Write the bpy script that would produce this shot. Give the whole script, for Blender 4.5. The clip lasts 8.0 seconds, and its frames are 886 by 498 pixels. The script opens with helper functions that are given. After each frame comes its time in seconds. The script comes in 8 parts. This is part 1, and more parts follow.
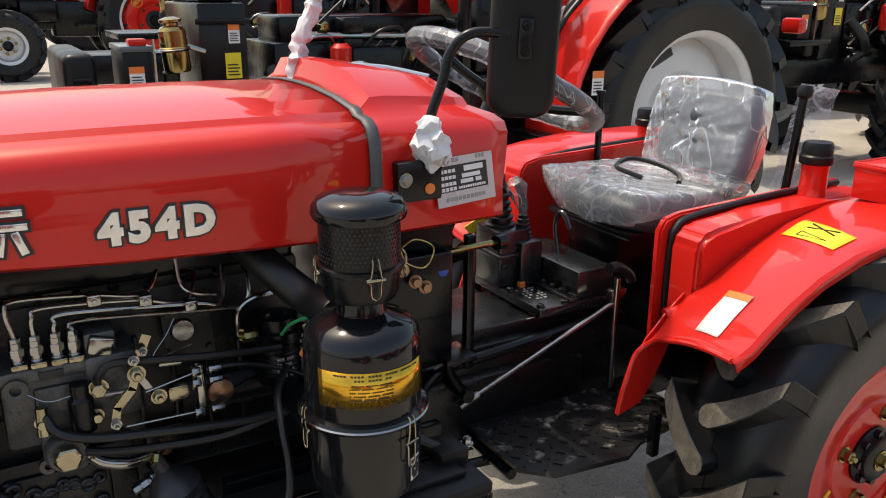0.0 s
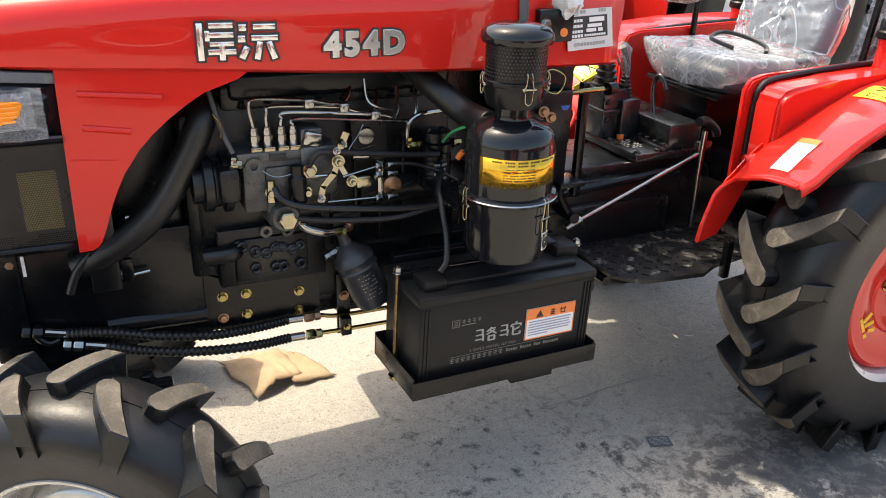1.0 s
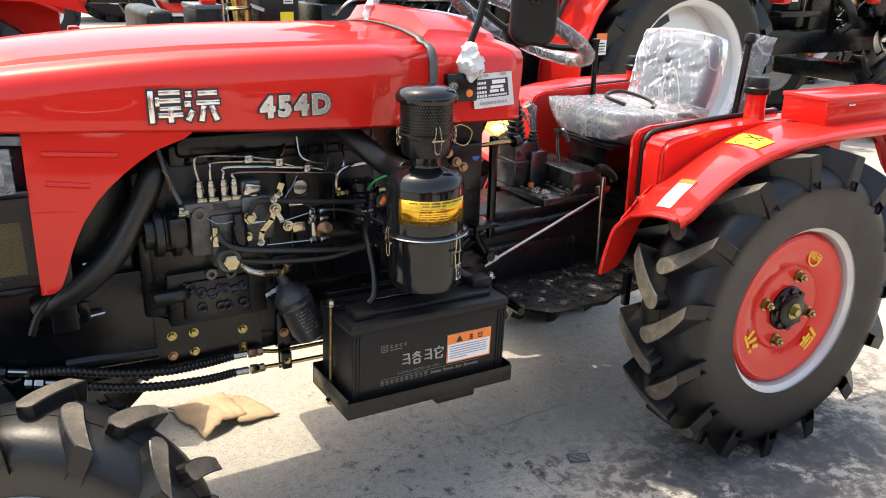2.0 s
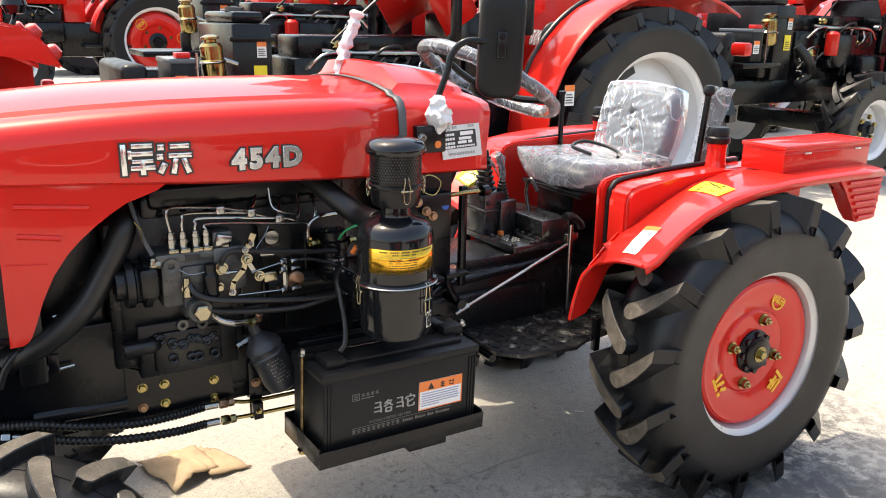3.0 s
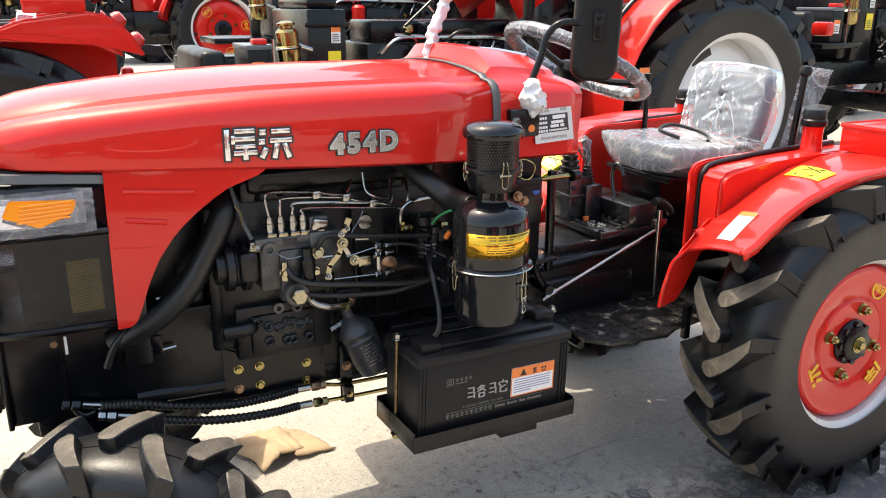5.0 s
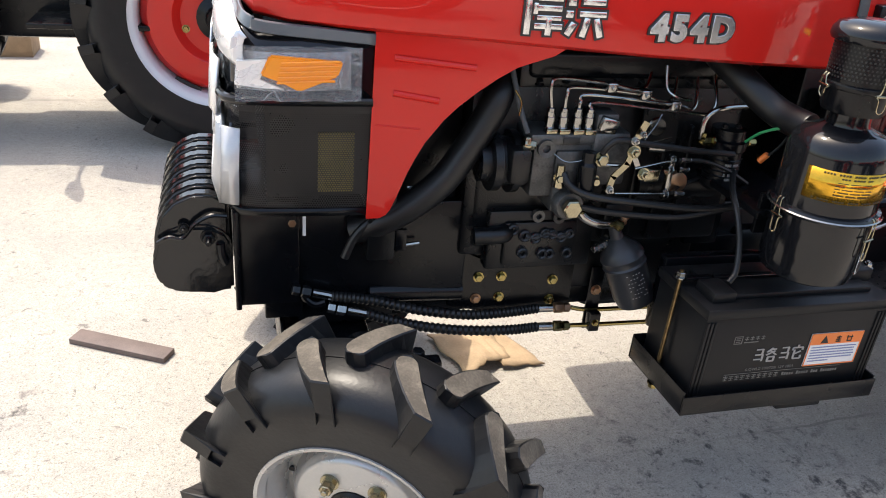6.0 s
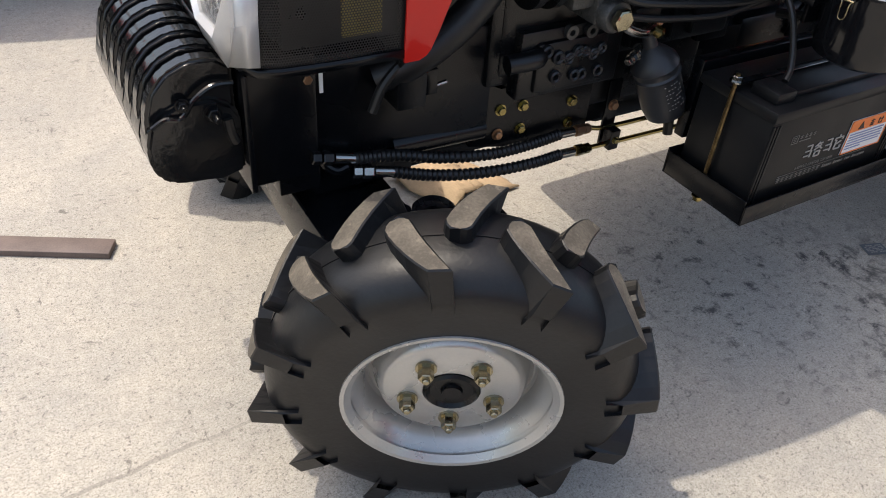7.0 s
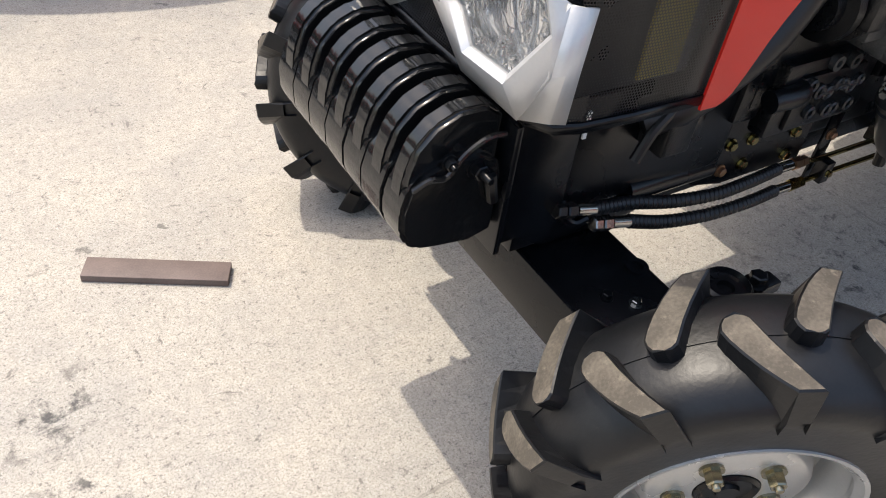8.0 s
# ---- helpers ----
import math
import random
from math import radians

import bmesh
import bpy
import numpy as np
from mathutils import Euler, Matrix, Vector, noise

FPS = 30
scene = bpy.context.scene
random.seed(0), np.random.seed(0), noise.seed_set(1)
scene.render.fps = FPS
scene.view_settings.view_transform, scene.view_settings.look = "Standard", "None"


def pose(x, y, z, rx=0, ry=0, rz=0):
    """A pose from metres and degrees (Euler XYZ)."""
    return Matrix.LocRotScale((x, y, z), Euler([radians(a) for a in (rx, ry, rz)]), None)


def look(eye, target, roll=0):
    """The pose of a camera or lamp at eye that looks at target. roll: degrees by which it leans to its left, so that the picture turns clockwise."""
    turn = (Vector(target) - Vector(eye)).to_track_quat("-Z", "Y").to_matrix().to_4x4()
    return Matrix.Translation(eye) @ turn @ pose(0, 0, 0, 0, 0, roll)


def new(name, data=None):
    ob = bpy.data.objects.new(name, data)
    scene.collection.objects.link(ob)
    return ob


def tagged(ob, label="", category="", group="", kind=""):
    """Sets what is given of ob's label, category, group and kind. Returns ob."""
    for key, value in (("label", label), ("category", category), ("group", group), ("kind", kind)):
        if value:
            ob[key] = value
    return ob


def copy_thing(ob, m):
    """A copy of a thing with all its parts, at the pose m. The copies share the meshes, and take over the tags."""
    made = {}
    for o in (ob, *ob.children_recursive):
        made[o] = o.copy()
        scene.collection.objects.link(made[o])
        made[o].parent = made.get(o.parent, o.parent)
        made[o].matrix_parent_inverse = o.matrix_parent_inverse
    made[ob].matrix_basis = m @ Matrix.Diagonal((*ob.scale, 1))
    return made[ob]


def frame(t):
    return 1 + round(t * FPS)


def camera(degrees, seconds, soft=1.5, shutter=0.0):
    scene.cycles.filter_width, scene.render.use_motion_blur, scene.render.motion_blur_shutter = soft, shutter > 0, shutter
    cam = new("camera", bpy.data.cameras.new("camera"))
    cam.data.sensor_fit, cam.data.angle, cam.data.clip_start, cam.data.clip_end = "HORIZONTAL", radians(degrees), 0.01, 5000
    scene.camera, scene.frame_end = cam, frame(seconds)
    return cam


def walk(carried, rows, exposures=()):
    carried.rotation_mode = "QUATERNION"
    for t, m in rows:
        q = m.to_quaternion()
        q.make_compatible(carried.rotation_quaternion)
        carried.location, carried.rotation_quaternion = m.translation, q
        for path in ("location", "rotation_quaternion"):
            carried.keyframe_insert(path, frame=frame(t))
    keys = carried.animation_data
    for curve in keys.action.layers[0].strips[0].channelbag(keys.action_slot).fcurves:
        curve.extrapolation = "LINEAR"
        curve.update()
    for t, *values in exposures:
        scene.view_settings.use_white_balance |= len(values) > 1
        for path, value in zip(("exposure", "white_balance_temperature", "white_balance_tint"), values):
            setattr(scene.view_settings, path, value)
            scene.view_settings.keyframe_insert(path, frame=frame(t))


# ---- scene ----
cam = camera(57.5, 8.0, soft=1.0)
PATH = [
    (0, (0.916, 0.944, 1.386), (1.864, 2.597, 0.782), 0.4),
    (0.1, (0.88, 0.914, 1.367), (1.816, 2.556, 0.714), 1.0),
    (0.3, (0.83, 0.843, 1.367), (1.684, 2.507, 0.657), 1.7),
    (0.5, (0.781, 0.798, 1.362), (1.612, 2.465, 0.634), 2.9),
    (0.7, (0.722, 0.747, 1.352), (1.496, 2.44, 0.619), 2.1),
    (1, (0.608, 0.637, 1.339), (1.383, 2.293, 0.529), 1.7),
    (1.2, (0.551, 0.591, 1.331), (1.385, 2.199, 0.481), 1.2),
    (1.5, (0.521, 0.497, 1.338), (1.352, 2.138, 0.551), 1.3),
    (2, (0.548, 0.41, 1.365), (1.467, 2.059, 0.704), 1.1),
    (2.2, (0.551, 0.395, 1.372), (1.505, 2.048, 0.773), 0.2),
    (3.5, (0.529, 0.376, 1.373), (1.53, 2.028, 0.854), 1.4),
    (3.7, (0.521, 0.373, 1.358), (1.524, 2.029, 0.854), 1.4),
    (4, (0.523, 0.366, 1.38), (1.506, 2.029, 0.863), 1.5),
    (4.2, (0.515, 0.36, 1.376), (1.49, 2.031, 0.867), 1.6),
    (5.3, (0.428, 0.51, 1.359), (1.245, 2.22, 0.718), 0.5),
    (5.5, (0.392, 0.581, 1.343), (1.157, 2.298, 0.661), 1.2),
    (5.8, (0.377, 0.727, 1.319), (0.924, 2.506, 0.586), 2.0),
    (6, (0.339, 0.829, 1.318), (0.841, 2.551, 0.435), 4.8),
    (6.1, (0.324, 0.862, 1.307), (0.785, 2.572, 0.377), 5.2),
    (6.3, (0.264, 0.94, 1.292), (0.715, 2.587, 0.251), 6.6),
    (6.5, (0.211, 1.003, 1.273), (0.748, 2.555, 0.133), 5.8),
    (6.8, (0.093, 1.089, 1.274), (0.82, 2.504, 0.061), 3.0),
    (7, (0.045, 1.154, 1.26), (0.871, 2.475, 0.007), 4.4),
    (7.2, (0.013, 1.242, 1.251), (0.863, 2.528, -0.023), 5.3),
    (7.5, (-0.037, 1.404, 1.235), (0.792, 2.656, -0.086), 5.1),
    (7.8, (-0.12, 1.519, 1.243), (0.718, 2.758, -0.085), 9.0),
    (8, (-0.202, 1.601, 1.226), (0.686, 2.795, -0.11), 8.3),
]
EXPOSURES = [(0, 0.80, 7400, 8), (0.4, 1.22, 7400, 8), (1.0, 1.64, 7400, 8), (5.5, 1.66, 7400, 8), (6.0, 1.40, 6900, 10), (6.6, 0.99, 6900, 10), (7.1, 0.97, 6900, 10), (7.5, 1.10, 6850, 10), (8, 1.13, 6850, 10)]
walk(cam, [(t, look(eye, target, roll)) for t, eye, target, roll in PATH], EXPOSURES)

# ---- light ----
SUN = Vector((-0.235, 0.375, 1.0)).normalized()
world = bpy.data.worlds.new("sky")
scene.world = world
world.use_nodes = True
wn = world.node_tree
sky = wn.nodes.new("ShaderNodeTexSky")
sky.sky_type = "NISHITA"
sky.sun_disc = False
sky.sun_elevation = math.asin(SUN.z)
sky.sun_rotation = math.atan2(SUN.x, SUN.y)
sky.dust_density, sky.air_density = 3.5, 1.2
wn.links.new(sky.outputs[0], wn.nodes["Background"].inputs[0])
wn.nodes["Background"].inputs[1].default_value = 0.15
sun = new("sun", bpy.data.lights.new("sun", "SUN"))
sun.data.energy, sun.data.angle, sun.data.color = 1.62, radians(0.6), (1.0, 0.95, 0.86)
sun.matrix_world = look(SUN * 30, (0, 0, 0))


# ---- materials ----
def mat(name, base, rough=0.5, metal=0.0, dark=0.75, scale=6.0, fine=120.0, amount=0.35, bump=0.0, coat=0.0, rvar=0.12, dirt=None, dirt_at=0.62, spec=0.5):
    """A painted or raw surface with broad stains and fine grain."""
    m = bpy.data.materials.new(name)
    m.use_nodes = True
    t = m.node_tree
    b = t.nodes["Principled BSDF"]
    co = t.nodes.new("ShaderNodeTexCoord")
    n1, n2 = t.nodes.new("ShaderNodeTexNoise"), t.nodes.new("ShaderNodeTexNoise")
    n1.inputs["Scale"].default_value, n2.inputs["Scale"].default_value = scale, fine
    n1.inputs["Detail"].default_value, n2.inputs["Detail"].default_value = 6, 4
    for n in (n1, n2):
        t.links.new(co.outputs["Object"], n.inputs["Vector"])
    add = t.nodes.new("ShaderNodeMath")
    add.operation = "MULTIPLY_ADD"
    t.links.new(n2.outputs[0], add.inputs[0])
    add.inputs[1].default_value = 0.5
    t.links.new(n1.outputs[0], add.inputs[2])
    ramp = t.nodes.new("ShaderNodeMapRange")
    ramp.inputs[1].default_value, ramp.inputs[2].default_value = 0.45, 1.0
    ramp.inputs[3].default_value, ramp.inputs[4].default_value = 0.0, amount * 2
    t.links.new(add.outputs[0], ramp.inputs[0])
    mix = t.nodes.new("ShaderNodeMix")
    mix.data_type = "RGBA"
    mix.inputs["A"].default_value = (*base, 1)
    mix.inputs["B"].default_value = (*[c * dark for c in base], 1)
    t.links.new(ramp.outputs[0], mix.inputs["Factor"])
    last = mix.outputs["Result"]
    if dirt:
        n3 = t.nodes.new("ShaderNodeTexNoise")
        n3.inputs["Scale"].default_value, n3.inputs["Detail"].default_value = scale * 2.3, 9
        n3.inputs["Roughness"].default_value = 0.7
        t.links.new(co.outputs["Object"], n3.inputs["Vector"])
        r3 = t.nodes.new("ShaderNodeMapRange")
        r3.inputs[1].default_value, r3.inputs[2].default_value = dirt_at, dirt_at + 0.16
        t.links.new(n3.outputs[0], r3.inputs[0])
        mx = t.nodes.new("ShaderNodeMix")
        mx.data_type = "RGBA"
        t.links.new(last, mx.inputs["A"])
        mx.inputs["B"].default_value = (*dirt, 1)
        t.links.new(r3.outputs[0], mx.inputs["Factor"])
        last = mx.outputs["Result"]
    t.links.new(last, b.inputs["Base Color"])
    rr = t.nodes.new("ShaderNodeMapRange")
    rr.inputs[3].default_value, rr.inputs[4].default_value = max(0.02, rough - rvar), min(1, rough + rvar)
    t.links.new(n1.outputs[0], rr.inputs[0])
    t.links.new(rr.outputs[0], b.inputs["Roughness"])
    b.inputs["Metallic"].default_value = metal
    b.inputs["Specular IOR Level"].default_value = spec
    b.inputs["Coat Weight"].default_value = coat
    b.inputs["Coat Roughness"].default_value = 0.035
    if bump:
        bp = t.nodes.new("ShaderNodeBump")
        bp.inputs["Strength"].default_value = min(1.0, bump)
        bp.inputs["Distance"].default_value = 0.002
        t.links.new(add.outputs[0], bp.inputs["Height"])
        t.links.new(bp.outputs[0], b.inputs["Normal"])
    return m


RED = mat("red_paint", (0.58, 0.016, 0.011), 0.40, scale=3, fine=400, amount=0.12, dark=0.85, coat=0.62, rvar=0.06, spec=0.12)
RED_DULL = mat("red_paint_worn", (0.50, 0.016, 0.012), 0.4, scale=4, fine=200, amount=0.3, coat=0.15)
BLACK = mat("black_enamel", (0.0036, 0.0042, 0.0056), 0.26, scale=9, fine=260, amount=0.4, dark=0.6, coat=0.0, bump=0.12, dirt=(0.028, 0.026, 0.024), dirt_at=0.70, spec=0.30)
BLACK_GLOSS = mat("black_gloss", (0.007, 0.0075, 0.009), 0.10, scale=5, fine=300, amount=0.2, rvar=0.04, spec=0.42)
WEIGHT = mat("thick_black_enamel", (0.007, 0.0073, 0.008), 0.14, scale=14, fine=70, amount=0.3, rvar=0.08, bump=0.45, spec=0.5)
CAST = mat("cast_black", (0.0060, 0.0064, 0.0073), 0.30, scale=20, fine=350, amount=0.5, dark=0.5, bump=0.6, dirt=(0.040, 0.038, 0.034), dirt_at=0.66, spec=0.42)
GREY_CAST = mat("grey_cast", (0.030, 0.031, 0.033), 0.34, 0.2, scale=40, fine=300, amount=0.6, dark=0.4, bump=0.5, dirt=(0.10, 0.095, 0.085), dirt_at=0.60)
PLASTIC = mat("black_plastic", (0.0095, 0.0099, 0.0108), 0.38, scale=10, fine=500, amount=0.3, bump=0.15, spec=0.22)
RUBBER = mat("tyre_rubber", (0.0088, 0.0095, 0.0112), 0.40, scale=9, fine=130, amount=0.6, dark=0.5, bump=0.35, dirt=(0.034, 0.032, 0.029), dirt_at=0.64, rvar=0.16, spec=0.38)
LUG_TOP = mat("dusty_lug", (0.150, 0.127, 0.098), 0.8, scale=22, fine=240, amount=0.7, dark=0.45, bump=0.6, dirt=(0.20, 0.170, 0.130), dirt_at=0.56)
HOSE = mat("hose_rubber", (0.0060, 0.0062, 0.0068), 0.42, scale=20, fine=300, bump=0.15)
STEEL = mat("zinc_steel", (0.40, 0.395, 0.375), 0.20, 1.0, scale=30, fine=300, amount=0.4, bump=0.1)
CASTALU = mat("cast_aluminium", (0.15, 0.15, 0.145), 0.5, 0.7, scale=18, fine=260, amount=0.6, dark=0.45, bump=0.5, dirt=(0.02, 0.02, 0.02), dirt_at=0.56)
BRASS = mat("yellow_zinc", (0.36, 0.29, 0.12), 0.20, 1.0, scale=40, fine=300, amount=0.5, bump=0.1)
LABEL_INK = mat("blue_grey_print", (0.22, 0.25, 0.42), 0.5, amount=0.1)
OLD_BRASS = mat("dull_brass", (0.30, 0.21, 0.10), 0.34, 0.9, scale=60, fine=300, amount=0.6, dark=0.4, bump=0.2)
PRINT_INK = mat("faint_grey_print", (0.17, 0.165, 0.15), 0.5, scale=80, fine=600, amount=0.5, dark=0.5)
COPPER = mat("copper_zinc", (0.42, 0.25, 0.15), 0.38, 0.9, scale=40, fine=300, amount=0.5)
NUT = mat("nut_zinc", (0.40, 0.36, 0.25), 0.20, 1.0, scale=40, fine=300, amount=0.5, bump=0.1)
CHROME = mat("chrome", (0.56, 0.56, 0.57), 0.12, 1.0, scale=8, fine=90, amount=0.3, rvar=0.08)
SILVER = mat("silver_paint", (0.56, 0.56, 0.56), 0.32, 0.35, scale=9, fine=260, amount=0.25, dark=0.8, coat=0.2, dirt=(0.3, 0.29, 0.27), dirt_at=0.7)
RIM_SILVER = mat("silver_rim_paint", (0.50, 0.495, 0.475), 0.28, 0.5, scale=9, fine=260, amount=0.3, dark=0.75, dirt=(0.25, 0.23, 0.20), dirt_at=0.70)
WHITE_RIM = mat("white_rim_paint", (0.70, 0.70, 0.70), 0.35, scale=6, fine=160, amount=0.2, dark=0.8, dirt=(0.4, 0.37, 0.32), dirt_at=0.7)
YELLOW = mat("yellow_sticker", (0.80, 0.62, 0.03), 0.4, scale=15, amount=0.15)
WHITE = mat("white_label", (0.75, 0.74, 0.72), 0.4, scale=20, amount=0.15, dark=0.85)
ORANGE = mat("orange_label", (0.80, 0.20, 0.04), 0.4, scale=20, amount=0.15)
GOLD = mat("gold_foil", (0.95, 0.52, 0.05), 0.16, 0.85, scale=14, fine=60, amount=0.5, dark=0.5)
OCHRE = mat("ochre_sticker", (0.26, 0.20, 0.03), 0.5, scale=15, amount=0.3)
PALE_CHROME = mat("satin_chrome", (0.88, 0.88, 0.88), 0.28, 0.6, scale=8, fine=90, amount=0.15)
COVER = mat("dusty_deck", (0.010, 0.010, 0.011), 0.35, scale=8, fine=200, amount=0.4, bump=0.2, dirt=(0.30, 0.28, 0.25), dirt_at=0.56)
INK = mat("black_ink", (0.015, 0.015, 0.015), 0.5, amount=0.1)
GREY_INK = mat("grey_ink", (0.30, 0.29, 0.27), 0.5, amount=0.1)
GREY = mat("grey_trim", (0.10, 0.115, 0.13), 0.3, scale=10, amount=0.2, coat=0.3)
STRAP = mat("grey_strap", (0.07, 0.072, 0.075), 0.5, scale=30, amount=0.3, bump=0.2)
ENAMEL = mat("black_deck_paint", (0.011, 0.0115, 0.013), 0.26, scale=9, fine=260, amount=0.4, bump=0.12, dirt=(0.07, 0.067, 0.06), dirt_at=0.66, spec=0.8)
CAN = mat("can_paint", (0.026, 0.027, 0.030), 0.36, scale=9, fine=260, amount=0.4, bump=0.1, spec=0.5)
AMBER = mat("amber_lens", (1.0, 0.31, 0.0), 0.2, scale=20, amount=0.2, coat=0.5)
CARD = mat("cardboard", (0.50, 0.36, 0.22), 0.85, scale=12, fine=180, amount=0.5, dark=0.6, bump=0.4, dirt=(0.2, 0.12, 0.06), dirt_at=0.64)
BAR = mat("rusty_bar", (0.17, 0.125, 0.11), 0.65, scale=14, fine=240, amount=0.5, dark=0.6, bump=0.3, dirt=(0.3, 0.2, 0.08), dirt_at=0.72)
VINYL = mat("seat_vinyl", (0.055, 0.062, 0.072), 0.45, scale=12, fine=200, amount=0.3, bump=0.2)
CLOTH = mat("white_wrap", (0.72, 0.72, 0.73), 0.6, scale=40, fine=300, amount=0.4, dark=0.7, bump=0.6)
GREEN = mat("green_wire", (0.02, 0.30, 0.10), 0.4)
BLUE = mat("blue_cap", (0.02, 0.08, 0.35), 0.4)
BADGE = mat("badge_black", (0.02, 0.02, 0.022), 0.3, amount=0.2)
BADGE_CHROME = mat("badge_chrome", (0.80, 0.80, 0.80), 0.16, 0.9, scale=30, fine=120, amount=0.3, dark=0.55, rvar=0.08)
STAMP = mat("wheel_yellow", (0.80, 0.42, 0.02), 0.45, amount=0.2)


def film(name, tint, low, high, scale, rough=0.12, relief=0.3, gloss=1.35, fold=0.030):
    """Thin clear plastic: see-through with a faint haze, gloss, and crease highlights painted as pale lines."""
    m = bpy.data.materials.new(name)
    m.use_nodes = True
    t = m.node_tree
    out = t.nodes["Material Output"]
    b = t.nodes["Principled BSDF"]
    b.inputs["Base Color"].default_value = (*tint, 1)
    b.inputs["Roughness"].default_value = 0.35
    co = t.nodes.new("ShaderNodeTexCoord")

    def noise_of(k, detail, twist):
        n = t.nodes.new("ShaderNodeTexNoise")
        n.inputs["Scale"].default_value, n.inputs["Detail"].default_value, n.inputs["Distortion"].default_value = k, detail, twist
        t.links.new(co.outputs["Object"], n.inputs["Vector"])
        return n.outputs[0]

    def calc(kind, a, c):
        x = t.nodes.new("ShaderNodeMath")
        x.operation = kind
        for i, v in enumerate((a, c)):
            if isinstance(v, float):
                x.inputs[i].default_value = v
            else:
                t.links.new(v, x.inputs[i])
        return x.outputs[0]

    def span(src, a, z, lo, hi):
        r = t.nodes.new("ShaderNodeMapRange")
        for i, v in enumerate((a, z, lo, hi)):
            r.inputs[i + 1].default_value = v
        t.links.new(src, r.inputs[0])
        return r.outputs[0]

    def creases(k, wide):
        n = noise_of(k, 2, 1.4)
        line = calc("ABSOLUTE", calc("SUBTRACT", n, 0.5), 0.0)
        return span(line, 0.0, wide, 1.0, 0.0)

    # highlights along the creases are painted: the film turns whiter on these lines
    lines = calc("MAXIMUM", creases(scale * 0.5, fold), calc("MULTIPLY", creases(scale * 1.3, fold * 1.15), 0.6))
    haze = span(noise_of(scale * 0.35, 4, 0.4), 0.35, 0.7, low, low + (high - low) * 0.5)
    fac = calc("ADD", haze, calc("MULTIPLY", lines, (high - low) * 1.0))
    tr, mx = t.nodes.new("ShaderNodeBsdfTransparent"), t.nodes.new("ShaderNodeMixShader")
    t.links.new(fac, mx.inputs[0])
    t.links.new(tr.outputs[0], mx.inputs[1])
    t.links.new(b.outputs[0], mx.inputs[2])
    bp = t.nodes.new("ShaderNodeBump")
    bp.inputs["Strength"].default_value, bp.inputs["Distance"].default_value = relief, 0.012
    t.links.new(lines, bp.inputs["Height"])
    t.links.new(bp.outputs[0], b.inputs["Normal"])
    gl, fr, top = t.nodes.new("ShaderNodeBsdfGlossy"), t.nodes.new("ShaderNodeFresnel"), t.nodes.new("ShaderNodeMixShader")
    gl.inputs["Roughness"].default_value = rough
    t.links.new(bp.outputs[0], gl.inputs["Normal"])
    fr.inputs["IOR"].default_value = gloss
    t.links.new(bp.outputs[0], fr.inputs["Normal"])
    t.links.new(fr.outputs[0], top.inputs[0])
    t.links.new(mx.outputs[0], top.inputs[1])
    t.links.new(gl.outputs[0], top.inputs[2])
    t.links.new(top.outputs[0], out.inputs[0])
    return m


FILM = film("clear_film", (0.74, 0.78, 0.84), 0.10, 0.42, 9, 0.22, 0.16, 1.28)
FILM_BACK = film("smooth_film", (0.66, 0.71, 0.79), 0.16, 0.34, 7, 0.26, 0.12, 1.24, 0.018)
FILM_THIN = film("clear_wrap", (0.80, 0.82, 0.85), 0.09, 0.24, 20, 0.15, 0.12, 1.25, 0.018)
LENS = film("lamp_lens", (0.8, 0.82, 0.84), 0.10, 0.26, 14)


def mesh_grille():
    """Black sheet with rows of round holes."""
    m = mat("perforated_black", (0.014, 0.014, 0.016), 0.30, scale=8, amount=0.3, spec=0.4)
    t = m.node_tree
    b, out = t.nodes["Principled BSDF"], t.nodes["Material Output"]
    co = t.nodes.new("ShaderNodeTexCoord")
    sep = t.nodes.new("ShaderNodeSeparateXYZ")
    t.links.new(co.outputs["Object"], sep.inputs[0])

    def calc(kind, *v):
        x = t.nodes.new("ShaderNodeMath")
        x.operation = kind
        for i, a in enumerate(v):
            if isinstance(a, float):
                x.inputs[i].default_value = a
            else:
                t.links.new(a, x.inputs[i])
        return x.outputs[0]

    pitch = 0.0045
    up = calc("MULTIPLY", sep.outputs[2], 1 / (pitch * 0.866))
    odd = calc("MULTIPLY", calc("MODULO", calc("FLOOR", up), 2.0), 0.5)
    along = calc("ADD", calc("MULTIPLY", calc("SUBTRACT", sep.outputs[0], sep.outputs[1]), 1 / pitch), odd)
    dx = calc("SUBTRACT", calc("FRACT", along), 0.5)
    dz = calc("MULTIPLY", calc("SUBTRACT", calc("FRACT", up), 0.5), 0.866)
    far = calc("SQRT", calc("ADD", calc("MULTIPLY", dx, dx), calc("MULTIPLY", dz, dz)))
    lt = t.nodes.new("ShaderNodeMath")
    lt.operation = "GREATER_THAN"
    lt.inputs[1].default_value = 0.34
    t.links.new(far, lt.inputs[0])
    tr, mx = t.nodes.new("ShaderNodeBsdfTransparent"), t.nodes.new("ShaderNodeMixShader")
    t.links.new(lt.outputs[0], mx.inputs[0])
    t.links.new(tr.outputs[0], mx.inputs[1])
    t.links.new(b.outputs[0], mx.inputs[2])
    t.links.new(mx.outputs[0], out.inputs[0])
    return m


MESH = mesh_grille()


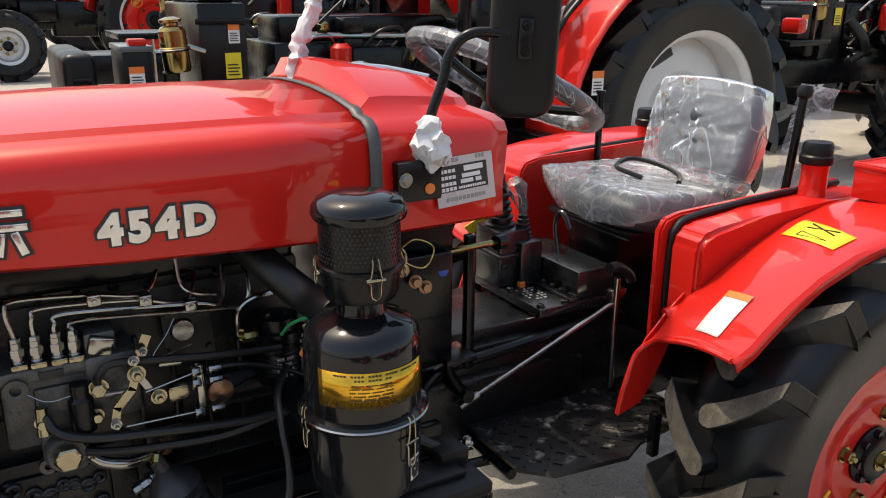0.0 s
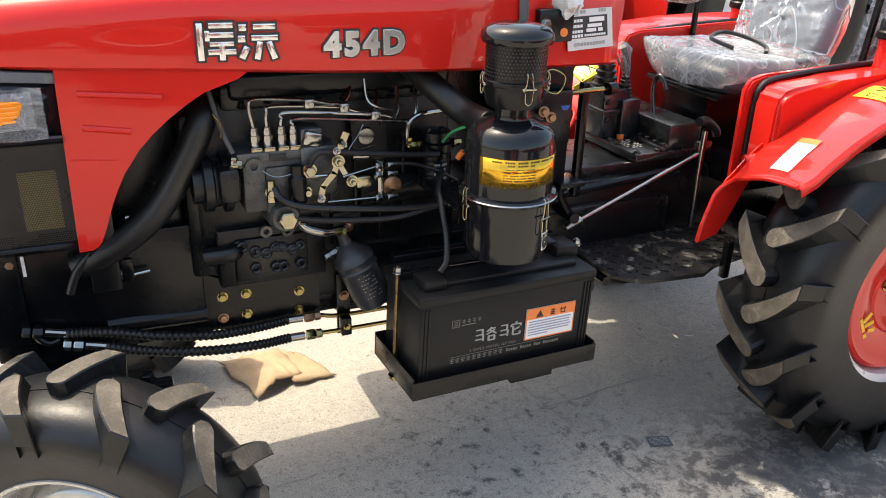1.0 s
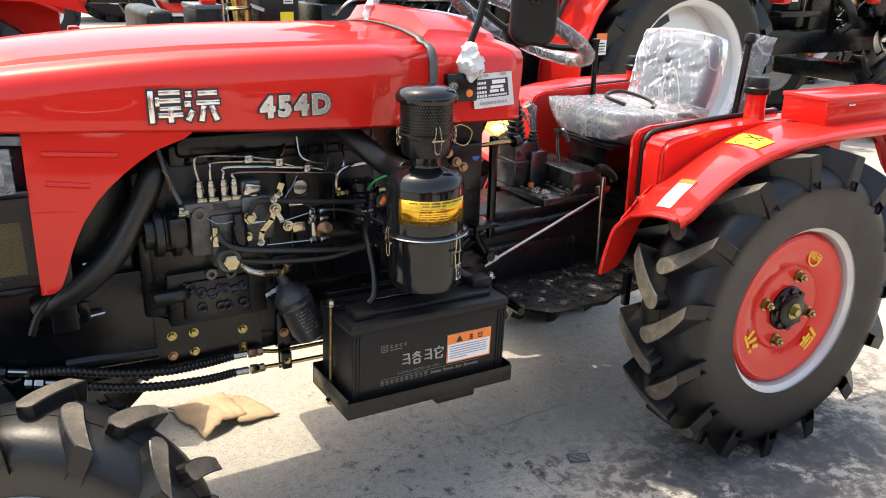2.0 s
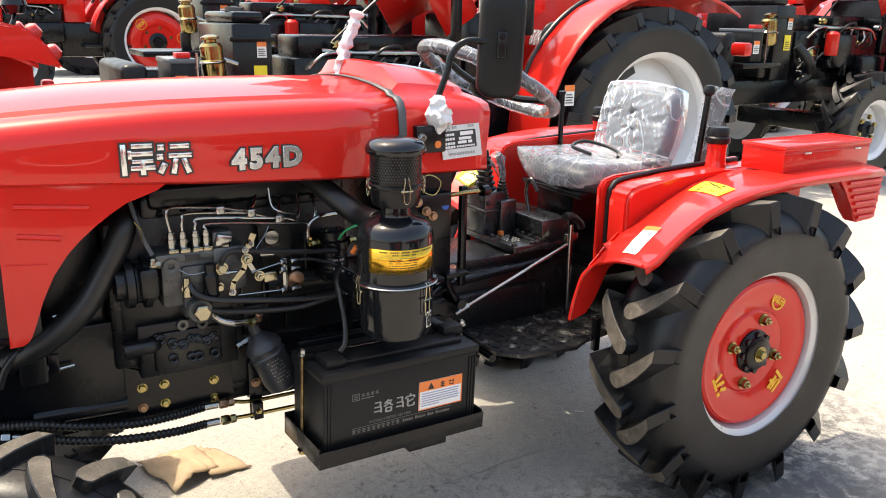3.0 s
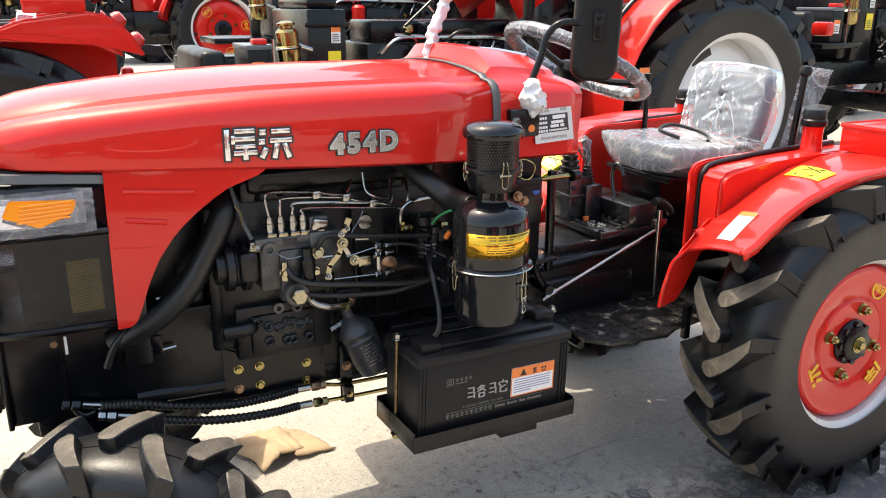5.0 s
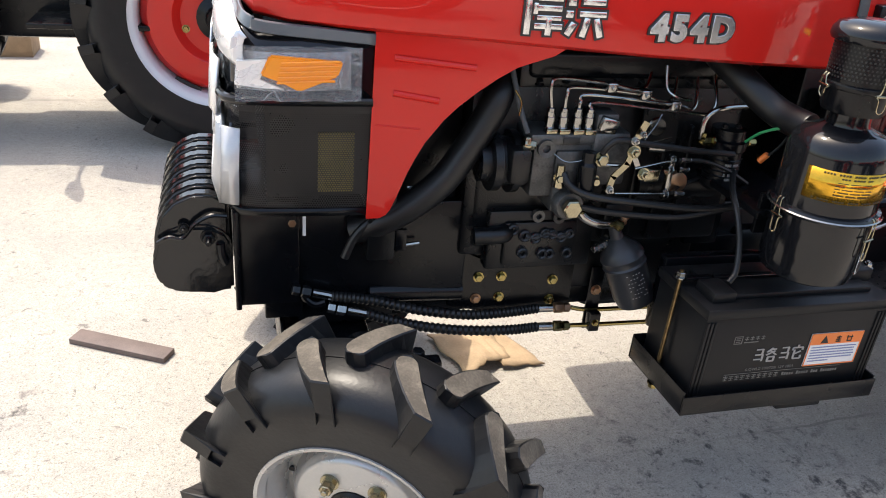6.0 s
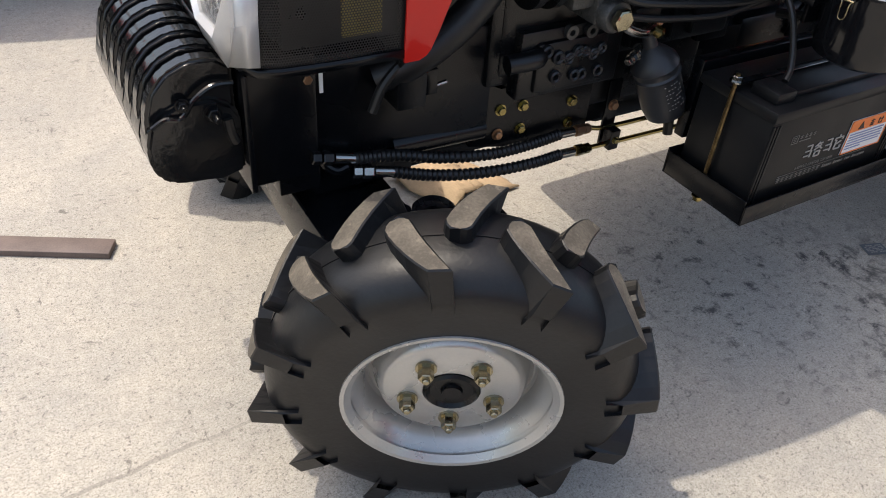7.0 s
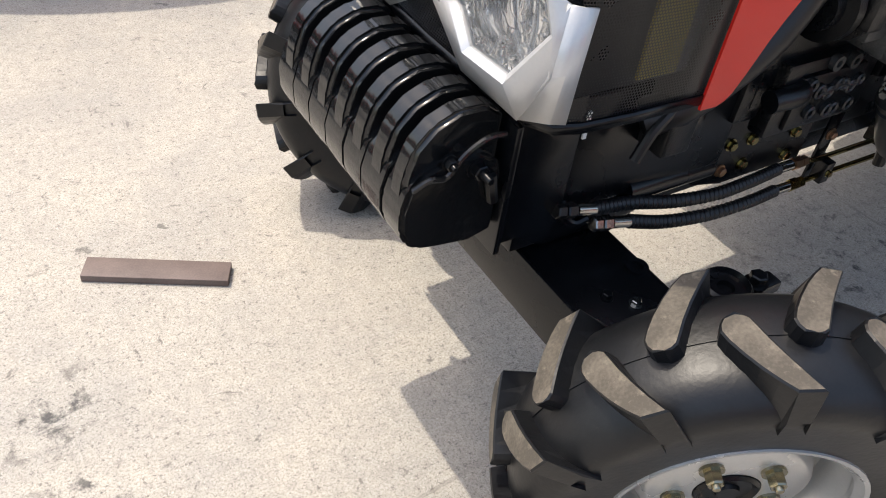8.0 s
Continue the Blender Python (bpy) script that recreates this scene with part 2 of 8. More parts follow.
def concrete():
    """Pale worn concrete: pits, broad patches, oil stains and a few joints."""
    m = bpy.data.materials.new("yard_concrete")
    m.use_nodes = True
    t = m.node_tree
    b = t.nodes["Principled BSDF"]
    co = t.nodes.new("ShaderNodeTexCoord")

    def noise_of(scale, detail=6, rough=0.6, dist=0.0):
        n = t.nodes.new("ShaderNodeTexNoise")
        n.inputs["Scale"].default_value, n.inputs["Detail"].default_value = scale, detail
        n.inputs["Roughness"].default_value, n.inputs["Distortion"].default_value = rough, dist
        t.links.new(co.outputs["Object"], n.inputs["Vector"])
        return n.outputs[0]

    def span(src, a, z, lo=0.0, hi=1.0):
        r = t.nodes.new("ShaderNodeMapRange")
        for i, v in enumerate((a, z, lo, hi)):
            r.inputs[i + 1].default_value = v
        t.links.new(src, r.inputs[0])
        return r.outputs[0]

    def blend(under, fac, colour):
        x = t.nodes.new("ShaderNodeMix")
        x.data_type = "RGBA"
        if isinstance(under, tuple):
            x.inputs["A"].default_value = (*under, 1)
        else:
            t.links.new(under, x.inputs["A"])
        x.inputs["B"].default_value = (*colour, 1)
        t.links.new(fac, x.inputs["Factor"])
        return x.outputs["Result"]

    def mul(a, c):
        x = t.nodes.new("ShaderNodeMath")
        x.operation = "MULTIPLY"
        t.links.new(a, x.inputs[0])
        t.links.new(c, x.inputs[1])
        return x.outputs[0]

    def near(px, py, r):
        d = t.nodes.new("ShaderNodeVectorMath")
        d.operation = "DISTANCE"
        t.links.new(co.outputs["Object"], d.inputs[0])
        d.inputs[1].default_value = (px, py, 0)
        return span(d.outputs["Value"], r, r * 0.35)

    c = blend((0.52, 0.478, 0.408), span(noise_of(2.6, 9, 0.7), 0.40, 0.62), (0.41, 0.386, 0.345))
    c = blend(c, span(noise_of(1.1, 6, 0.65), 0.48, 0.66, 0, 0.6), (0.37, 0.352, 0.322))
    c = blend(c, span(noise_of(38, 8, 0.8), 0.42, 0.66, 0, 0.7), (0.31, 0.285, 0.245))
    c = blend(c, span(noise_of(230, 4, 0.8), 0.48, 0.61, 0, 0.78), (0.22, 0.20, 0.17))
    c = blend(c, span(noise_of(170, 3, 0.7), 0.60, 0.68, 0, 0.5), (0.68, 0.64, 0.56))
    c = blend(c, span(noise_of(105, 4, 0.75), 0.575, 0.63, 0, 0.64), (0.10, 0.09, 0.08))
    c = blend(c, span(noise_of(26, 6, 0.75, 0.8), 0.60, 0.67, 0, 0.70), (0.10, 0.095, 0.085))
    stain = noise_of(19, 10, 0.75, 0.3)
    pool = noise_of(2.6, 5, 0.55, 0.3)
    for px, py, r, a in ((2.05, 1.72, 0.42, 0.50), (2.5, 1.75, 0.5, 0.47), (1.76, 2.0, 0.15, 0.54), (1.69, 1.80, 0.14, 0.55), (1.62, 1.62, 0.16, 0.52), (2.9, 2.1, 0.6, 0.5), (-0.25, 2.62, 0.14, 0.56), (-0.22, 2.40, 0.12, 0.57), (1.5, 2.1, 0.5, 0.58)):
        c = blend(c, mul(near(px, py, r), span(stain, a - 0.04, a + 0.05, 0, 0.85)), (0.045, 0.045, 0.047))
    for px, py, r in ((2.02, 1.76, 0.24), (2.30, 1.66, 0.36), (2.65, 1.60, 0.4)):
        c = blend(c, mul(near(px, py, r), span(pool, 0.47, 0.50, 0, 0.75)), (0.07, 0.07, 0.073))
    # joints between the slabs: one along the row, with breaks
    sep = t.nodes.new("ShaderNodeSeparateXYZ")
    t.links.new(co.outputs["Object"], sep.inputs[0])
    wob = span(noise_of(5, 5), 0.3, 0.7, -0.008, 0.008)
    for axis, at, half, lean in ((1, 2.162, 0.0045, -0.055), (0, 1.98, 0.004, 0.12), (1, 5.3, 0.02, 0.0)):
        s = t.nodes.new("ShaderNodeMath")
        s.operation = "ADD"
        along = t.nodes.new("ShaderNodeMath")
        along.operation = "MULTIPLY_ADD"
        t.links.new(sep.outputs[1 - axis], along.inputs[0])
        along.inputs[1].default_value = lean
        t.links.new(sep.outputs[axis], along.inputs[2])
        t.links.new(along.outputs[0], s.inputs[0])
        t.links.new(wob, s.inputs[1])
        d = t.nodes.new("ShaderNodeMath")
        d.operation = "COMPARE"
        t.links.new(s.outputs[0], d.inputs[0])
        d.inputs[1].default_value, d.inputs[2].default_value = at, half
        c = blend(c, mul(d.outputs[0], span(noise_of(3, 3), 0.40, 0.60, 0.05, 0.55)), (0.16, 0.15, 0.13))
    t.links.new(c, b.inputs["Base Color"])
    b.inputs["Roughness"].default_value = 0.85
    bp = t.nodes.new("ShaderNodeBump")
    bp.inputs["Strength"].default_value, bp.inputs["Distance"].default_value = 0.7, 0.005
    t.links.new(noise_of(60, 8, 0.75), bp.inputs["Height"])
    t.links.new(bp.outputs[0], b.inputs["Normal"])
    return m


CONCRETE = concrete()


# ---- mesh helpers ----
def thing(name, at, label, category, group=""):
    ob = new(name)
    ob.empty_display_size = 0.1
    ob.location = at
    return tagged(ob, label, category, group)


def part(name, bm, material, parent=None, label="", angle=35, solid=0.0):
    """Links bm, given in the place's own metres, as one mesh under parent."""
    me = bpy.data.meshes.new(name)
    bmesh.ops.recalc_face_normals(bm, faces=bm.faces)
    bm.to_mesh(me)
    bm.free()
    me.materials.append(material)
    me.shade_smooth()
    me.set_sharp_from_angle(angle=radians(angle))
    ob = new(name, me)
    if parent:
        ob.parent = parent
        if parent.parent is None:
            ob.matrix_parent_inverse = Matrix.Translation(parent.location).inverted()
    if label:
        tagged(ob, label)
    if solid:
        s = ob.modifiers.new("thickness", "SOLIDIFY")
        s.thickness, s.offset = solid, 0
    return ob


def group_of(name, parent, m, label=""):
    """A part that carries pieces of its own, at the pose m."""
    ob = new(name)
    ob.parent = parent
    ob.matrix_basis = m
    ob.matrix_parent_inverse = Matrix.Translation(parent.location).inverted()
    return tagged(ob, label)


def box(bm, x0, x1, y0, y1, z0, z1, bevel=0.003, m=None, seg=2):
    n = bmesh.ops.create_cube(bm, size=1.0, matrix=Matrix.Translation(((x0 + x1) / 2, (y0 + y1) / 2, (z0 + z1) / 2)) @ Matrix.Diagonal((abs(x1 - x0), abs(y1 - y0), abs(z1 - z0), 1)))
    vs = n["verts"]
    if bevel:
        es = list({e for v in vs for e in v.link_edges})
        r = bmesh.ops.bevel(bm, geom=es, offset=bevel, segments=seg, profile=0.5, affect="EDGES")
        vs = list({v for f in r["faces"] for v in f.verts} | {v for v in vs if v.is_valid})
    if m:
        bmesh.ops.transform(bm, matrix=m, verts=vs)
    return bm


def bx(*a, **k):
    return box(bmesh.new(), *a, **k)


def frame_of(d):
    d = Vector(d).normalized()
    u = d.orthogonal().normalized() if abs(d.z) > 0.95 else Vector((0, 0, 1)).cross(d).normalized()
    return u, d.cross(u).normalized(), d


def lathe(bm, prof, at=(0, 0, 0), axis=(0, 0, 1), seg=32, close=False):
    """prof: (radius, height along the axis). Ends with radius 0 close on a point."""
    u, v, d = frame_of(axis)
    at = Vector(at)
    rings = []
    for r, h in prof:
        if r < 1e-6:
            rings.append([bm.verts.new(at + d * h)])
        else:
            rings.append([bm.verts.new(at + d * h + u * (r * math.cos(2 * math.pi * i / seg)) + v * (r * math.sin(2 * math.pi * i / seg))) for i in range(seg)])
    pairs = list(zip(rings, rings[1:])) + ([(rings[-1], rings[0])] if close else [])
    for a, c in pairs:
        for i in range(seg):
            j = (i + 1) % seg
            if len(a) == 1 and len(c) == 1:
                continue
            if len(a) == 1:
                bm.faces.new((a[0], c[i], c[j]))
            elif len(c) == 1:
                bm.faces.new((a[i], a[j], c[0]))
            else:
                bm.faces.new((a[i], a[j], c[j], c[i]))
    return bm


def rod(bm, p, q, r, r2=None, seg=16, cap=True):
    d = Vector(q) - Vector(p)
    L = d.length
    r2 = r if r2 is None else r2
    prof = [(r, 0), (r2, L)]
    if cap:
        prof = [(0, 0), (r, 0), (r2, L), (0, L)]
    return lathe(bm, prof, p, d, seg)


def curve_of(pts, n=8):
    """Points on a smooth curve through pts."""
    P = [Vector(p) for p in pts]
    P = [P[0] * 2 - P[1]] + P + [P[-1] * 2 - P[-2]]
    out = []
    for i in range(1, len(P) - 2):
        a, b, c, d = P[i - 1:i + 3]
        for k in range(n):
            s = k / n
            out.append(0.5 * (2 * b + (c - a) * s + (2 * a - 5 * b + 4 * c - d) * s * s + (3 * b - a - 3 * c + d) * s ** 3))
    return out + [P[-2]]


def tube(bm, pts, r, seg=10, n=8, smooth=True, ribs=0.0):
    """A pipe through pts; ribs: the height of the rings of a ribbed hose."""
    P = curve_of(pts, n) if smooth else [Vector(p) for p in pts]
    u = None
    rings = []
    for i, p in enumerate(P):
        d = (P[min(i + 1, len(P) - 1)] - P[max(i - 1, 0)]).normalized()
        if u is None:
            u = d.orthogonal().normalized()
        u = (u - d * u.dot(d)).normalized()
        v = d.cross(u)
        rad = (r(i / (len(P) - 1)) if callable(r) else r) + (ribs if i % 2 else 0)
        rings.append([bm.verts.new(p + (u * math.cos(2 * math.pi * k / seg) + v * math.sin(2 * math.pi * k / seg)) * rad) for k in range(seg)])
    for a, c in zip(rings, rings[1:]):
        for i in range(seg):
            j = (i + 1) % seg
            bm.faces.new((a[i], a[j], c[j], c[i]))
    bm.faces.new(rings[0][::-1])
    bm.faces.new(rings[-1])
    return bm


def tb(*a, **k):
    return tube(bmesh.new(), *a, **k)


def plate(bm, outline, place, depth):
    """A flat plate: outline in two coordinates, place(a, b, d) gives the point at depth d."""
    lo = [bm.verts.new(place(a, b, 0.0)) for a, b in outline]
    hi = [bm.verts.new(place(a, b, depth)) for a, b in outline]
    bm.faces.new(lo)
    bm.faces.new(hi[::-1])
    for i in range(len(lo)):
        j = (i + 1) % len(lo)
        bm.faces.new((lo[i], hi[i], hi[j], lo[j]))
    return bm


def xz(outline, y, depth, bm=None):
    """A plate across the tractor: outline in x and z, from y inwards."""
    return plate(bm or bmesh.new(), outline, lambda a, b, d: Vector((a, y + d, b)), depth)


def sheet(rows, bm=None):
    """A surface through rows of points, all of one length."""
    bm = bm or bmesh.new()
    V = [[bm.verts.new(p) for p in r] for r in rows]
    for a, c in zip(V, V[1:]):
        for i in range(len(a) - 1):
            bm.faces.new((a[i], a[i + 1], c[i + 1], c[i]))
    return bm


def hexbolt(bm, at, axis, r, h, stud=0.0, washer=True):
    if washer:
        lathe(bm, [(0, 0), (r * 1.35, 0), (r * 1.35, h * 0.2), (0, h * 0.2)], at, axis, 16)
    a = Vector(at) + Vector(axis).normalized() * h * 0.2
    lathe(bm, [(0, 0), (r, 0), (r, h * 0.7), (r * 0.85, h * 0.8), (0, h * 0.8)], a, axis, 6)
    if stud:
        lathe(bm, [(0, 0), (r * 0.5, 0), (r * 0.5, h + stud), (r * 0.4, h + stud + 0.002), (0, h + stud + 0.002)], at, axis, 10)
    return bm


def bolt(parent, at, axis=(0, -1, 0), r=0.008, h=0.009, material=None, stud=0.0, name="bolt"):
    return part(name, hexbolt(bmesh.new(), at, axis, r, h, stud), material or BRASS, parent)


def lettering(name, text, size, m, material, parent, depth=0.001, bevel=0.0, bold=0.0, label="", spread=1.05):
    cu = bpy.data.curves.new(name, "FONT")
    cu.space_character = spread
    cu.body, cu.size, cu.extrude, cu.bevel_depth, cu.offset = text, size, depth, bevel, bold
    cu.resolution_u = 3
    tmp = new("tmp", cu)
    me = bpy.data.meshes.new_from_object(tmp.evaluated_get(bpy.context.evaluated_depsgraph_get()))
    bpy.data.objects.remove(tmp)
    me.transform(m)
    me.materials.clear()
    me.materials.append(material)
    ob = new(name, me)
    ob.parent = parent
    if parent.parent is None:
        ob.matrix_parent_inverse = Matrix.Translation(parent.location).inverted()
    return tagged(ob, label)


def side(x, y, z, yaw=0.0):
    """The pose of a label on a face that looks to the near side: text runs along x, up is z."""
    return pose(x, y, z, 90, 0, yaw)


def bars(bm, rows, m, depth=0.0012):
    """Rows of (x0, x1, y0, y1) as thin bars in the plane of m."""
    for x0, x1, y0, y1 in rows:
        box(bm, x0, x1, y0, y1, 0, depth, 0, m)
    return bm


# ---- ground ----
bm = bmesh.new()
NG = 48
gx = [-60 + 130 * i / NG for i in range(NG + 1)]
gy = [-40 + 160 * j / NG for j in range(NG + 1)]
sheet([[Vector((x, y, 0)) for x in gx] for y in gy], bm)
tagged(part("ground", bm, CONCRETE), "pale worn concrete yard with oil stains and cracks", "ground", kind="structure")


# ---- wheels ----
def tyre_profile(R, rr, w, n=22):
    """Half-round carcass from bead to bead: (radius, across)."""
    out = []
    for i in range(n + 1):
        a = math.pi * i / n
        c, s = math.cos(a), math.sin(a)
        across = -w / 2 * math.copysign(abs(c) ** 0.62, c) * (0.80 + 0.20 * min(1, s * 1.8))
        out.append((rr + (R - rr) * abs(s) ** 0.62, across))
    return out


def lug_mesh(R, rc, w, lw, turn, near):
    """One tread bar with a rounded inner end, from the middle of the tyre to its shoulder, at the top of the wheel (axis y)."""
    bm = bmesh.new()
    sgn = -1 if near else 1
    y0, y1 = -0.075 * w * sgn, 0.445 * w * sgn
    steps = (0.0, 0.05, 0.12, 0.24, 0.42, 0.62, 0.82, 1.0)
    long = math.hypot(turn * R, y1 - y0)
    rows = []
    for i, s in enumerate(steps):
        y = y0 + (y1 - y0) * s
        a = turn * (0.55 * s + 0.45 * s * s)
        dc, dy = turn * R * (0.55 + 0.9 * s), y1 - y0
        n = math.hypot(dc, dy)
        nc, ny = abs(dy) / n, -dc * (1 if dy > 0 else -1) / n
        q = s ** 3
        nc, ny = nc + (1 - nc) * q, ny * (1 - q)
        h = lw / 2 * (1.06 - 0.24 * s)
        d = s * long
        if d < h:
            h = max(0.34 * h, math.sqrt(h * h - (h - d) ** 2))
        top = R - 0.14 * (R - rc) * s * s
        base = rc - 0.010 - 0.05 * s * s * s
        row = []
        for r, k in ((base, -1.28), (top, -1), (top, 1), (base, 1.28)):
            t = a + k * h * nc / R
            row.append(bm.verts.new((r * math.sin(t), y + k * h * ny, r * math.cos(t))))
        rows.append(row)
    for a, c in zip(rows, rows[1:]):
        for j in range(3):
            bm.faces.new((a[j], a[j + 1], c[j + 1], c[j]))
    end = []
    for v in rows[-1]:
        k = Vector((v.co.x, 0, v.co.z))
        end.append(bm.verts.new(k.normalized() * min(k.length, rc - 0.035) + Vector((0, sgn * w * 0.480, 0))))
    for j in range(3):
        bm.faces.new((rows[-1][j], rows[-1][j + 1], end[j + 1], end[j]))
    bm.faces.new(rows[0])
    bm.normal_update()
    top = [f for f in bm.faces if all(v.co.xz.length > (R - 0.20 * (R - rc)) for v in f.verts)]
    for f in top:
        f.material_index = 1
    bmesh.ops.bevel(bm, geom=[e for e in bm.edges if len(e.link_faces) == 2 and sum(f in top for f in e.link_faces) == 1], offset=0.0022, segments=1, affect="EDGES")
    bmesh.ops.recalc_face_normals(bm, faces=bm.faces)
    return bm


def add_tyre(wheel, R, rr, w, count, lw, turn, lug_h, far=False, start=0.0, seg=64, split=True):
    rc = R - lug_h
    bm = lathe(bmesh.new(), tyre_profile(rc, rr, w), axis=(0, 1, 0), seg=seg)
    t = part("tyre", bm, RUBBER, wheel, "black rubber tyre with deep treads", angle=50)
    seam = [(rc - 0.004, -0.0015), (rc + 0.0016, -0.0012), (rc + 0.0016, 0.0012), (rc - 0.004, 0.0015)]
    part("mould_seam", lathe(bmesh.new(), seam, axis=(0, 1, 0), seg=seg, close=True), RUBBER, wheel)
    made = {}
    whole = bmesh.new()
    for near in (True, False):
        b = lug_mesh(R, rc, w * 1.0, lw, turn, near)
        if split:
            me = bpy.data.meshes.new("lug")
            b.to_mesh(me)
            me.materials.append(RUBBER)
            me.materials.append(LUG_TOP)
            made[near] = me
            b.free()
        else:
            made[near] = b
    for i in range(count):
        for near in (True, False):
            a = start + 2 * math.pi * (i + (0.0 if near else 0.5)) / count
            m = Matrix.Rotation(a, 4, "Y")
            if split:
                ob = new("lug", made[near])
                ob.parent = wheel
                ob.matrix_basis = m
            else:
                me = bpy.data.meshes.new("tmp")
                made[near].to_mesh(me)
                me.transform(m)
                whole.from_mesh(me)
                bpy.data.meshes.remove(me)
    if not split:
        me = bpy.data.meshes.new("tread")
        whole.to_mesh(me)
        me.materials.append(RUBBER)
        me.materials.append(RUBBER)
        ob = new("tread", me)
        ob.parent = wheel
        made[True].free(), made[False].free()
    whole.free()
    return t


# ---- the red tractor ----
CY = 2.41  # its middle plane
tractor = thing("tractor", (1.5, CY, 0), "small red farm tractor with black engine and chassis on the concrete", "tractor", "parked tractors")


def mirror_y(y):
    return 2 * CY - y


def front_wheel(m, far=False):
    w = group_of("front_wheel", tractor, m, "front wheel with silver rim and lugged tyre")
    o = 1 if far else -1
    add_tyre(w, 0.319, 0.168, 0.194, 12, 0.040, 0.20, 0.025, start=0.21)
    bm = lathe(bmesh.new(), [(0.156, 0.070), (0.166, 0.080), (0.1725, 0.081), (0.1740, 0.074), (0.163, 0.062), (0.150, 0.045), (0.144, 0.02), (0.144, -0.03), (0.152, -0.062), (0.162, -0.068), (0.163, -0.072), (0.158, -0.075), (0.145, -0.066), (0.139, -0.03), (0.139, 0.02), (0.146, 0.044), (0.158, 0.058)], axis=(0, o, 0), seg=56)
    part("rim", bm, RIM_SILVER, w, "silver painted steel rim")
    bm = lathe(bmesh.new(), [(0.1405, 0.012), (0.135, 0.004), (0.128, 0.006), (0.119, 0.030), (0.113, 0.043), (0.105, 0.048), (0.046, 0.049), (0.046, 0.039), (0.102, 0.038), (0.1405, -0.004)], axis=(0, o, 0), seg=56)
    part("wheel_disc", bm, RIM_SILVER, w)
    bm = lathe(bmesh.new(), [(0.047, -0.01), (0.045, 0.051), (0.040, 0.055), (0.034, 0.049), (0.018, 0.049), (0.016, 0.055), (0, 0.055)], axis=(0, o, 0), seg=32)
    part("hub", bm, BLACK, w, "black hub cap")
    for i in range(5):
        a = math.pi + 2 * math.pi * i / 5
        p = Vector((0.072 * math.sin(a), o * 0.048, 0.072 * math.cos(a)))
        bm = hexbolt(bmesh.new(), p, (0, o, 0), 0.0125, 0.024, 0.004)
        part("wheel_nut", bm, NUT, w)
    # no cut: a black block gives the slot its shade
    bm = bx(-0.006, 0.006, o * 0.002, o * 0.0095, -0.016, 0.016, 0.004, Matrix.Rotation(-1.45, 4, "Y") @ Matrix.Translation((0, 0, 0.128)))
    part("rim_slot", bm, INK, w, "black piece for the shaded oval slot in the rim")
    return w


front_wheel(pose(0.5435, 1.8986, 0.301, 0, 0, -29.2) @ pose(0, 0, 0, 6.3, 0, 0))
front_wheel(pose(0.615, 2.93, 0.301, 0, 0, -25) @ pose(0, 0, 0, -5, 0, 0), far=True)


# plain strokes of the size of the painted signs: middle, length, width, turn in degrees
STROKES = {}
STROKES[0] = ((-0.39, 0.0, 1.0, 0.13, 90), (-0.20, 0.16, 0.28, 0.10, 90), (0.17, 0.43, 0.64, 0.12, 0), (0.17, 0.18, 0.64, 0.12, 0), (0.17, -0.06, 0.64, 0.10, 0), (0.17, -0.27, 0.74, 0.12, 0), (0.17, -0.27, 0.46, 0.13, 90))
STROKES[1] = ((-0.42, 0.36, 0.20, 0.15, 0), (-0.46, 0.06, 0.20, 0.15, 0), (-0.40, -0.31, 0.36, 0.14, 62), (0.16, 0.38, 0.60, 0.12, 0), (0.16, 0.08, 0.72, 0.12, 0), (-0.02, -0.26, 0.50, 0.13, 78), (0.34, -0.26, 0.50, 0.13, -72))
STEM = ((-0.32, 0.40, 0.32, 0.07, 0), (-0.18, 0.22, 0.38, 0.07, 90), (-0.32, 0.05, 0.34, 0.07, 0), (-0.14, -0.18, 0.44, 0.07, 90), (-0.36, -0.26, 0.30, 0.07, 0))
STROKES[2] = STEM + ((0.14, 0.32, 0.36, 0.07, 50), (0.30, 0.36, 0.26, 0.07, 0), (0.30, 0.14, 0.50, 0.07, -45), (0.20, 0.12, 0.46, 0.07, 35), (0.26, -0.14, 0.32, 0.07, 0), (0.12, -0.29, 0.28, 0.07, 90), (0.40, -0.29, 0.28, 0.07, 90), (0.26, -0.43, 0.32, 0.07, 0))
STROKES[3] = STEM + ((0.26, 0.46, 0.12, 0.07, 90), (0.26, 0.34, 0.48, 0.07, 0), (0.03, 0.25, 0.16, 0.07, 90), (0.48, 0.25, 0.16, 0.07, 90), (0.12, -0.10, 0.60, 0.07, 90), (0.28, 0.00, 0.34, 0.07, 30), (0.30, -0.40, 0.34, 0.07, 0), (0.46, -0.30, 0.20, 0.07, 90))


def stroke_mark(bm, kind, m, s, d=0.002, g=0.0):
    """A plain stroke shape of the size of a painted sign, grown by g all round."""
    for k, (x, y, long, wide, turn) in enumerate(STROKES[kind]):
        a, b = long * s / 2 + g, wide * s * 0.62 + g
        box(bm, -a, a, -b, b, 0, d + 0.00006 * k, d * 0.25 if d > 0.003 else 0, m @ pose(x * s, y * s, 0, 0, 0, turn))
    return bm


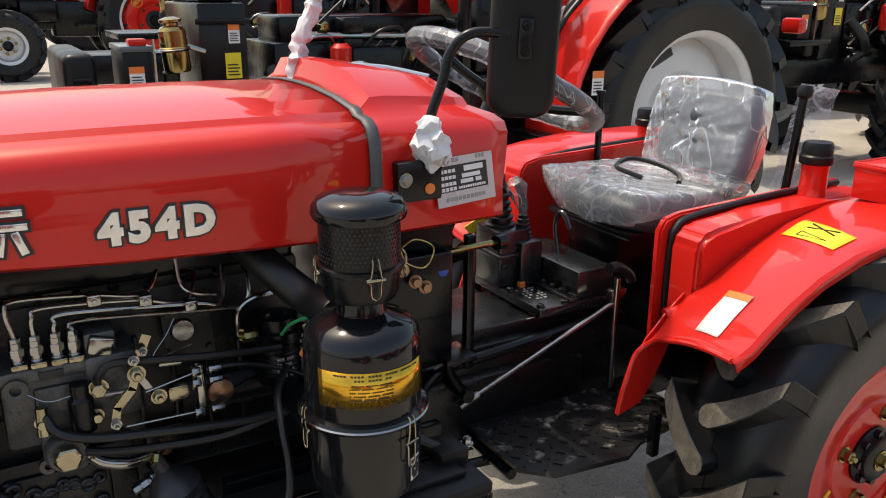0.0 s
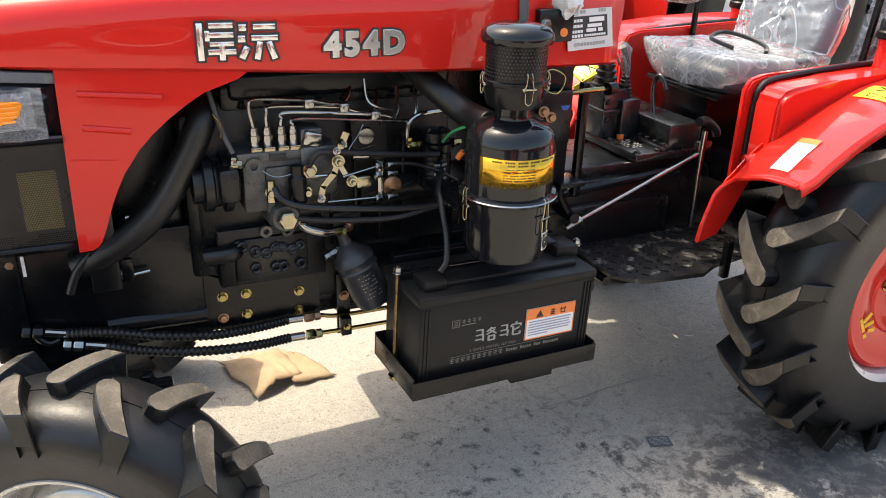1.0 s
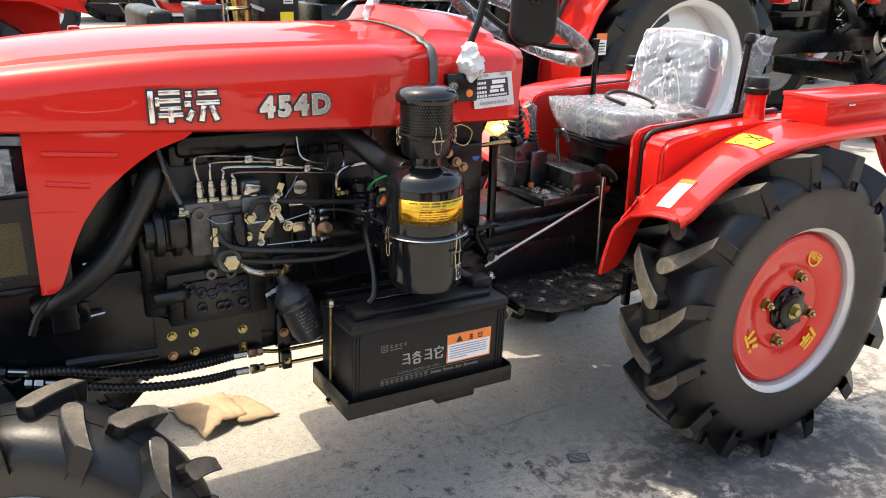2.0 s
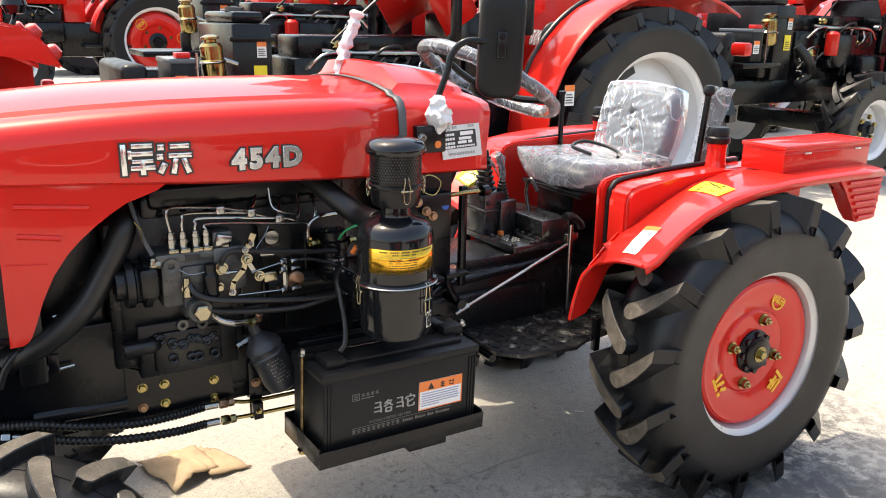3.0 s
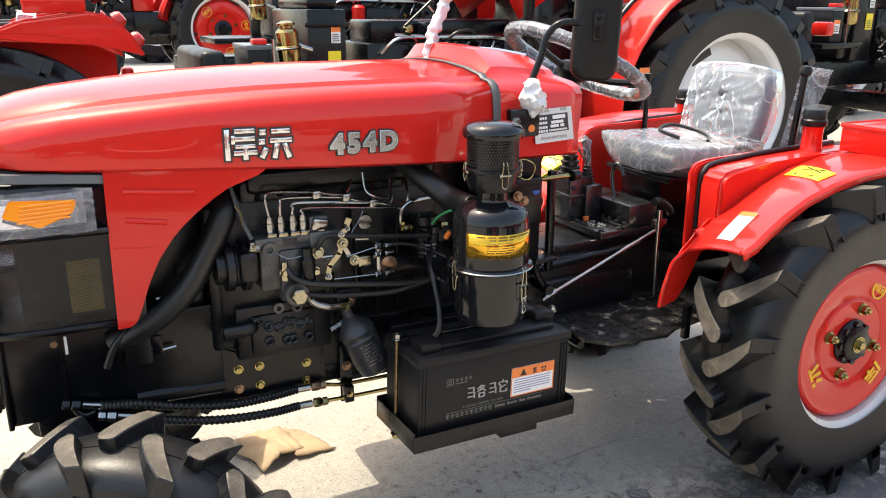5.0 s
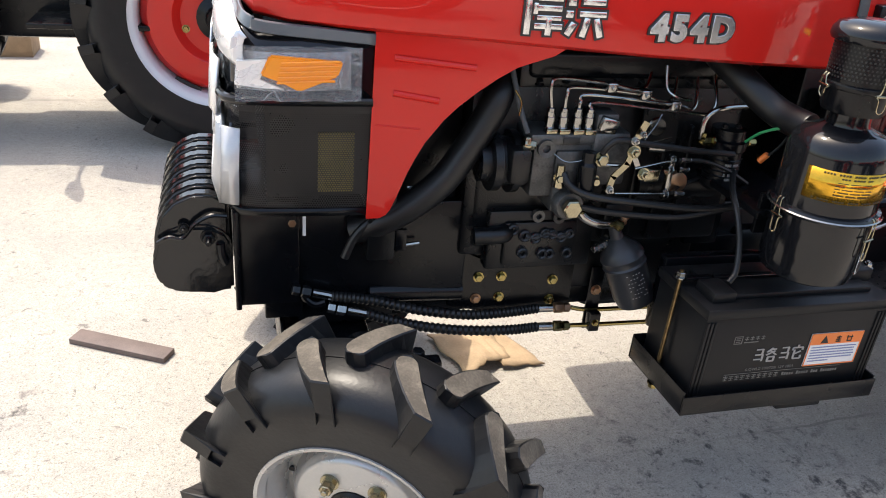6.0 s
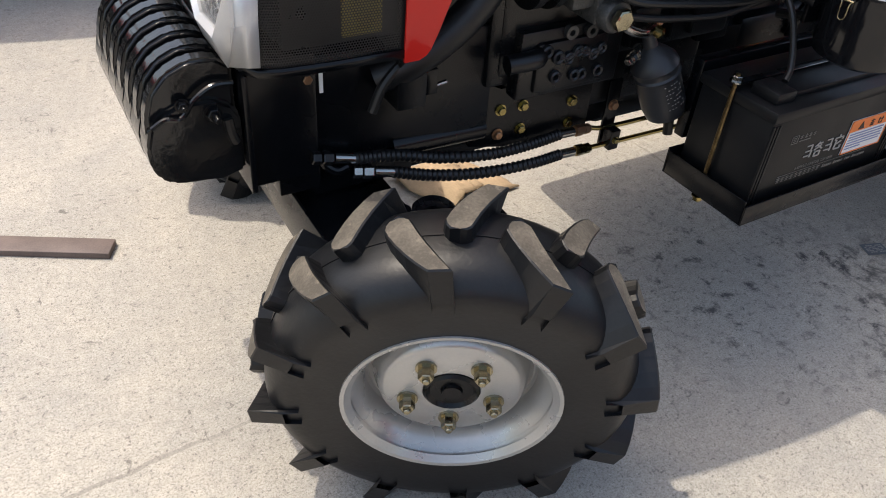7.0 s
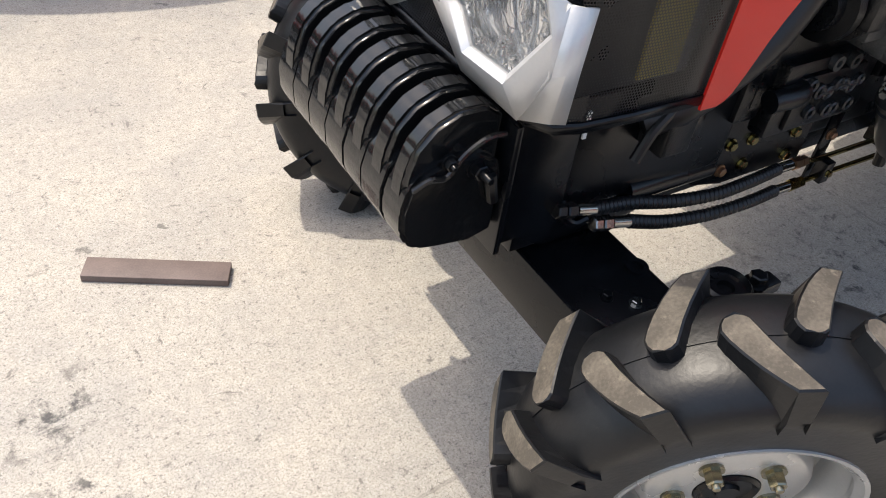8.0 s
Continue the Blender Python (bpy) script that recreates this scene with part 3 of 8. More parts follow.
def rear_wheel(m, far=False):
    w = group_of("rear_wheel", tractor, m, "large rear wheel with red disc and lugged tyre")
    o = 1 if far else -1
    add_tyre(w, 0.470, 0.250, 0.262, 15, 0.048, 0.26, 0.042, start=0.05, seg=80)
    bm = lathe(bmesh.new(), [(0.236, 0.088), (0.262, 0.104), (0.268, 0.100), (0.266, 0.092), (0.25, 0.082), (0.236, 0.05), (0.232, -0.05), (0.25, -0.09), (0.266, -0.1), (0.24, -0.098), (0.226, -0.05), (0.226, 0.05), (0.236, 0.088)], axis=(0, o, 0), seg=72)
    part("rim", bm, SILVER, w, "silver steel rim")
    bm = lathe(bmesh.new(), [(0.229, 0.062), (0.222, 0.078), (0.214, 0.082), (0.204, 0.078), (0.192, 0.079), (0.135, 0.068), (0.128, 0.064), (0.122, 0.068), (0.062, 0.066), (0.062, 0.054), (0.13, 0.054), (0.2, 0.066), (0.222, 0.06)], axis=(0, o, 0), seg=72)
    part("wheel_disc", bm, RED, w, "red painted wheel disc")
    bm = lathe(bmesh.new(), [(0.066, 0.05), (0.066, 0.072), (0.058, 0.077), (0.052, 0.080), (0.05, 0.090), (0.042, 0.094), (0.0, 0.094)], axis=(0, o, 0), seg=40)
    part("hub", bm, BLACK, w, "black cast hub")
    for i in range(8):
        a = 2 * math.pi * i / 8
        part("hub_stud", lathe(bmesh.new(), [(0.0095, 0.074), (0.0095, 0.086), (0, 0.086)], (0.055 * math.sin(a), 0, 0.055 * math.cos(a)), (0, o, 0), 8), BLACK, w)
    bm = lathe(bmesh.new(), [(0.024, 0.09), (0.024, 0.097), (0, 0.097)], axis=(0, o, 0), seg=24)
    hexbolt(bm, (0, o * 0.096, 0), (0, o, 0), 0.013, 0.014)
    part("axle_bolt", bm, BRASS, w, "yellow zinc axle bolt")
    for i in range(4):
        a = math.pi / 2 * i + 0.30
        p = Vector((0.098 * math.sin(a), o * 0.067, 0.098 * math.cos(a)))
        part("wheel_nut", hexbolt(bmesh.new(), p, (0, o, 0), 0.0135, 0.022, 0.006), BRASS, w)
    for k, a in ((0, 2.38), (1, -2.05)):
        mm = Matrix.Rotation(a, 4, "Y") @ Matrix.Translation((0, o * 0.0755, 0.168)) @ Matrix.Rotation(radians(90), 4, "X")
        part("disc_mark", stroke_mark(bmesh.new(), k, mm, 0.062), STAMP, w, "yellow painted mark")
    mm = Matrix.Rotation(0.5, 4, "Y") @ Matrix.Translation((0, o * 0.0745, 0.168)) @ Matrix.Rotation(radians(90), 4, "X")
    bm = lathe(bmesh.new(), [(0.026, 0), (0.026, 0.002), (0.031, 0.002), (0.031, 0)], seg=24)
    bmesh.ops.transform(bm, matrix=mm, verts=bm.verts)
    stroke_mark(bm, 0, mm @ Matrix.Translation((-0.011, 0, 0)), 0.024)
    stroke_mark(bm, 1, mm @ Matrix.Translation((0.012, 0, 0)), 0.024)
    part("disc_mark", bm, STAMP, w, "round yellow painted mark")
    return w


rear_wheel(pose(2.457, 1.868, 0.455))
rear_wheel(pose(2.457, mirror_y(1.868), 0.455), far=True)

# hood: sections from the nose to the strap: x, side y, lower edge, shoulder, middle
HOOD = [
    (0.364, 2.300, 1.085, 1.100, 1.120), (0.370, 2.245, 1.072, 1.116, 1.143), (0.388, 2.192, 1.060, 1.134, 1.163),
    (0.440, 2.163, 1.054, 1.146, 1.180), (0.520, 2.147, 1.050, 1.158, 1.194), (0.620, 2.128, 1.046, 1.168, 1.205),
    (0.760, 2.105, 1.042, 1.180, 1.216), (0.900, 2.088, 1.035, 1.188, 1.222), (1.050, 2.076, 1.027, 1.191, 1.225),
    (1.250, 2.074, 1.018, 1.192, 1.225), (1.440, 2.080, 1.010, 1.190, 1.222)]


def hood_half(ys, zb, zs, zt):
    h = CY - ys
    return [(ys + 0.010, zb), (ys + 0.002, zb + 0.006), (ys, zb + 0.3 * (zs - zb)), (ys + 0.001, zb + 0.62 * (zs - zb)), (ys + 0.006, zs - 0.026), (ys + 0.017, zs - 0.010),
            (ys + 0.036, zs), (ys + 0.064, zs + 0.10 * (zt - zs)), (ys + 0.074, zs + 0.36 * (zt - zs)), (ys + 0.45 * h, zs + 0.72 * (zt - zs)), (ys + 0.75 * h, zs + 0.95 * (zt - zs)), (CY, zt)]


def full(half):
    return half + [(mirror_y(y), z) for y, z in half[-2::-1]]


rows = [[Vector((x, y, z)) for y, z in full(hood_half(a, b, c, d))] for x, a, b, c, d in HOOD]
bm = sheet(rows)
bmesh.ops.contextual_create(bm, geom=[v for v in bm.verts if abs(v.co.x - 0.364) < 1e-5])
hood = part("hood", bm, RED, tractor, "glossy red engine hood", angle=28, solid=0.004)

# instrument cowl behind the strap: its sides draw in towards the driver, its crown is raised
half = hood_half(2.080, 1.010, 1.190, 1.222)
rows = []
for t in (0.0, 0.05, 0.12, 0.26, 0.45, 0.65, 0.85, 1.0):
    row = []
    for y, z in full(half):
        s = abs(y - CY) / (CY - 2.08)
        inward = (1 if y < CY else -1) * min(1, s * 1.25) * (0.060 * t + 0.15 * min(1, t * 3) * (min(z, 1.17) - 1.05))
        xr = 1.545 + 0.180 * min(1, s * 1.05) + 0.22 * max(0, min(z, 1.17) - 1.06) * (s > 0.85)
        crown = 0.052 * max(0, min(1, (t - 0.02) * 9)) * (1 - 0.45 * t) * max(0, min(1, (0.88 - s) / 0.22))
        drop = -0.030 * t * max(0, s - 0.35) if z > 1.15 else (-0.015 * t)
        row.append(Vector((1.446 + t * (xr - 1.446), y + inward, z + crown + drop)))
    rows.append(row)
bm = sheet(rows)
cowl = part("instrument_cowl", bm, RED, tractor, "red sheet-metal instrument cowl", angle=28, solid=0.004)
bm = bmesh.new()
last = rows[-1]
bm.faces.new([bm.verts.new(p + Vector((-0.006, 0, 0))) for p in last])
part("instrument_panel", bm, BLACK, tractor, "black instrument panel", solid=0.004)
edge = [rows[-1][i] + Vector((0.002, 0, 0.002)) for i in range(9, 14)]
part("panel_rim", tb(edge, 0.005, 8, 3), CHROME, cowl, "bright metal edge of the panel")
# rubber strap across hood and cowl
rows = []
for dx in (0.0, 0.020):
    rows.append([Vector((1.434 + dx, y, z + 0.0045 if z > 1.17 else z)) + Vector((0, -0.004 if y < 2.12 else (0.004 if y > mirror_y(2.12) else 0), 0)) for y, z in full(half)])
part("strap", sheet(rows), STRAP, hood, "grey rubber seal strap", solid=0.004)

# red side panel with pressed ribs and an arched rear edge
ARCH = [(0.580, 1.050), (0.895, 1.034), (0.878, 1.022), (0.818, 0.999), (0.786, 0.978), (0.754, 0.953), (0.724, 0.926), (0.700, 0.900), (0.670, 0.857), (0.655, 0.827), (0.643, 0.800), (0.627, 0.755), (0.616, 0.728), (0.609, 0.718), (0.598, 0.711), (0.574, 0.709)]


def panel_y(x):
    return 2.150 - 0.052 * max(0, min(1, (x - 0.58) / 0.31))


for s, f in (("near", lambda y: y), ("far", mirror_y)):
    bm = plate(bmesh.new(), ARCH, lambda a, b, d: Vector((a, f(panel_y(a) + d), b)), 0.004)
    p = part("side_panel", bm, RED, tractor, "red side panel with pressed ribs", angle=20)
    for x0, x1, z in ((0.612, 0.748, 1.004), (0.612, 0.690, 0.944)):
        bm = bmesh.new()
        tube(bm, [(x0, f(panel_y(x0) + 0.001), z), (x1, f(panel_y(x1) + 0.001), z - 0.010)], 0.0062, 12, smooth=False)
        part("rib", bm, RED, p)
    bm = tb([(0.584, f(2.1495), 0.886), (0.60, f(2.1472), 0.886), (0.660, f(2.1372), 0.883)], 0.0018, 8)
    part("crease", bm, RED, p)

# front grille unit
GX = [(0.578, 2.158), (0.46, 2.160), (0.385, 2.166), (0.358, 2.176), (0.342, 2.202), (0.334, 2.26), (0.330, 2.33), (0.328, CY)]
GP = GX + [(x, mirror_y(y)) for x, y in GX[-2::-1]]


def band(z0, z1, grow=0.0, lean=0.0):
    c = Vector((0.47, CY, 0))
    rows = []
    for z, l in ((z0, 0.0), (z1, lean)):
        rows.append([Vector((x + l * (x < 0.4) - grow * (x < 0.36), y + (grow if y > CY else -grow), z)) for x, y in GP])
    return sheet(rows)


grille = part("front_grille", band(0.728, 0.918), MESH, tractor, "black perforated metal grille", solid=0.0)
part("grille_trim", band(0.716, 0.730, 0.004), BLACK, grille, solid=0.004)
part("grille_backing", bx(0.40, 0.600, 2.20, mirror_y(2.20), 0.735, 1.075, 0.004), CAST, grille, "dark radiator behind the grille")
part("hidden_label", bx(0.492, 0.556, 2.192, 2.198, 0.746, 0.858, 0), OCHRE, grille, "yellow sticker behind the mesh")
part("lamp_housing", band(0.918, 1.042, 0.003, 0.018), BLACK_GLOSS, tractor, "glossy black lamp housing", solid=0.004)
part("mesh_lip", band(0.905, 0.925, 0.006), MESH, grille, solid=0.0)
TRIM = [(0.580, 2.153, 1.0315), (0.500, 2.154, 1.038), (0.430, 2.155, 1.0435), (0.392, 2.158, 1.048), (0.374, 2.168, 1.053), (0.365, 2.190, 1.058), (0.360, 2.230, 1.063), (0.357, 2.285, 1.071), (0.355, 2.345, 1.082), (0.354, CY, 1.092)]


def trim_rows():
    """A slim band that runs along the hood's lower edge and round the nose."""
    near = curve_of([Vector(p) for p in TRIM], 5)
    line = near + [Vector((p.x, mirror_y(p.y), p.z)) for p in near[-2::-1]]
    rows = []
    for k in (-1.0, -0.85, 0.85, 1.0):
        rows.append([p + Vector((0.006 * (k > 0) * (p.x < 0.38), (0.0015 if abs(k) > 0.9 else -0.0015) * (1 if p.y < CY else -1), 0.0078 * k)) for p in line])
    return sheet(rows)


part("hood_trim", trim_rows(), GREY, tractor, "grey trim under the hood lip", solid=0.006)
AMBER_LENS = [(0.392, 0.974), (0.408, 1.006), (0.526, 0.997), (0.517, 0.972), (0.454, 0.947), (0.430, 0.960)]
lip = [Vector((x - 0.010 * (x < 0.37), y + (0.008 if y > CY else -0.008), 0.926)) for x, y in GP]
part("housing_lip", tb(lip, 0.008, 10, 4), BLACK_GLOSS, tractor, "rounded glossy lip under the lamps")
for f, side_name in ((lambda y: y, "near"), (mirror_y, "far")):
    lamp = part("headlamp", sheet([[Vector((0.355, f(2.165), z)), Vector((0.405, f(2.150), z)), Vector((0.455, f(2.149), z)), Vector((0.540, f(2.150), z + 0.003))] for z in (0.945, 0.955, 0.985, 1.008)]), LENS, tractor, "side lamp wrapped in clear film", solid=0.003)
    bm = xz(AMBER_LENS, f(2.1350) if side_name == "near" else f(2.1350) - 0.012, 0.012)
    bmesh.ops.bevel(bm, geom=list(bm.edges), offset=0.003, segments=2, affect="EDGES")
    part("amber_lens", bm, AMBER, lamp, "orange turn signal lens")
    bm = xz([(0.352, 0.958), (0.356, 0.996), (0.404, 0.997), (0.392, 0.966), (0.430, 0.950), (0.392, 0.952)], f(2.1400) if side_name == "near" else f(2.1400) - 0.008, 0.008)
    part("clear_lens", bm, PALE_CHROME, lamp, "clear front part of the lamp over a bright reflector")
    for k in range(5):
        z = 0.962 + k * 0.008
        part("lens_ridge", tb([(0.418 + 0.002 * k, f(2.1342), z), (0.512 + 0.002 * k, f(2.1342), z + 0.004)], 0.0022, 6, smooth=False), AMBER, lamp)
    bm = sheet([[Vector((0.352 + 0.205 * i / 14, f(2.1395 - 0.004 * noise.noise(Vector((i * 0.5, j * 0.6, 3.1)))), 0.930 + 0.09 * j / 8 + 0.004 * noise.noise(Vector((i * 0.7, j, 7))))) for i in range(15)] for j in range(9)])
    part("film_wrap", bm, FILM_THIN, lamp, "loose clear plastic film", solid=0.0)
    # silver faceted surround that wraps round the front corner
    LP = [(2.345, 0.806), (2.301, 0.768), (2.224, 0.772), (2.174, 0.846), (2.196, 0.876), (2.345, 0.880)]
    OP = [(2.402, 0.780), (2.318, 0.727), (2.198, 0.728), (2.163, 0.800), (2.162, 0.884), (2.402, 0.890)]
    def loop(P, x, lean=0.0):
        return [Vector((x + lean * (b - 0.76), f(a), b)) for a, b in P + P[:1]]
    grown = [(2.262 + (a - 2.262) * 1.10, 0.826 + (b - 0.826) * 1.13) for a, b in LP]
    bezel = part("lamp_bezel", sheet([loop(LP, 0.322, 0.10), loop(LP, 0.314, 0.10), loop(grown, 0.308, 0.10), loop(OP, 0.322, 0.06)]), SILVER, tractor, "silver moulded headlamp surround", angle=20, solid=0.003)
    bm = sheet([[Vector((0.322, f(2.200), 0.728)), Vector((0.338, f(2.163), 0.740)), Vector((0.352, f(2.1535), 0.742))], [Vector((0.321, f(2.166), 0.800)), Vector((0.338, f(2.157), 0.805)), Vector((0.354, f(2.1525), 0.808))], [Vector((0.326, f(2.164), 0.884)), Vector((0.340, f(2.156), 0.882)), Vector((0.358, f(2.152), 0.880))]])
    part("bezel_cheek", bm, SILVER, bezel, "flat silver cheek of the surround", angle=15, solid=0.003)
    part("lens_recess", plate(bmesh.new(), LP, lambda a, b, d: Vector((0.330 + 0.10 * (b - 0.76) + d, f(a), b)), 0.004), GREY, bezel, "dark lamp recess")
    part("reflector", lathe(bmesh.new(), [(0, 0.004), (0.02, 0.003), (0.034, 0.0)], (0.330, f(2.262), 0.826), (-1, 0, 0.1), 24), CHROME, bezel)
    part("front_lens", plate(bmesh.new(), LP, lambda a, b, d: Vector((0.318 + 0.10 * (b - 0.76) + d, f(a), b)), 0.003), LENS, bezel, "clear headlamp glass")
    rows = []
    for y, x0, zt, k in ((2.1535, 0.366, 1.030, 0.0), (2.160, 0.352, 1.040, 0.35), (2.185, 0.342, 1.049, 0.7), (2.225, 0.336, 1.055, 1.0), (2.285, 0.333, 1.063, 1.0), (2.345, 0.332, 1.074, 1.0)):
        rows.append([Vector((x0 + a + b * k, f(y), 0.984 + c * (zt - 0.984))) for a, b, c in ((0.006, 0.004, 0.0), (0.002, -0.006, 0.18), (0.0, -0.010, 0.45), (0.001, -0.006, 0.75), (0.004, 0.006, 0.95), (0.008, 0.014, 1.0))])
    part("nose_strip", sheet([[Vector((0.332 - 0.012 * k, f(2.215), z)), Vector((0.322 - 0.012 * k, f(2.262), z)), Vector((0.320 - 0.010 * k, f(2.34), z))] for k, z in ((1, 0.886), (0.8, 0.93), (0.3, 0.98))]), PALE_CHROME, bezel, solid=0.005)
    part("upper_bezel", sheet(rows), PALE_CHROME, bezel, "bright upper lamp surround", solid=0.005)

# front weights: seven cast plates on a carrier
PL = [(0.338, 0.534), (0.338, 0.632), (0.328, 0.652), (0.300, 0.668), (0.250, 0.670), (0.222, 0.658), (0.203, 0.638), (0.194, 0.605), (0.196, 0.572), (0.206, 0.550), (0.224, 0.537), (0.250, 0.531), (0.30, 0.530)]
for i in range(7):
    y = 2.226 + i * 0.0535
    bm = xz(PL, y, 0.0533 if i != 2 else 0.0505)
    bmesh.ops.bevel(bm, geom=list(bm.edges), offset=0.0016 if i else 0.006, segments=2, affect="EDGES")
    p = part("front_weight", bm, WEIGHT, tractor, "black cast-iron front weight plate", angle=40)
    ear = [(0.198, 0.615), (0.200, 0.650), (0.212, 0.688), (0.236, 0.714), (0.270, 0.729), (0.308, 0.728), (0.334, 0.712), (0.334, 0.615)]
    bm = xz(ear, y + (0.005 if i else 0.010), 0.035 if i else 0.032)
    bmesh.ops.bevel(bm, geom=list(bm.edges), offset=0.0065, segments=3, affect="EDGES")
    part("handle_rib", bm, WEIGHT, p, "rounded top of the weight", angle=50)
    if i == 0:
        part("face_seam", tb([(0.206, y - 0.001, 0.640), (0.226, y - 0.004, 0.652), (0.250, y - 0.004, 0.650), (0.272, y - 0.004, 0.676), (0.300, y - 0.004, 0.692), (0.330, y - 0.001, 0.690)], 0.0042, 8, 6), WEIGHT, p, "thick bead of paint")
        part("clamp_bolt", hexbolt(bmesh.new(), (0.296, y, 0.648), (0, -1, 0), 0.011, 0.014, 0.016), BLACK, p)
        part("clamp_bolt", hexbolt(bmesh.new(), (0.253, y, 0.668), (0, -1, 0), 0.008, 0.010, 0.004), BLACK, p)
        part("hook", tb([(0.316, y - 0.004, 0.634), (0.318, y - 0.008, 0.612), (0.324, y - 0.006, 0.594)], 0.008, 8), BLACK, p)
bm = bx(0.342, 0.80, 2.240, mirror_y(2.240), 0.50, 0.70, 0.006)
carrier = part("front_carrier", bm, BLACK, tractor, "black front frame that carries the weights")
part("carrier_block", bx(0.342, 0.462, 2.230, mirror_y(2.230), 0.494, 0.712, 0.004), BLACK, carrier)
part("carrier_flange", bx(0.340, 0.351, 2.216, mirror_y(2.216), 0.492, 0.70, 0.003), BLACK, carrier)

# chassis rails, belly and gearbox
for f in (lambda y: y, mirror_y):
    a, b = sorted((f(2.268), f(2.288)))
    bm = bx(0.60, 1.75, a, b, 0.43, 0.585, 0.004)
    part("chassis_rail", bm, BLACK, tractor, "black steel chassis rail")
bm = xz([(0.785, 0.585), (0.835, 0.560), (1.055, 0.560), (1.055, 0.432), (0.85, 0.432), (0.775, 0.45)], 2.257, 0.011)
part("rail_plate", bm, BLACK, tractor, "bolted black steel plate")
bm = bx(1.10, 2.75, 2.29, mirror_y(2.29), 0.40, 0.66, 0.02)
box(bm, 1.45, 2.05, 2.262, mirror_y(2.262), 0.46, 0.60, 0.015)
box(bm, 1.70, 2.20, 2.31, mirror_y(2.31), 0.62, 0.69, 0.008)
part("gearbox", bm, CAST, tractor, "black cast gearbox housing")
bm = rod(bmesh.new(), (2.457, 1.95, 0.455), (2.457, mirror_y(1.95), 0.455), 0.075, seg=24)
part("rear_axle", bm, CAST, tractor, "black rear axle housing")
# unseen box on the far side, added to shade the ground under the frame
bm = bx(1.140, 1.730, 2.545, 2.790, 0.440, 0.640, 0.030, seg=3)
far_box = part("far_shadow_box", bm, BLACK, tractor, "unseen black box on the far side, added for its ground shadow")
part("far_box_strap", bx(1.30, 1.33, 2.542, 2.793, 0.437, 0.643, 0.030, seg=3), STRAP, far_box)
# front axle beam and steering knuckles
bm = bx(0.432, 0.604, 2.082, mirror_y(2.082), 0.345, 0.418, 0.006)
ax = part("front_axle", bm, BLACK, tractor, "broad black front axle beam")
part("beam_flange", bx(0.424, 0.431, 2.10, mirror_y(2.10), 0.330, 0.432, 0.003), BLACK, ax)
for f in (lambda y: y, mirror_y):
    part("beam_end", bx(0.50, 0.585, min(f(2.00), f(2.081)), max(f(2.00), f(2.081)), 0.32, 0.40, 0.010), BLACK, ax)
part("axle_pivot", bx(0.46, 0.66, 2.26, mirror_y(2.26), 0.419, 0.52, 0.015), BLACK, ax)
part("pivot_ring", lathe(bmesh.new(), [(0.010, 0), (0.010, 0.004), (0.018, 0.004), (0.018, 0)], (0.585, 2.165, 0.418), (0, 0, 1), 24), BLACK, ax)
part("steering_arm", bx(0.545, 0.70, 2.005, 2.035, 0.462, 0.484, 0.006), BLACK, ax)
part("arm_bolt", hexbolt(bmesh.new(), (0.655, 2.02, 0.484), (0, 0, 1), 0.013, 0.020), BLACK, ax)
for x, y in ((0.53, 2.105), (0.50, 2.135)):
    part("axle_bolt", hexbolt(bmesh.new(), (x, y, 0.418), (0, 0, 1), 0.008, 0.010), STEEL if y < 2.11 else BLACK, ax)
for f in (lambda y: y, mirror_y):
    bm = rod(bmesh.new(), (0.555, f(2.004), 0.25), (0.555, f(2.004), 0.49), 0.028, seg=24)
    lathe(bm, [(0, 0.490), (0.034, 0.490), (0.034, 0.540), (0.030, 0.544), (0.027, 0.536), (0.012, 0.536), (0.012, 0.528), (0, 0.528)], (0.555, f(2.004), 0), seg=24)
    box(bm, 0.52, 0.60, min(f(1.93), f(2.02)), max(f(1.93), f(2.02)), 0.27, 0.37, 0.01)
    part("steering_knuckle", bm, BLACK, tractor, "black steering knuckle")

# footplates
for f in (lambda y: y, mirror_y):
    bm = plate(bmesh.new(), [(1.735, 2.28), (1.735, 2.075), (1.79, 2.020), (1.96, 2.000), (2.02, 2.03), (2.20, 2.06), (2.20, 2.28)], lambda a, b, d: Vector((a, f(b), 0.494 - d)), 0.010)
    deck = part("footplate", bm, COVER, tractor, "black chequered steel footplate")
    bm = bmesh.new()
    random.seed(4)
    for i in range(15):
        for j in range(8):
            x, y = 1.755 + i * 0.030, 2.045 + j * 0.030
            box(bm, -0.0095, 0.0095, -0.0024, 0.0024, 0, 0.0036, 0, Matrix.Translation((x, f(y), 0.4935)) @ Matrix.Rotation(radians(45 if (i + j) % 2 else -45), 4, "Z"))
    tagged(part("chequer", bm, COVER, deck, "raised tread pattern"), kind="stuff")
    bm = bmesh.new()
    rod(bm, (1.735, f(2.09), 0.470), (1.735, f(2.30), 0.470), 0.012, seg=10)
    rod(bm, (1.60, f(2.20), 0.452), (2.25, f(2.10), 0.462), 0.011, seg=10)
    part("deck_brace", bm, BLACK, deck)

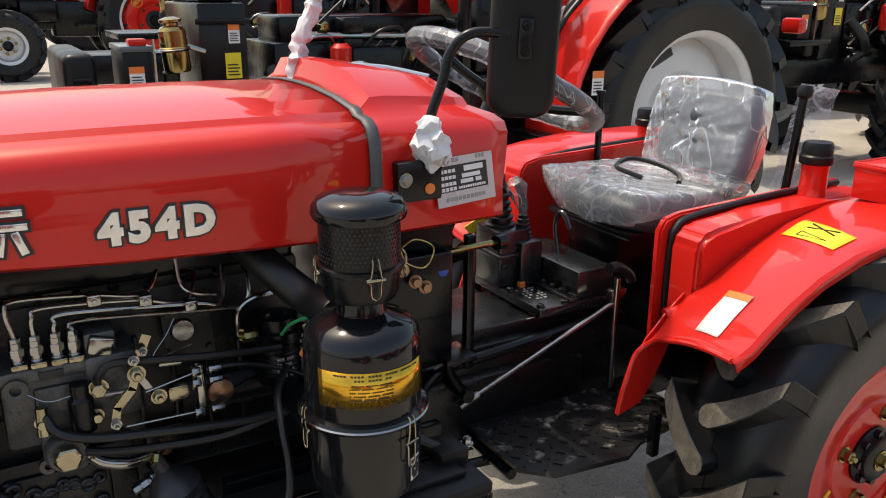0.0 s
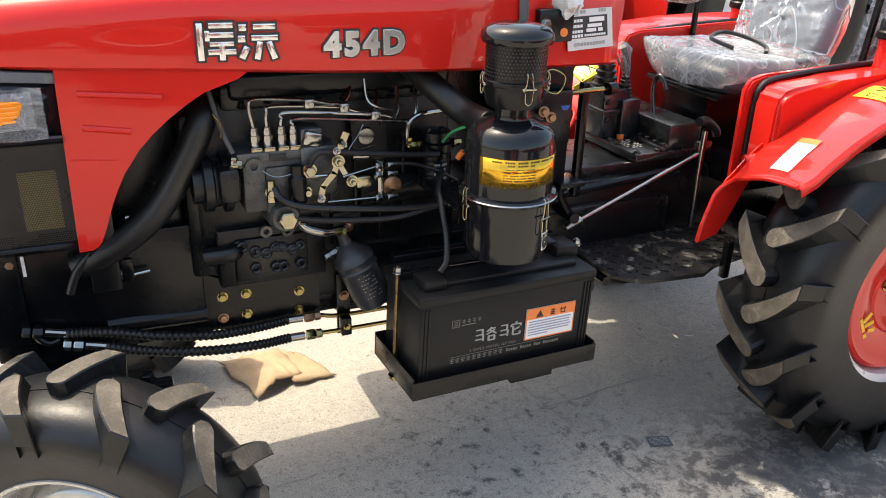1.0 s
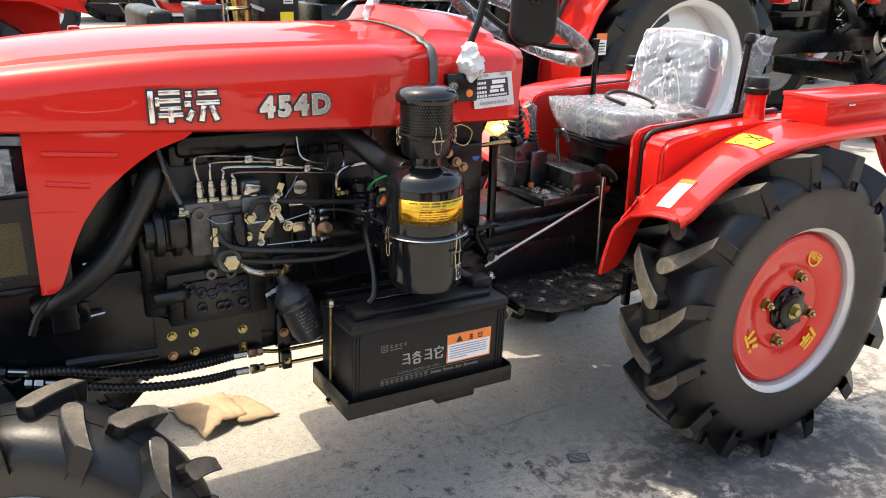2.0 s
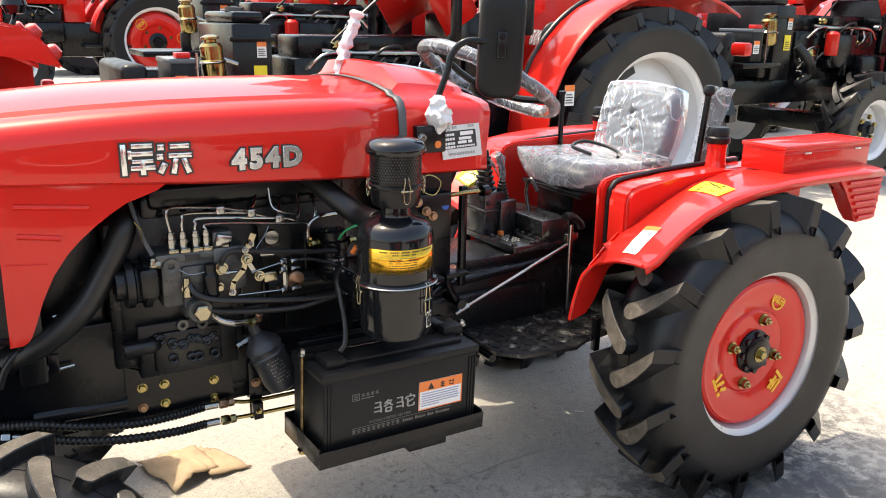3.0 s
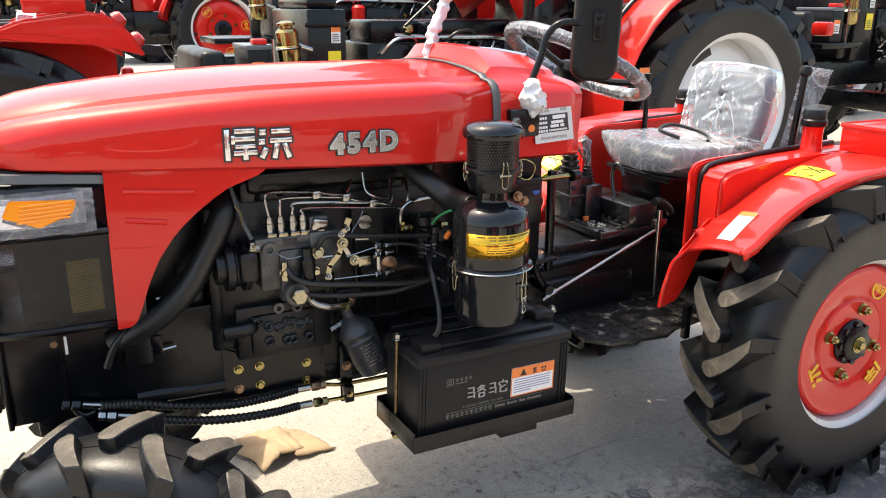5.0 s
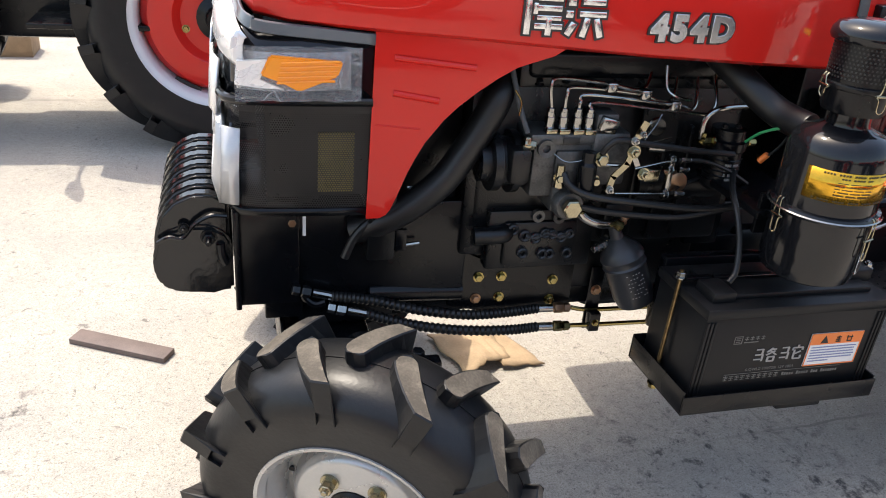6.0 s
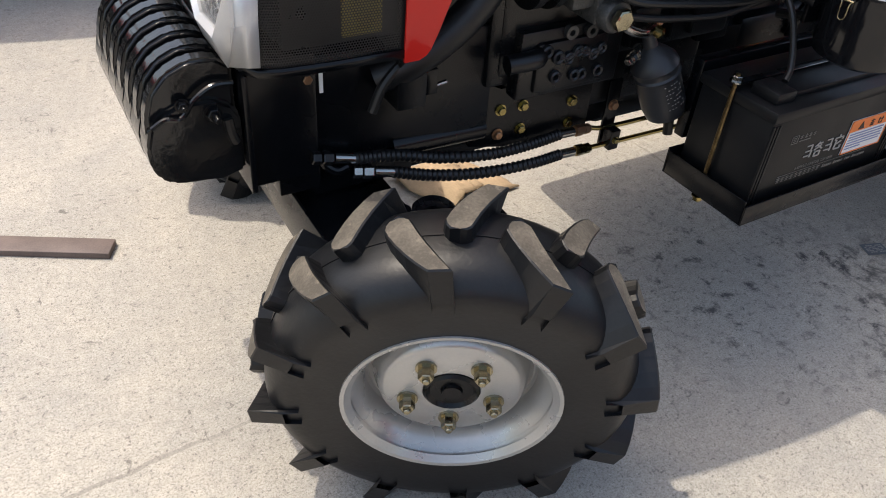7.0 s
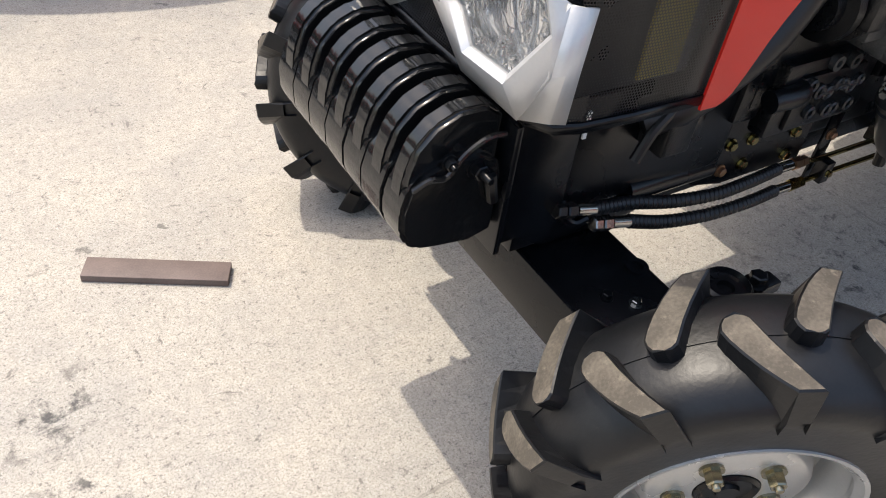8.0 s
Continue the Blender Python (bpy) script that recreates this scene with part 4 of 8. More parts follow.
# rear fenders: a skin that falls towards the seat, an inner wall that ends in a tip at the footplate, a raised box
F_OUT = [(1.987, 0.780), (2.029, 0.797), (2.066, 0.825), (2.121, 0.860), (2.196, 0.897), (2.290, 0.925), (2.400, 0.942), (2.537, 0.953), (2.650, 0.956), (2.800, 0.957), (2.965, 0.955)]
F_IN = [(2.054, 0.708), (2.077, 0.728), (2.105, 0.756), (2.150, 0.790), (2.215, 0.826), (2.300, 0.868), (2.400, 0.908), (2.530, 0.934), (2.650, 0.946), (2.800, 0.950), (2.965, 0.950)]
F_TIP = [(1.991, 0.544), (2.000, 0.590), (2.014, 0.634), (2.032, 0.675)]
FY0, FY1 = 2.052, 1.802
YS, WS = (5.5, 6.15, 0.18, 0.82, -0.5), (0.95, 3.05, 0.41, 0.69, -0.15)


def skin(u, v):
    """A point of the fender: u along its arch, v from the box to the outer lip."""
    k = min(int(u), len(F_IN) - 2)
    q = u - k
    a = Vector((F_IN[k][0], FY0, F_IN[k][1])).lerp(Vector((F_IN[k + 1][0], FY0, F_IN[k + 1][1])), q)
    b = Vector((F_OUT[k][0], FY1, F_OUT[k][1])).lerp(Vector((F_OUT[k + 1][0], FY1, F_OUT[k + 1][1])), q)
    return a.lerp(b, v) + Vector((0, 0, 0.012 * math.sin(math.pi * v)))


for f, near in ((lambda y: y, True), (mirror_y, False)):
    lift = 0.0 if near else 0.030
    flip = lambda p: Vector((p.x, f(p.y), p.z))
    rows = []
    for k in range(2 * len(F_IN) - 1):
        u = k / 2
        row = [skin(u, v) for v in (0.0, 0.12, 0.28, 0.45, 0.62, 0.78, 0.9, 1.0)]
        row = [row[0] + Vector((0.004, 0.022, -0.030)), row[0] + Vector((0.001, 0.012, -0.008))] + row
        row += [row[-1] + Vector((0.002, -0.007, -0.005)), row[-1] + Vector((0.006, -0.008, -0.020))]
        rows.append([flip(p) for p in row])
    fender = part("fender", sheet(rows), RED, tractor, "red rear fender with rounded lip", angle=40, solid=0.004)
    # inner wall of the fender, above the footplate, open over the axle
    wall = F_TIP + F_IN + [(2.965, 0.62)] + [(2.457 + 0.405 * math.cos(radians(a)), 0.455 + 0.405 * math.sin(radians(a))) for a in range(20, 161, 14)] + [(2.050, 0.560)]
    part("inner_wall", plate(bmesh.new(), wall, lambda a, b, d: Vector((a, f(2.074 + d), b - 0.004)), 0.004), RED, fender)
    edge = [Vector((a, f(2.076), b)) for a, b in F_TIP] + [flip(skin(0, v)) for v in (0.0, 0.2, 0.5, 0.8, 1.0)]
    part("front_lip", tb(edge, 0.0055, 8, 5), RED, fender, "rolled front edge of the fender")
    # raised red box beside the seat, with a flange towards it
    B = [(2.152, 0.690), (2.152, 0.890), (2.164, 0.912), (2.195, 0.924), (2.350, 0.937), (2.550, 0.945), (2.720, 0.949), (2.720, 0.80), (2.350, 0.76), (2.22, 0.70)]
    bm = plate(bmesh.new(), [(a, b + lift) for a, b in B], lambda a, b, d: Vector((a, f(2.046 + d), b)), 0.086)
    bmesh.ops.bevel(bm, geom=list(bm.edges), offset=0.012, segments=3, affect="EDGES")
    sb = part("fender_box", bm, RED, fender, "red raised side box", angle=40)
    bm = plate(bmesh.new(), [(2.136, 0.650), (2.134, 0.905), (2.150, 0.930), (2.190, 0.940), (2.72, 0.960), (2.72, 0.80), (2.30, 0.70), (2.16, 0.640)], lambda a, b, d: Vector((a, f(2.142 + d), b + lift)), 0.020)
    bmesh.ops.bevel(bm, geom=list(bm.edges), offset=0.005, segments=2, affect="EDGES")
    part("box_flange", bm, RED, sb)
    trim = [(2.160, f(2.134), 0.665 + lift), (2.158, f(2.134), 0.780 + lift), (2.160, f(2.134), 0.880 + lift), (2.170, f(2.134), 0.912 + lift), (2.205, f(2.134), 0.930 + lift), (2.340, f(2.134), 0.943 + lift), (2.50, f(2.134), 0.951 + lift), (2.70, f(2.134), 0.955 + lift)]
    part("rubber_trim", tb(trim, 0.0075, 8, 5), HOSE, fender, "black rubber edge trim")
    part("pivot_stub", rod(bmesh.new(), (2.105, f(2.078), 0.742), (2.152, f(2.062), 0.752), 0.017, seg=18), RED, fender, "short red stub under the box")
    # lamp on the fender
    lx, ly = (2.572, 2.108) if near else (2.625, mirror_y(2.108))
    base = lathe(bmesh.new(), [(0, 0.945), (0.034, 0.945), (0.031, 0.955), (0.029, 0.99), (0.031, 1.018), (0.033, 1.022)], (lx, ly, 0), seg=28)
    fl = part("fender_lamp", base, RED, tractor, "red fender lamp with black cap")
    part("lamp_cap", lathe(bmesh.new(), [(0.036, 1.018), (0.038, 1.022), (0.038, 1.036), (0.034, 1.040), (0.034, 1.060), (0.030, 1.068), (0.012, 1.070), (0, 1.070)], (lx, ly, 0), seg=28), PLASTIC, fl, "black ribbed plastic cap")
    # tail block with pressed ribs
    T = [(2.740, 0.945), (2.965, 0.952), (2.975, 0.935), (2.962, 0.800), (2.870, 0.796), (2.845, 0.83), (2.80, 0.90)]
    bm = plate(bmesh.new(), T, lambda a, b, d: Vector((a, f(1.800 + d), b)), 0.05)
    bmesh.ops.bevel(bm, geom=list(bm.edges), offset=0.006, segments=2, affect="EDGES")
    tail = part("fender_tail", bm, RED, fender, "red fender tail with pressed ribs")
    for k in range(6):
        z = 0.925 - k * 0.022
        part("tail_rib", tb([(2.80 + k * 0.013, f(1.798), z), (2.962 - k * 0.003, f(1.798), z)], 0.006, 8, smooth=False), RED, tail)
    # yellow and white stickers lie on the fender skin
    for (u0, u1, v0, v1, skew), mt, lb in ((YS, YELLOW, "yellow warning sticker"), (WS, WHITE, "white and orange sticker")) if near else (((2.2, 3.4, 0.12, 0.50, 0.0), YELLOW, "yellow warning sticker"),):
        pts = [[flip(skin(u0 + (u1 - u0) * i / 8 + skew * j / 4, v0 + (v1 - v0) * j / 4) + Vector((-0.0022, 0, 0.0034))) for j in range(5)] for i in range(9)]
        st = part("sticker", sheet(pts), mt, fender, lb, solid=0.0006)
        if mt is WHITE:
            part("sticker_band", sheet([[p + Vector((-0.001, 0, 0.0012)) for p in r] for r in pts[7:]]), ORANGE, st)
        else:
            up = Vector((0, 0, 0.0012))
            bm = bmesh.new()
            tube(bm, [pts[1][1] + up, pts[3][1] + up, pts[2][3] + up, pts[1][1] + up], 0.0010, 4, smooth=False)
            tube(bm, [pts[5][3] + up, pts[7][1] + up], 0.0018, 4, smooth=False)
            tube(bm, [pts[7][3] + up, pts[5][1] + up], 0.0018, 4, smooth=False)
            part("pictogram", bm, INK, st)

# red tool box on the near fender
bm = bmesh.new()
box(bm, 2.575, 2.985, 1.865, 2.015, 0.958, 1.030, 0.005)
tool = part("tool_box", bm, RED, tractor, "red steel tool box on the fender")
part("box_lid", bx(2.572, 2.988, 1.862, 2.018, 1.026, 1.036, 0.003), RED, tool)
part("lid_rim", tb([(2.575, 1.865, 1.037), (2.985, 1.865, 1.037), (2.985, 2.015, 1.037), (2.575, 2.015, 1.037), (2.575, 1.865, 1.037)], 0.003, 6, smooth=False), RED, tool)
for x in (2.66, 2.90):
    part("hinge", bx(x, x + 0.03, 1.859, 1.864, 1.012, 1.018, 0.001), CHROME, tool)
part("seam", tb([(2.578, 1.864, 1.016), (2.98, 1.864, 1.016)], 0.002, 6, smooth=False), RED_DULL, tool)

# ---- air filter ----
FX, FY, FZ = 1.346, 1.925, -0.012
filt = part("air_filter", lathe(bmesh.new(), [(0, 0.690), (0.060, 0.690), (0.078, 0.700), (0.084, 0.722), (0.085, 0.815), (0.085, 0.925), (0.081, 0.944), (0.068, 0.958), (0.048, 0.964), (0.036, 0.970), (0.034, 0.978), (0.034, 1.010)], (FX, FY, FZ), seg=64), BLACK_GLOSS, tractor, "glossy black oil-bath air filter")
part("rolled_seam", lathe(bmesh.new(), [(0.085, 0.816), (0.092, 0.818), (0.095, 0.824), (0.092, 0.830), (0.085, 0.832)], (FX, FY, FZ), seg=64), BLACK_GLOSS, filt)
part("precleaner", lathe(bmesh.new(), [(0.034, 0.990), (0.050, 0.994), (0.054, 1.004), (0.056, 1.034), (0.056, 1.112), (0.050, 1.118)], (FX, FY, FZ), seg=48), BLACK, filt, "black perforated precleaner drum")
part("drum_seam", lathe(bmesh.new(), [(0.055, 1.032), (0.060, 1.034), (0.061, 1.038), (0.060, 1.042), (0.055, 1.044)], (FX, FY, FZ), seg=48), BLACK, filt)
part("rain_cap", lathe(bmesh.new(), [(0.056, 1.106), (0.0645, 1.108), (0.067, 1.114), (0.0655, 1.124), (0.058, 1.134), (0.040, 1.140), (0.020, 1.142), (0, 1.142)], (FX, FY, FZ), seg=56), BLACK_GLOSS, filt, "glossy black rain cap")
# the drum is closed; black dots paint the dark of its holes
bm = bmesh.new()
for j in range(9):
    for i in range(54):
        a = 2 * math.pi * (i + 0.5 * (j % 2)) / 54
        box(bm, -0.0014, 0.0014, -0.0008, 0.0008, -0.0014, 0.0014, 0, Matrix.Translation((FX, FY, FZ + 1.052 + j * 0.0062)) @ Matrix.Rotation(a, 4, "Z") @ Matrix.Translation((0, -0.056, 0)))
part("perforation", bm, INK, filt, "rows of black dots for the shaded small holes")


def on_drum(r, a, z):
    return Vector((FX + r * math.sin(a), FY - r * math.cos(a), z + FZ))


def wrap(r, a0, a1, z0, z1, n=20):
    return sheet([[on_drum(r, a0 + (a1 - a0) * i / n, z) for i in range(n + 1)] for z in (z0, z1)])


part("gold_label", wrap(0.0862, -1.20, 0.80, 0.857, 0.911), GOLD, filt, "gold foil label with fine print", solid=0.0005)
bm = bmesh.new()
for z, k0, k1 in ((0.907, 0.1, 0.92), (0.9005, 0.32, 0.62), (0.8605, 0.08, 0.95)):
    n = 34
    for i in range(n):
        if k0 < i / n < k1 and i % 5 != 4:
            a = -1.15 + 1.9 * i / n
            box(bm, -0.0016, 0.0016, -0.0006, 0.0006, -0.0011, 0.0011, 0, Matrix.Translation(on_drum(0.0869, a, z)) @ Matrix.Rotation(a, 4, "Z"))
for j in range(5):
    for i in range(22):
        if (i * 5 + j * 3) % 7:
            a = -0.62 + 0.72 * i / 22
            box(bm, -0.0012, 0.0012, -0.0005, 0.0005, -0.0006, 0.0006, 0, Matrix.Translation(on_drum(0.0868, a, 0.893 - j * 0.0055)) @ Matrix.Rotation(a, 4, "Z"))
part("label_print", bm, INK, filt, "fine black print")
part("white_label", wrap(0.0858, 0.45, 0.72, 0.722, 0.758, 6), WHITE, filt, "small white label", solid=0.0005)
bm = bmesh.new()
for i in range(6):
    for j in range(6):
        if (i * 3 + j * 5 + i * j) % 4:
            box(bm, -0.0016, 0.0016, -0.0005, 0.0005, -0.0026, 0.0026, 0, Matrix.Translation(on_drum(0.0864, 0.48 + 0.042 * i, 0.727 + 0.0052 * j)) @ Matrix.Rotation(0.48 + 0.042 * i, 4, "Z"))
part("label_print", bm, INK, filt)


def latch(r, a, z0, z1):
    bm = bmesh.new()
    w = 0.0075 / r
    zm = (z0 + z1) / 2
    for s in (-1, 1):
        tube(bm, [on_drum(r + 0.004, a + s * w * 0.5, z1), on_drum(r + 0.008, a + s * w * 0.55, z1 - 0.006), on_drum(r + 0.008, a + s * w * 0.9, zm + 0.004), on_drum(r + 0.005, a + s * w * 1.5, zm), on_drum(r + 0.007, a + s * w * 0.9, zm - 0.006), on_drum(r + 0.007, a + s * w * 0.75, z0 + 0.006), on_drum(r + 0.006, a, z0)], 0.0012, 6, 5)
    tube(bm, [on_drum(r + 0.008, a - w * 1.6, zm), on_drum(r + 0.008, a + w * 1.6, zm)], 0.0020, 6, smooth=False)
    return part("wire_latch", bm, NUT, filt, "bent zinc wire latch")


latch(0.086, 0.38, 0.752, 0.832)
latch(0.086, -1.55, 0.775, 0.842)
latch(0.056, -0.08, 1.005, 1.062)
latch(0.056, -1.75, 1.015, 1.055)
latch(0.056, 1.25, 1.015, 1.055)
part("wire_ring", lathe(bmesh.new(), [(0.0945, 0.822), (0.0965, 0.824), (0.0945, 0.826)], (FX, FY, FZ), seg=64, close=True), STEEL, filt)
bm = bx(1.27, 1.41, 1.99, 2.26, 0.755, 0.770, 0.003)
box(bm, 1.28, 1.40, 2.003, 2.012, 0.72, 0.80, 0.002)
box(bm, 1.30, 1.38, 2.24, 2.26, 0.58, 0.77, 0.003)
part("filter_bracket", bm, BLACK, filt)
part("intake_hose", tb([(1.335, 2.00, 0.925), (1.315, 2.07, 0.935), (1.275, 2.13, 0.975), (1.245, 2.20, 1.015)], 0.027, 16), HOSE, tractor, "black rubber intake hose")

# ---- battery in its tray ----
bm = bx(1.143, 1.590, 1.888, 2.092, 0.400, 0.404, 0.001)
tray = part("battery_tray", bm, BLACK, tractor, "black folded steel battery tray")
for x0, x1, y0, y1, z1 in ((1.143, 1.590, 1.888, 1.892, 0.441), (1.143, 1.590, 2.088, 2.092, 0.455), (1.143, 1.147, 1.893, 2.087, 0.450), (1.586, 1.590, 1.893, 2.087, 0.446)):
    part("tray_wall", bx(x0, x1, y0, y1, 0.403, z1, 0.001), BLACK, tray)
bm = bx(1.394, 1.502, 1.918, 2.30, 0.364, 0.399, 0.003)
box(bm, 1.394, 1.502, 2.26, 2.30, 0.364, 0.50, 0.003)
part("tray_bracket", bm, BLACK, tray)
bm = bx(1.185, 1.60, 2.10, 2.125, 0.46, 0.625, 0.003)
part("splash_plate", bm, BLACK, tray, "black plate behind the battery")
battery = thing("battery", (1.372, 1.985, 0.405), "black lead-acid battery strapped in a steel tray", "battery")
bm = bx(1.160, 1.572, 1.906, 2.074, 0.405, 0.600, 0.004)
part("case", bm, PLASTIC, battery, "black plastic case")
bm = bx(1.155, 1.577, 1.901, 2.079, 0.598, 0.620, 0.005)
box(bm, 1.20, 1.545, 1.935, 2.045, 0.618, 0.631, 0.004)
part("lid", bm, PLASTIC, battery, "black plastic lid")
for x in (1.172, 1.560):
    for k in (-1, 0, 1):
        part("case_rib", bx(x + k * 0.008 - 0.0025, x + k * 0.008 + 0.0025, 1.9035, 1.9075, 0.43, 0.592, 0.001), PLASTIC, battery)
LB = side(1.407, 1.9038, 0.478)
part("warning_label", bx(1.407, 1.530, 1.9040, 1.9055, 0.478, 0.551, 0), WHITE, battery, "white and orange warning label")
part("label_head", bx(1.407, 1.530, 1.9030, 1.9042, 0.526, 0.551, 0), ORANGE, battery)
part("label_edge", bars(bmesh.new(), [(0, 0.123, 0, 0.002), (0, 0.002, 0, 0.073), (0.121, 0.123, 0, 0.073)], LB, 0.001), ORANGE, battery)
bm = bmesh.new()
rnd = random.Random(31)
for j in range(6):
    x = 0.008
    while x < (0.112 if j < 5 else 0.055):
        wd = 0.0014 + 0.0022 * rnd.random()
        bars(bm, [(x, x + wd, 0.0405 - j * 0.0062, 0.0427 - j * 0.0062)], LB, 0.0008)
        x += wd + 0.0011
part("label_print", bm, LABEL_INK, battery)
bm = plate(bmesh.new(), [(0.024, 0.0515), (0.042, 0.0515), (0.033, 0.068)], lambda a, b, d: side(1.407, 1.9028, 0.478) @ Vector((a, b, d)), 0.0008)
bars(bm, [(0.060, 0.071, 0.052, 0.0545), (0.060, 0.071, 0.057, 0.059), (0.0645, 0.0665, 0.052, 0.066), (0.060, 0.071, 0.062, 0.064), (0.086, 0.097, 0.052, 0.054), (0.086, 0.0875, 0.052, 0.066), (0.0955, 0.097, 0.052, 0.066), (0.084, 0.099, 0.0605, 0.0625)], side(1.407, 1.9028, 0.478), 0.0008)
part("label_mark", bm, INK, battery)
bm = bmesh.new()
for k, x in ((2, 1.3125), (3, 1.371)):
    stroke_mark(bm, k, side(x, 1.9052, 0.5115) @ Matrix.Diagonal((1.35, 0.9, 1, 1)), 0.037, 0.0006)
tagged(part("brand_mark", bm, GREY_INK, battery, "grey printed mark"), kind="stuff")
# emblem square with its short line, a rule, and two rows of small print
bm = bmesh.new()
bars(bm, [(0, 0.018, 0, 0.0015), (0, 0.018, 0.0155, 0.017), (0, 0.0015, 0, 0.017), (0.0165, 0.018, 0, 0.017), (0.004, 0.014, 0.004, 0.0055), (0.004, 0.014, 0.0078, 0.0092), (0.004, 0.014, 0.0115, 0.013)], side(1.231, 1.9054, 0.541), 0.0005)
for k in range(4):
    bars(bm, [(0.023 + 0.012 * k, 0.031 + 0.012 * k, 0.0085, 0.0097), (0.023 + 0.012 * k, 0.031 + 0.012 * k, 0.0125, 0.0137), (0.0265 + 0.012 * k, 0.028 + 0.012 * k, 0.0065, 0.0155)], side(1.231, 1.9054, 0.541), 0.0005)
bars(bm, [(0.023, 0.055, 0.0015, 0.0035), (0, 0.272, -0.0690, -0.0680)], side(1.231, 1.9054, 0.541), 0.0005)
x = 0.0
for i in range(34):
    if i < 10:
        bars(bm, [(x, x + 0.0095, 0.0080, 0.0094), (x, x + 0.0095, 0.0045, 0.0056), (x + 0.001, x + 0.0085, 0.0, 0.0013), (x + 0.004, x + 0.0055, 0, 0.0105)], side(1.231, 1.9054, 0.4588), 0.0005)
        x += 0.0128
    else:
        if i not in (10, 16, 22, 26):
            bars(bm, [(x, x + 0.0042, 0, 0.0075 if i in (11, 17, 23, 27) else 0.0056)], side(1.231, 1.9054, 0.4600), 0.0005)
        x += 0.0058
part("small_print", bm, PRINT_INK, battery, "rows of faint grey print")
lettering("rating_print", "6-QWLZ-100(720) 12V 100A", 0.0088, side(1.276, 1.9057, 0.4772), PRINT_INK, battery, 0.0003)
bm = bx(1.176, 1.226, 1.925, 1.985, 0.619, 0.641, 0.005)
part("terminal_cover", bm, PLASTIC, battery, "black rubber terminal cover")
bm = bx(1.512, 1.570, 1.965, 2.03, 0.624, 0.652, 0.006)
part("terminal_cover", bm, PLASTIC, battery, "black rubber terminal cover")
part("cable", tb([(1.222, 1.955, 0.645), (1.240, 1.965, 0.662), (1.249, 1.985, 0.705), (1.250, 2.01, 0.75), (1.262, 2.06, 0.785), (1.30, 2.12, 0.80)], 0.0060, 10), HOSE, battery, "black battery cable")
part("cable", tb([(1.535, 2.0, 0.64), (1.495, 2.02, 0.662), (1.46, 2.06, 0.68), (1.44, 2.16, 0.66)], 0.010, 10), HOSE, battery)
part("hold_down_edge", bx(1.262, 1.452, 1.9895, 1.9925, 0.637, 0.6385, 0.0004), STEEL, tray, "thin bright strip along the hold-down bar")
part("hold_down", bx(1.150, 1.588, 1.993, 2.006, 0.632, 0.637, 0.001), BLACK, tray, "steel hold-down bar")
for x in (1.150, 1.586):
    r = part("tie_rod", rod(bmesh.new(), (x, 1.999, 0.392), (x, 1.999, 0.652), 0.0042, seg=10), OLD_BRASS if x < 1.3 else STEEL, tray, "threaded hold-down rod")
    part("nut", hexbolt(bmesh.new(), (x, 1.999, 0.637), (0, 0, 1), 0.009, 0.012), STEEL, r)
    part("nut", hexbolt(bmesh.new(), (x, 1.999, 0.399), (0, 0, -1), 0.009, 0.012), BRASS, r)
part("tray_eye", lathe(bmesh.new(), [(0.009, -0.003), (0.015, -0.003), (0.015, 0.003), (0.009, 0.003)], (1.604, 1.96, 0.545), (0, 1, 0), 20, close=True), BLACK, tray)

TURN = Matrix.Translation((1.143, 1.888, 0)) @ Matrix.Rotation(radians(2.2), 4, "Z") @ Matrix.Translation((0, 0, 0.62)) @ Matrix.Rotation(radians(1.7), 4, "Y") @ Matrix.Translation((-1.143, -1.888, -0.62))
tray.matrix_basis = TURN
battery.location = TURN @ battery.location
battery.rotation_euler = (0, radians(1.7), radians(2.2))

# ---- seat ----
seat = group_of("seat", tractor, pose(0, 0, 0), "tractor seat of dark quilted vinyl under clear plastic film")


def cushion(name, x0, x1, y0, y1, z0, z1, m, quilts, parent, mt, label, puff=0.012):
    bm = bmesh.new()
    N, M = 18, 18
    top, bot = [], []
    for i in range(N + 1):
        r1, r2 = [], []
        for j in range(M + 1):
            u, v = i / N, j / M
            e = (1 - abs(2 * u - 1) ** 5) * (1 - abs(2 * v - 1) ** 5)
            q = puff * abs(math.sin(math.pi * u * quilts[0])) ** 0.5 * abs(math.sin(math.pi * v * quilts[1])) ** 0.5
            uu, vv = x0 + (x1 - x0) * u, y0 + (y1 - y0) * v
            if name == "seat_cushion":
                p, q2 = 2 * u - 1, 2 * v - 1
                uu = (x0 + x1) / 2 + (x1 - x0) / 2 * p * math.sqrt(1 - 0.30 * q2 * q2)
                vv = (y0 + y1) / 2 + (y1 - y0) / 2 * q2 * math.sqrt(1 - 0.30 * p * p)
            k = 0.05 * (1 - e)
            uu += (0.5 - u) * k
            vv += (0.5 - v) * k
            r1.append(m @ Vector((uu, vv, z0 + (z1 - z0) * (0.45 + 0.55 * e) + q * e)))
            r2.append(m @ Vector((uu, vv, z0 + (z1 - z0) * 0.45 * (1 - e))))
        top.append(r1)
        bot.append(r2)
    sheet(top, bm)
    sheet(bot, bm)
    bmesh.ops.remove_doubles(bm, verts=bm.verts, dist=0.0005)
    return part(name, bm, mt, parent, label, angle=60)


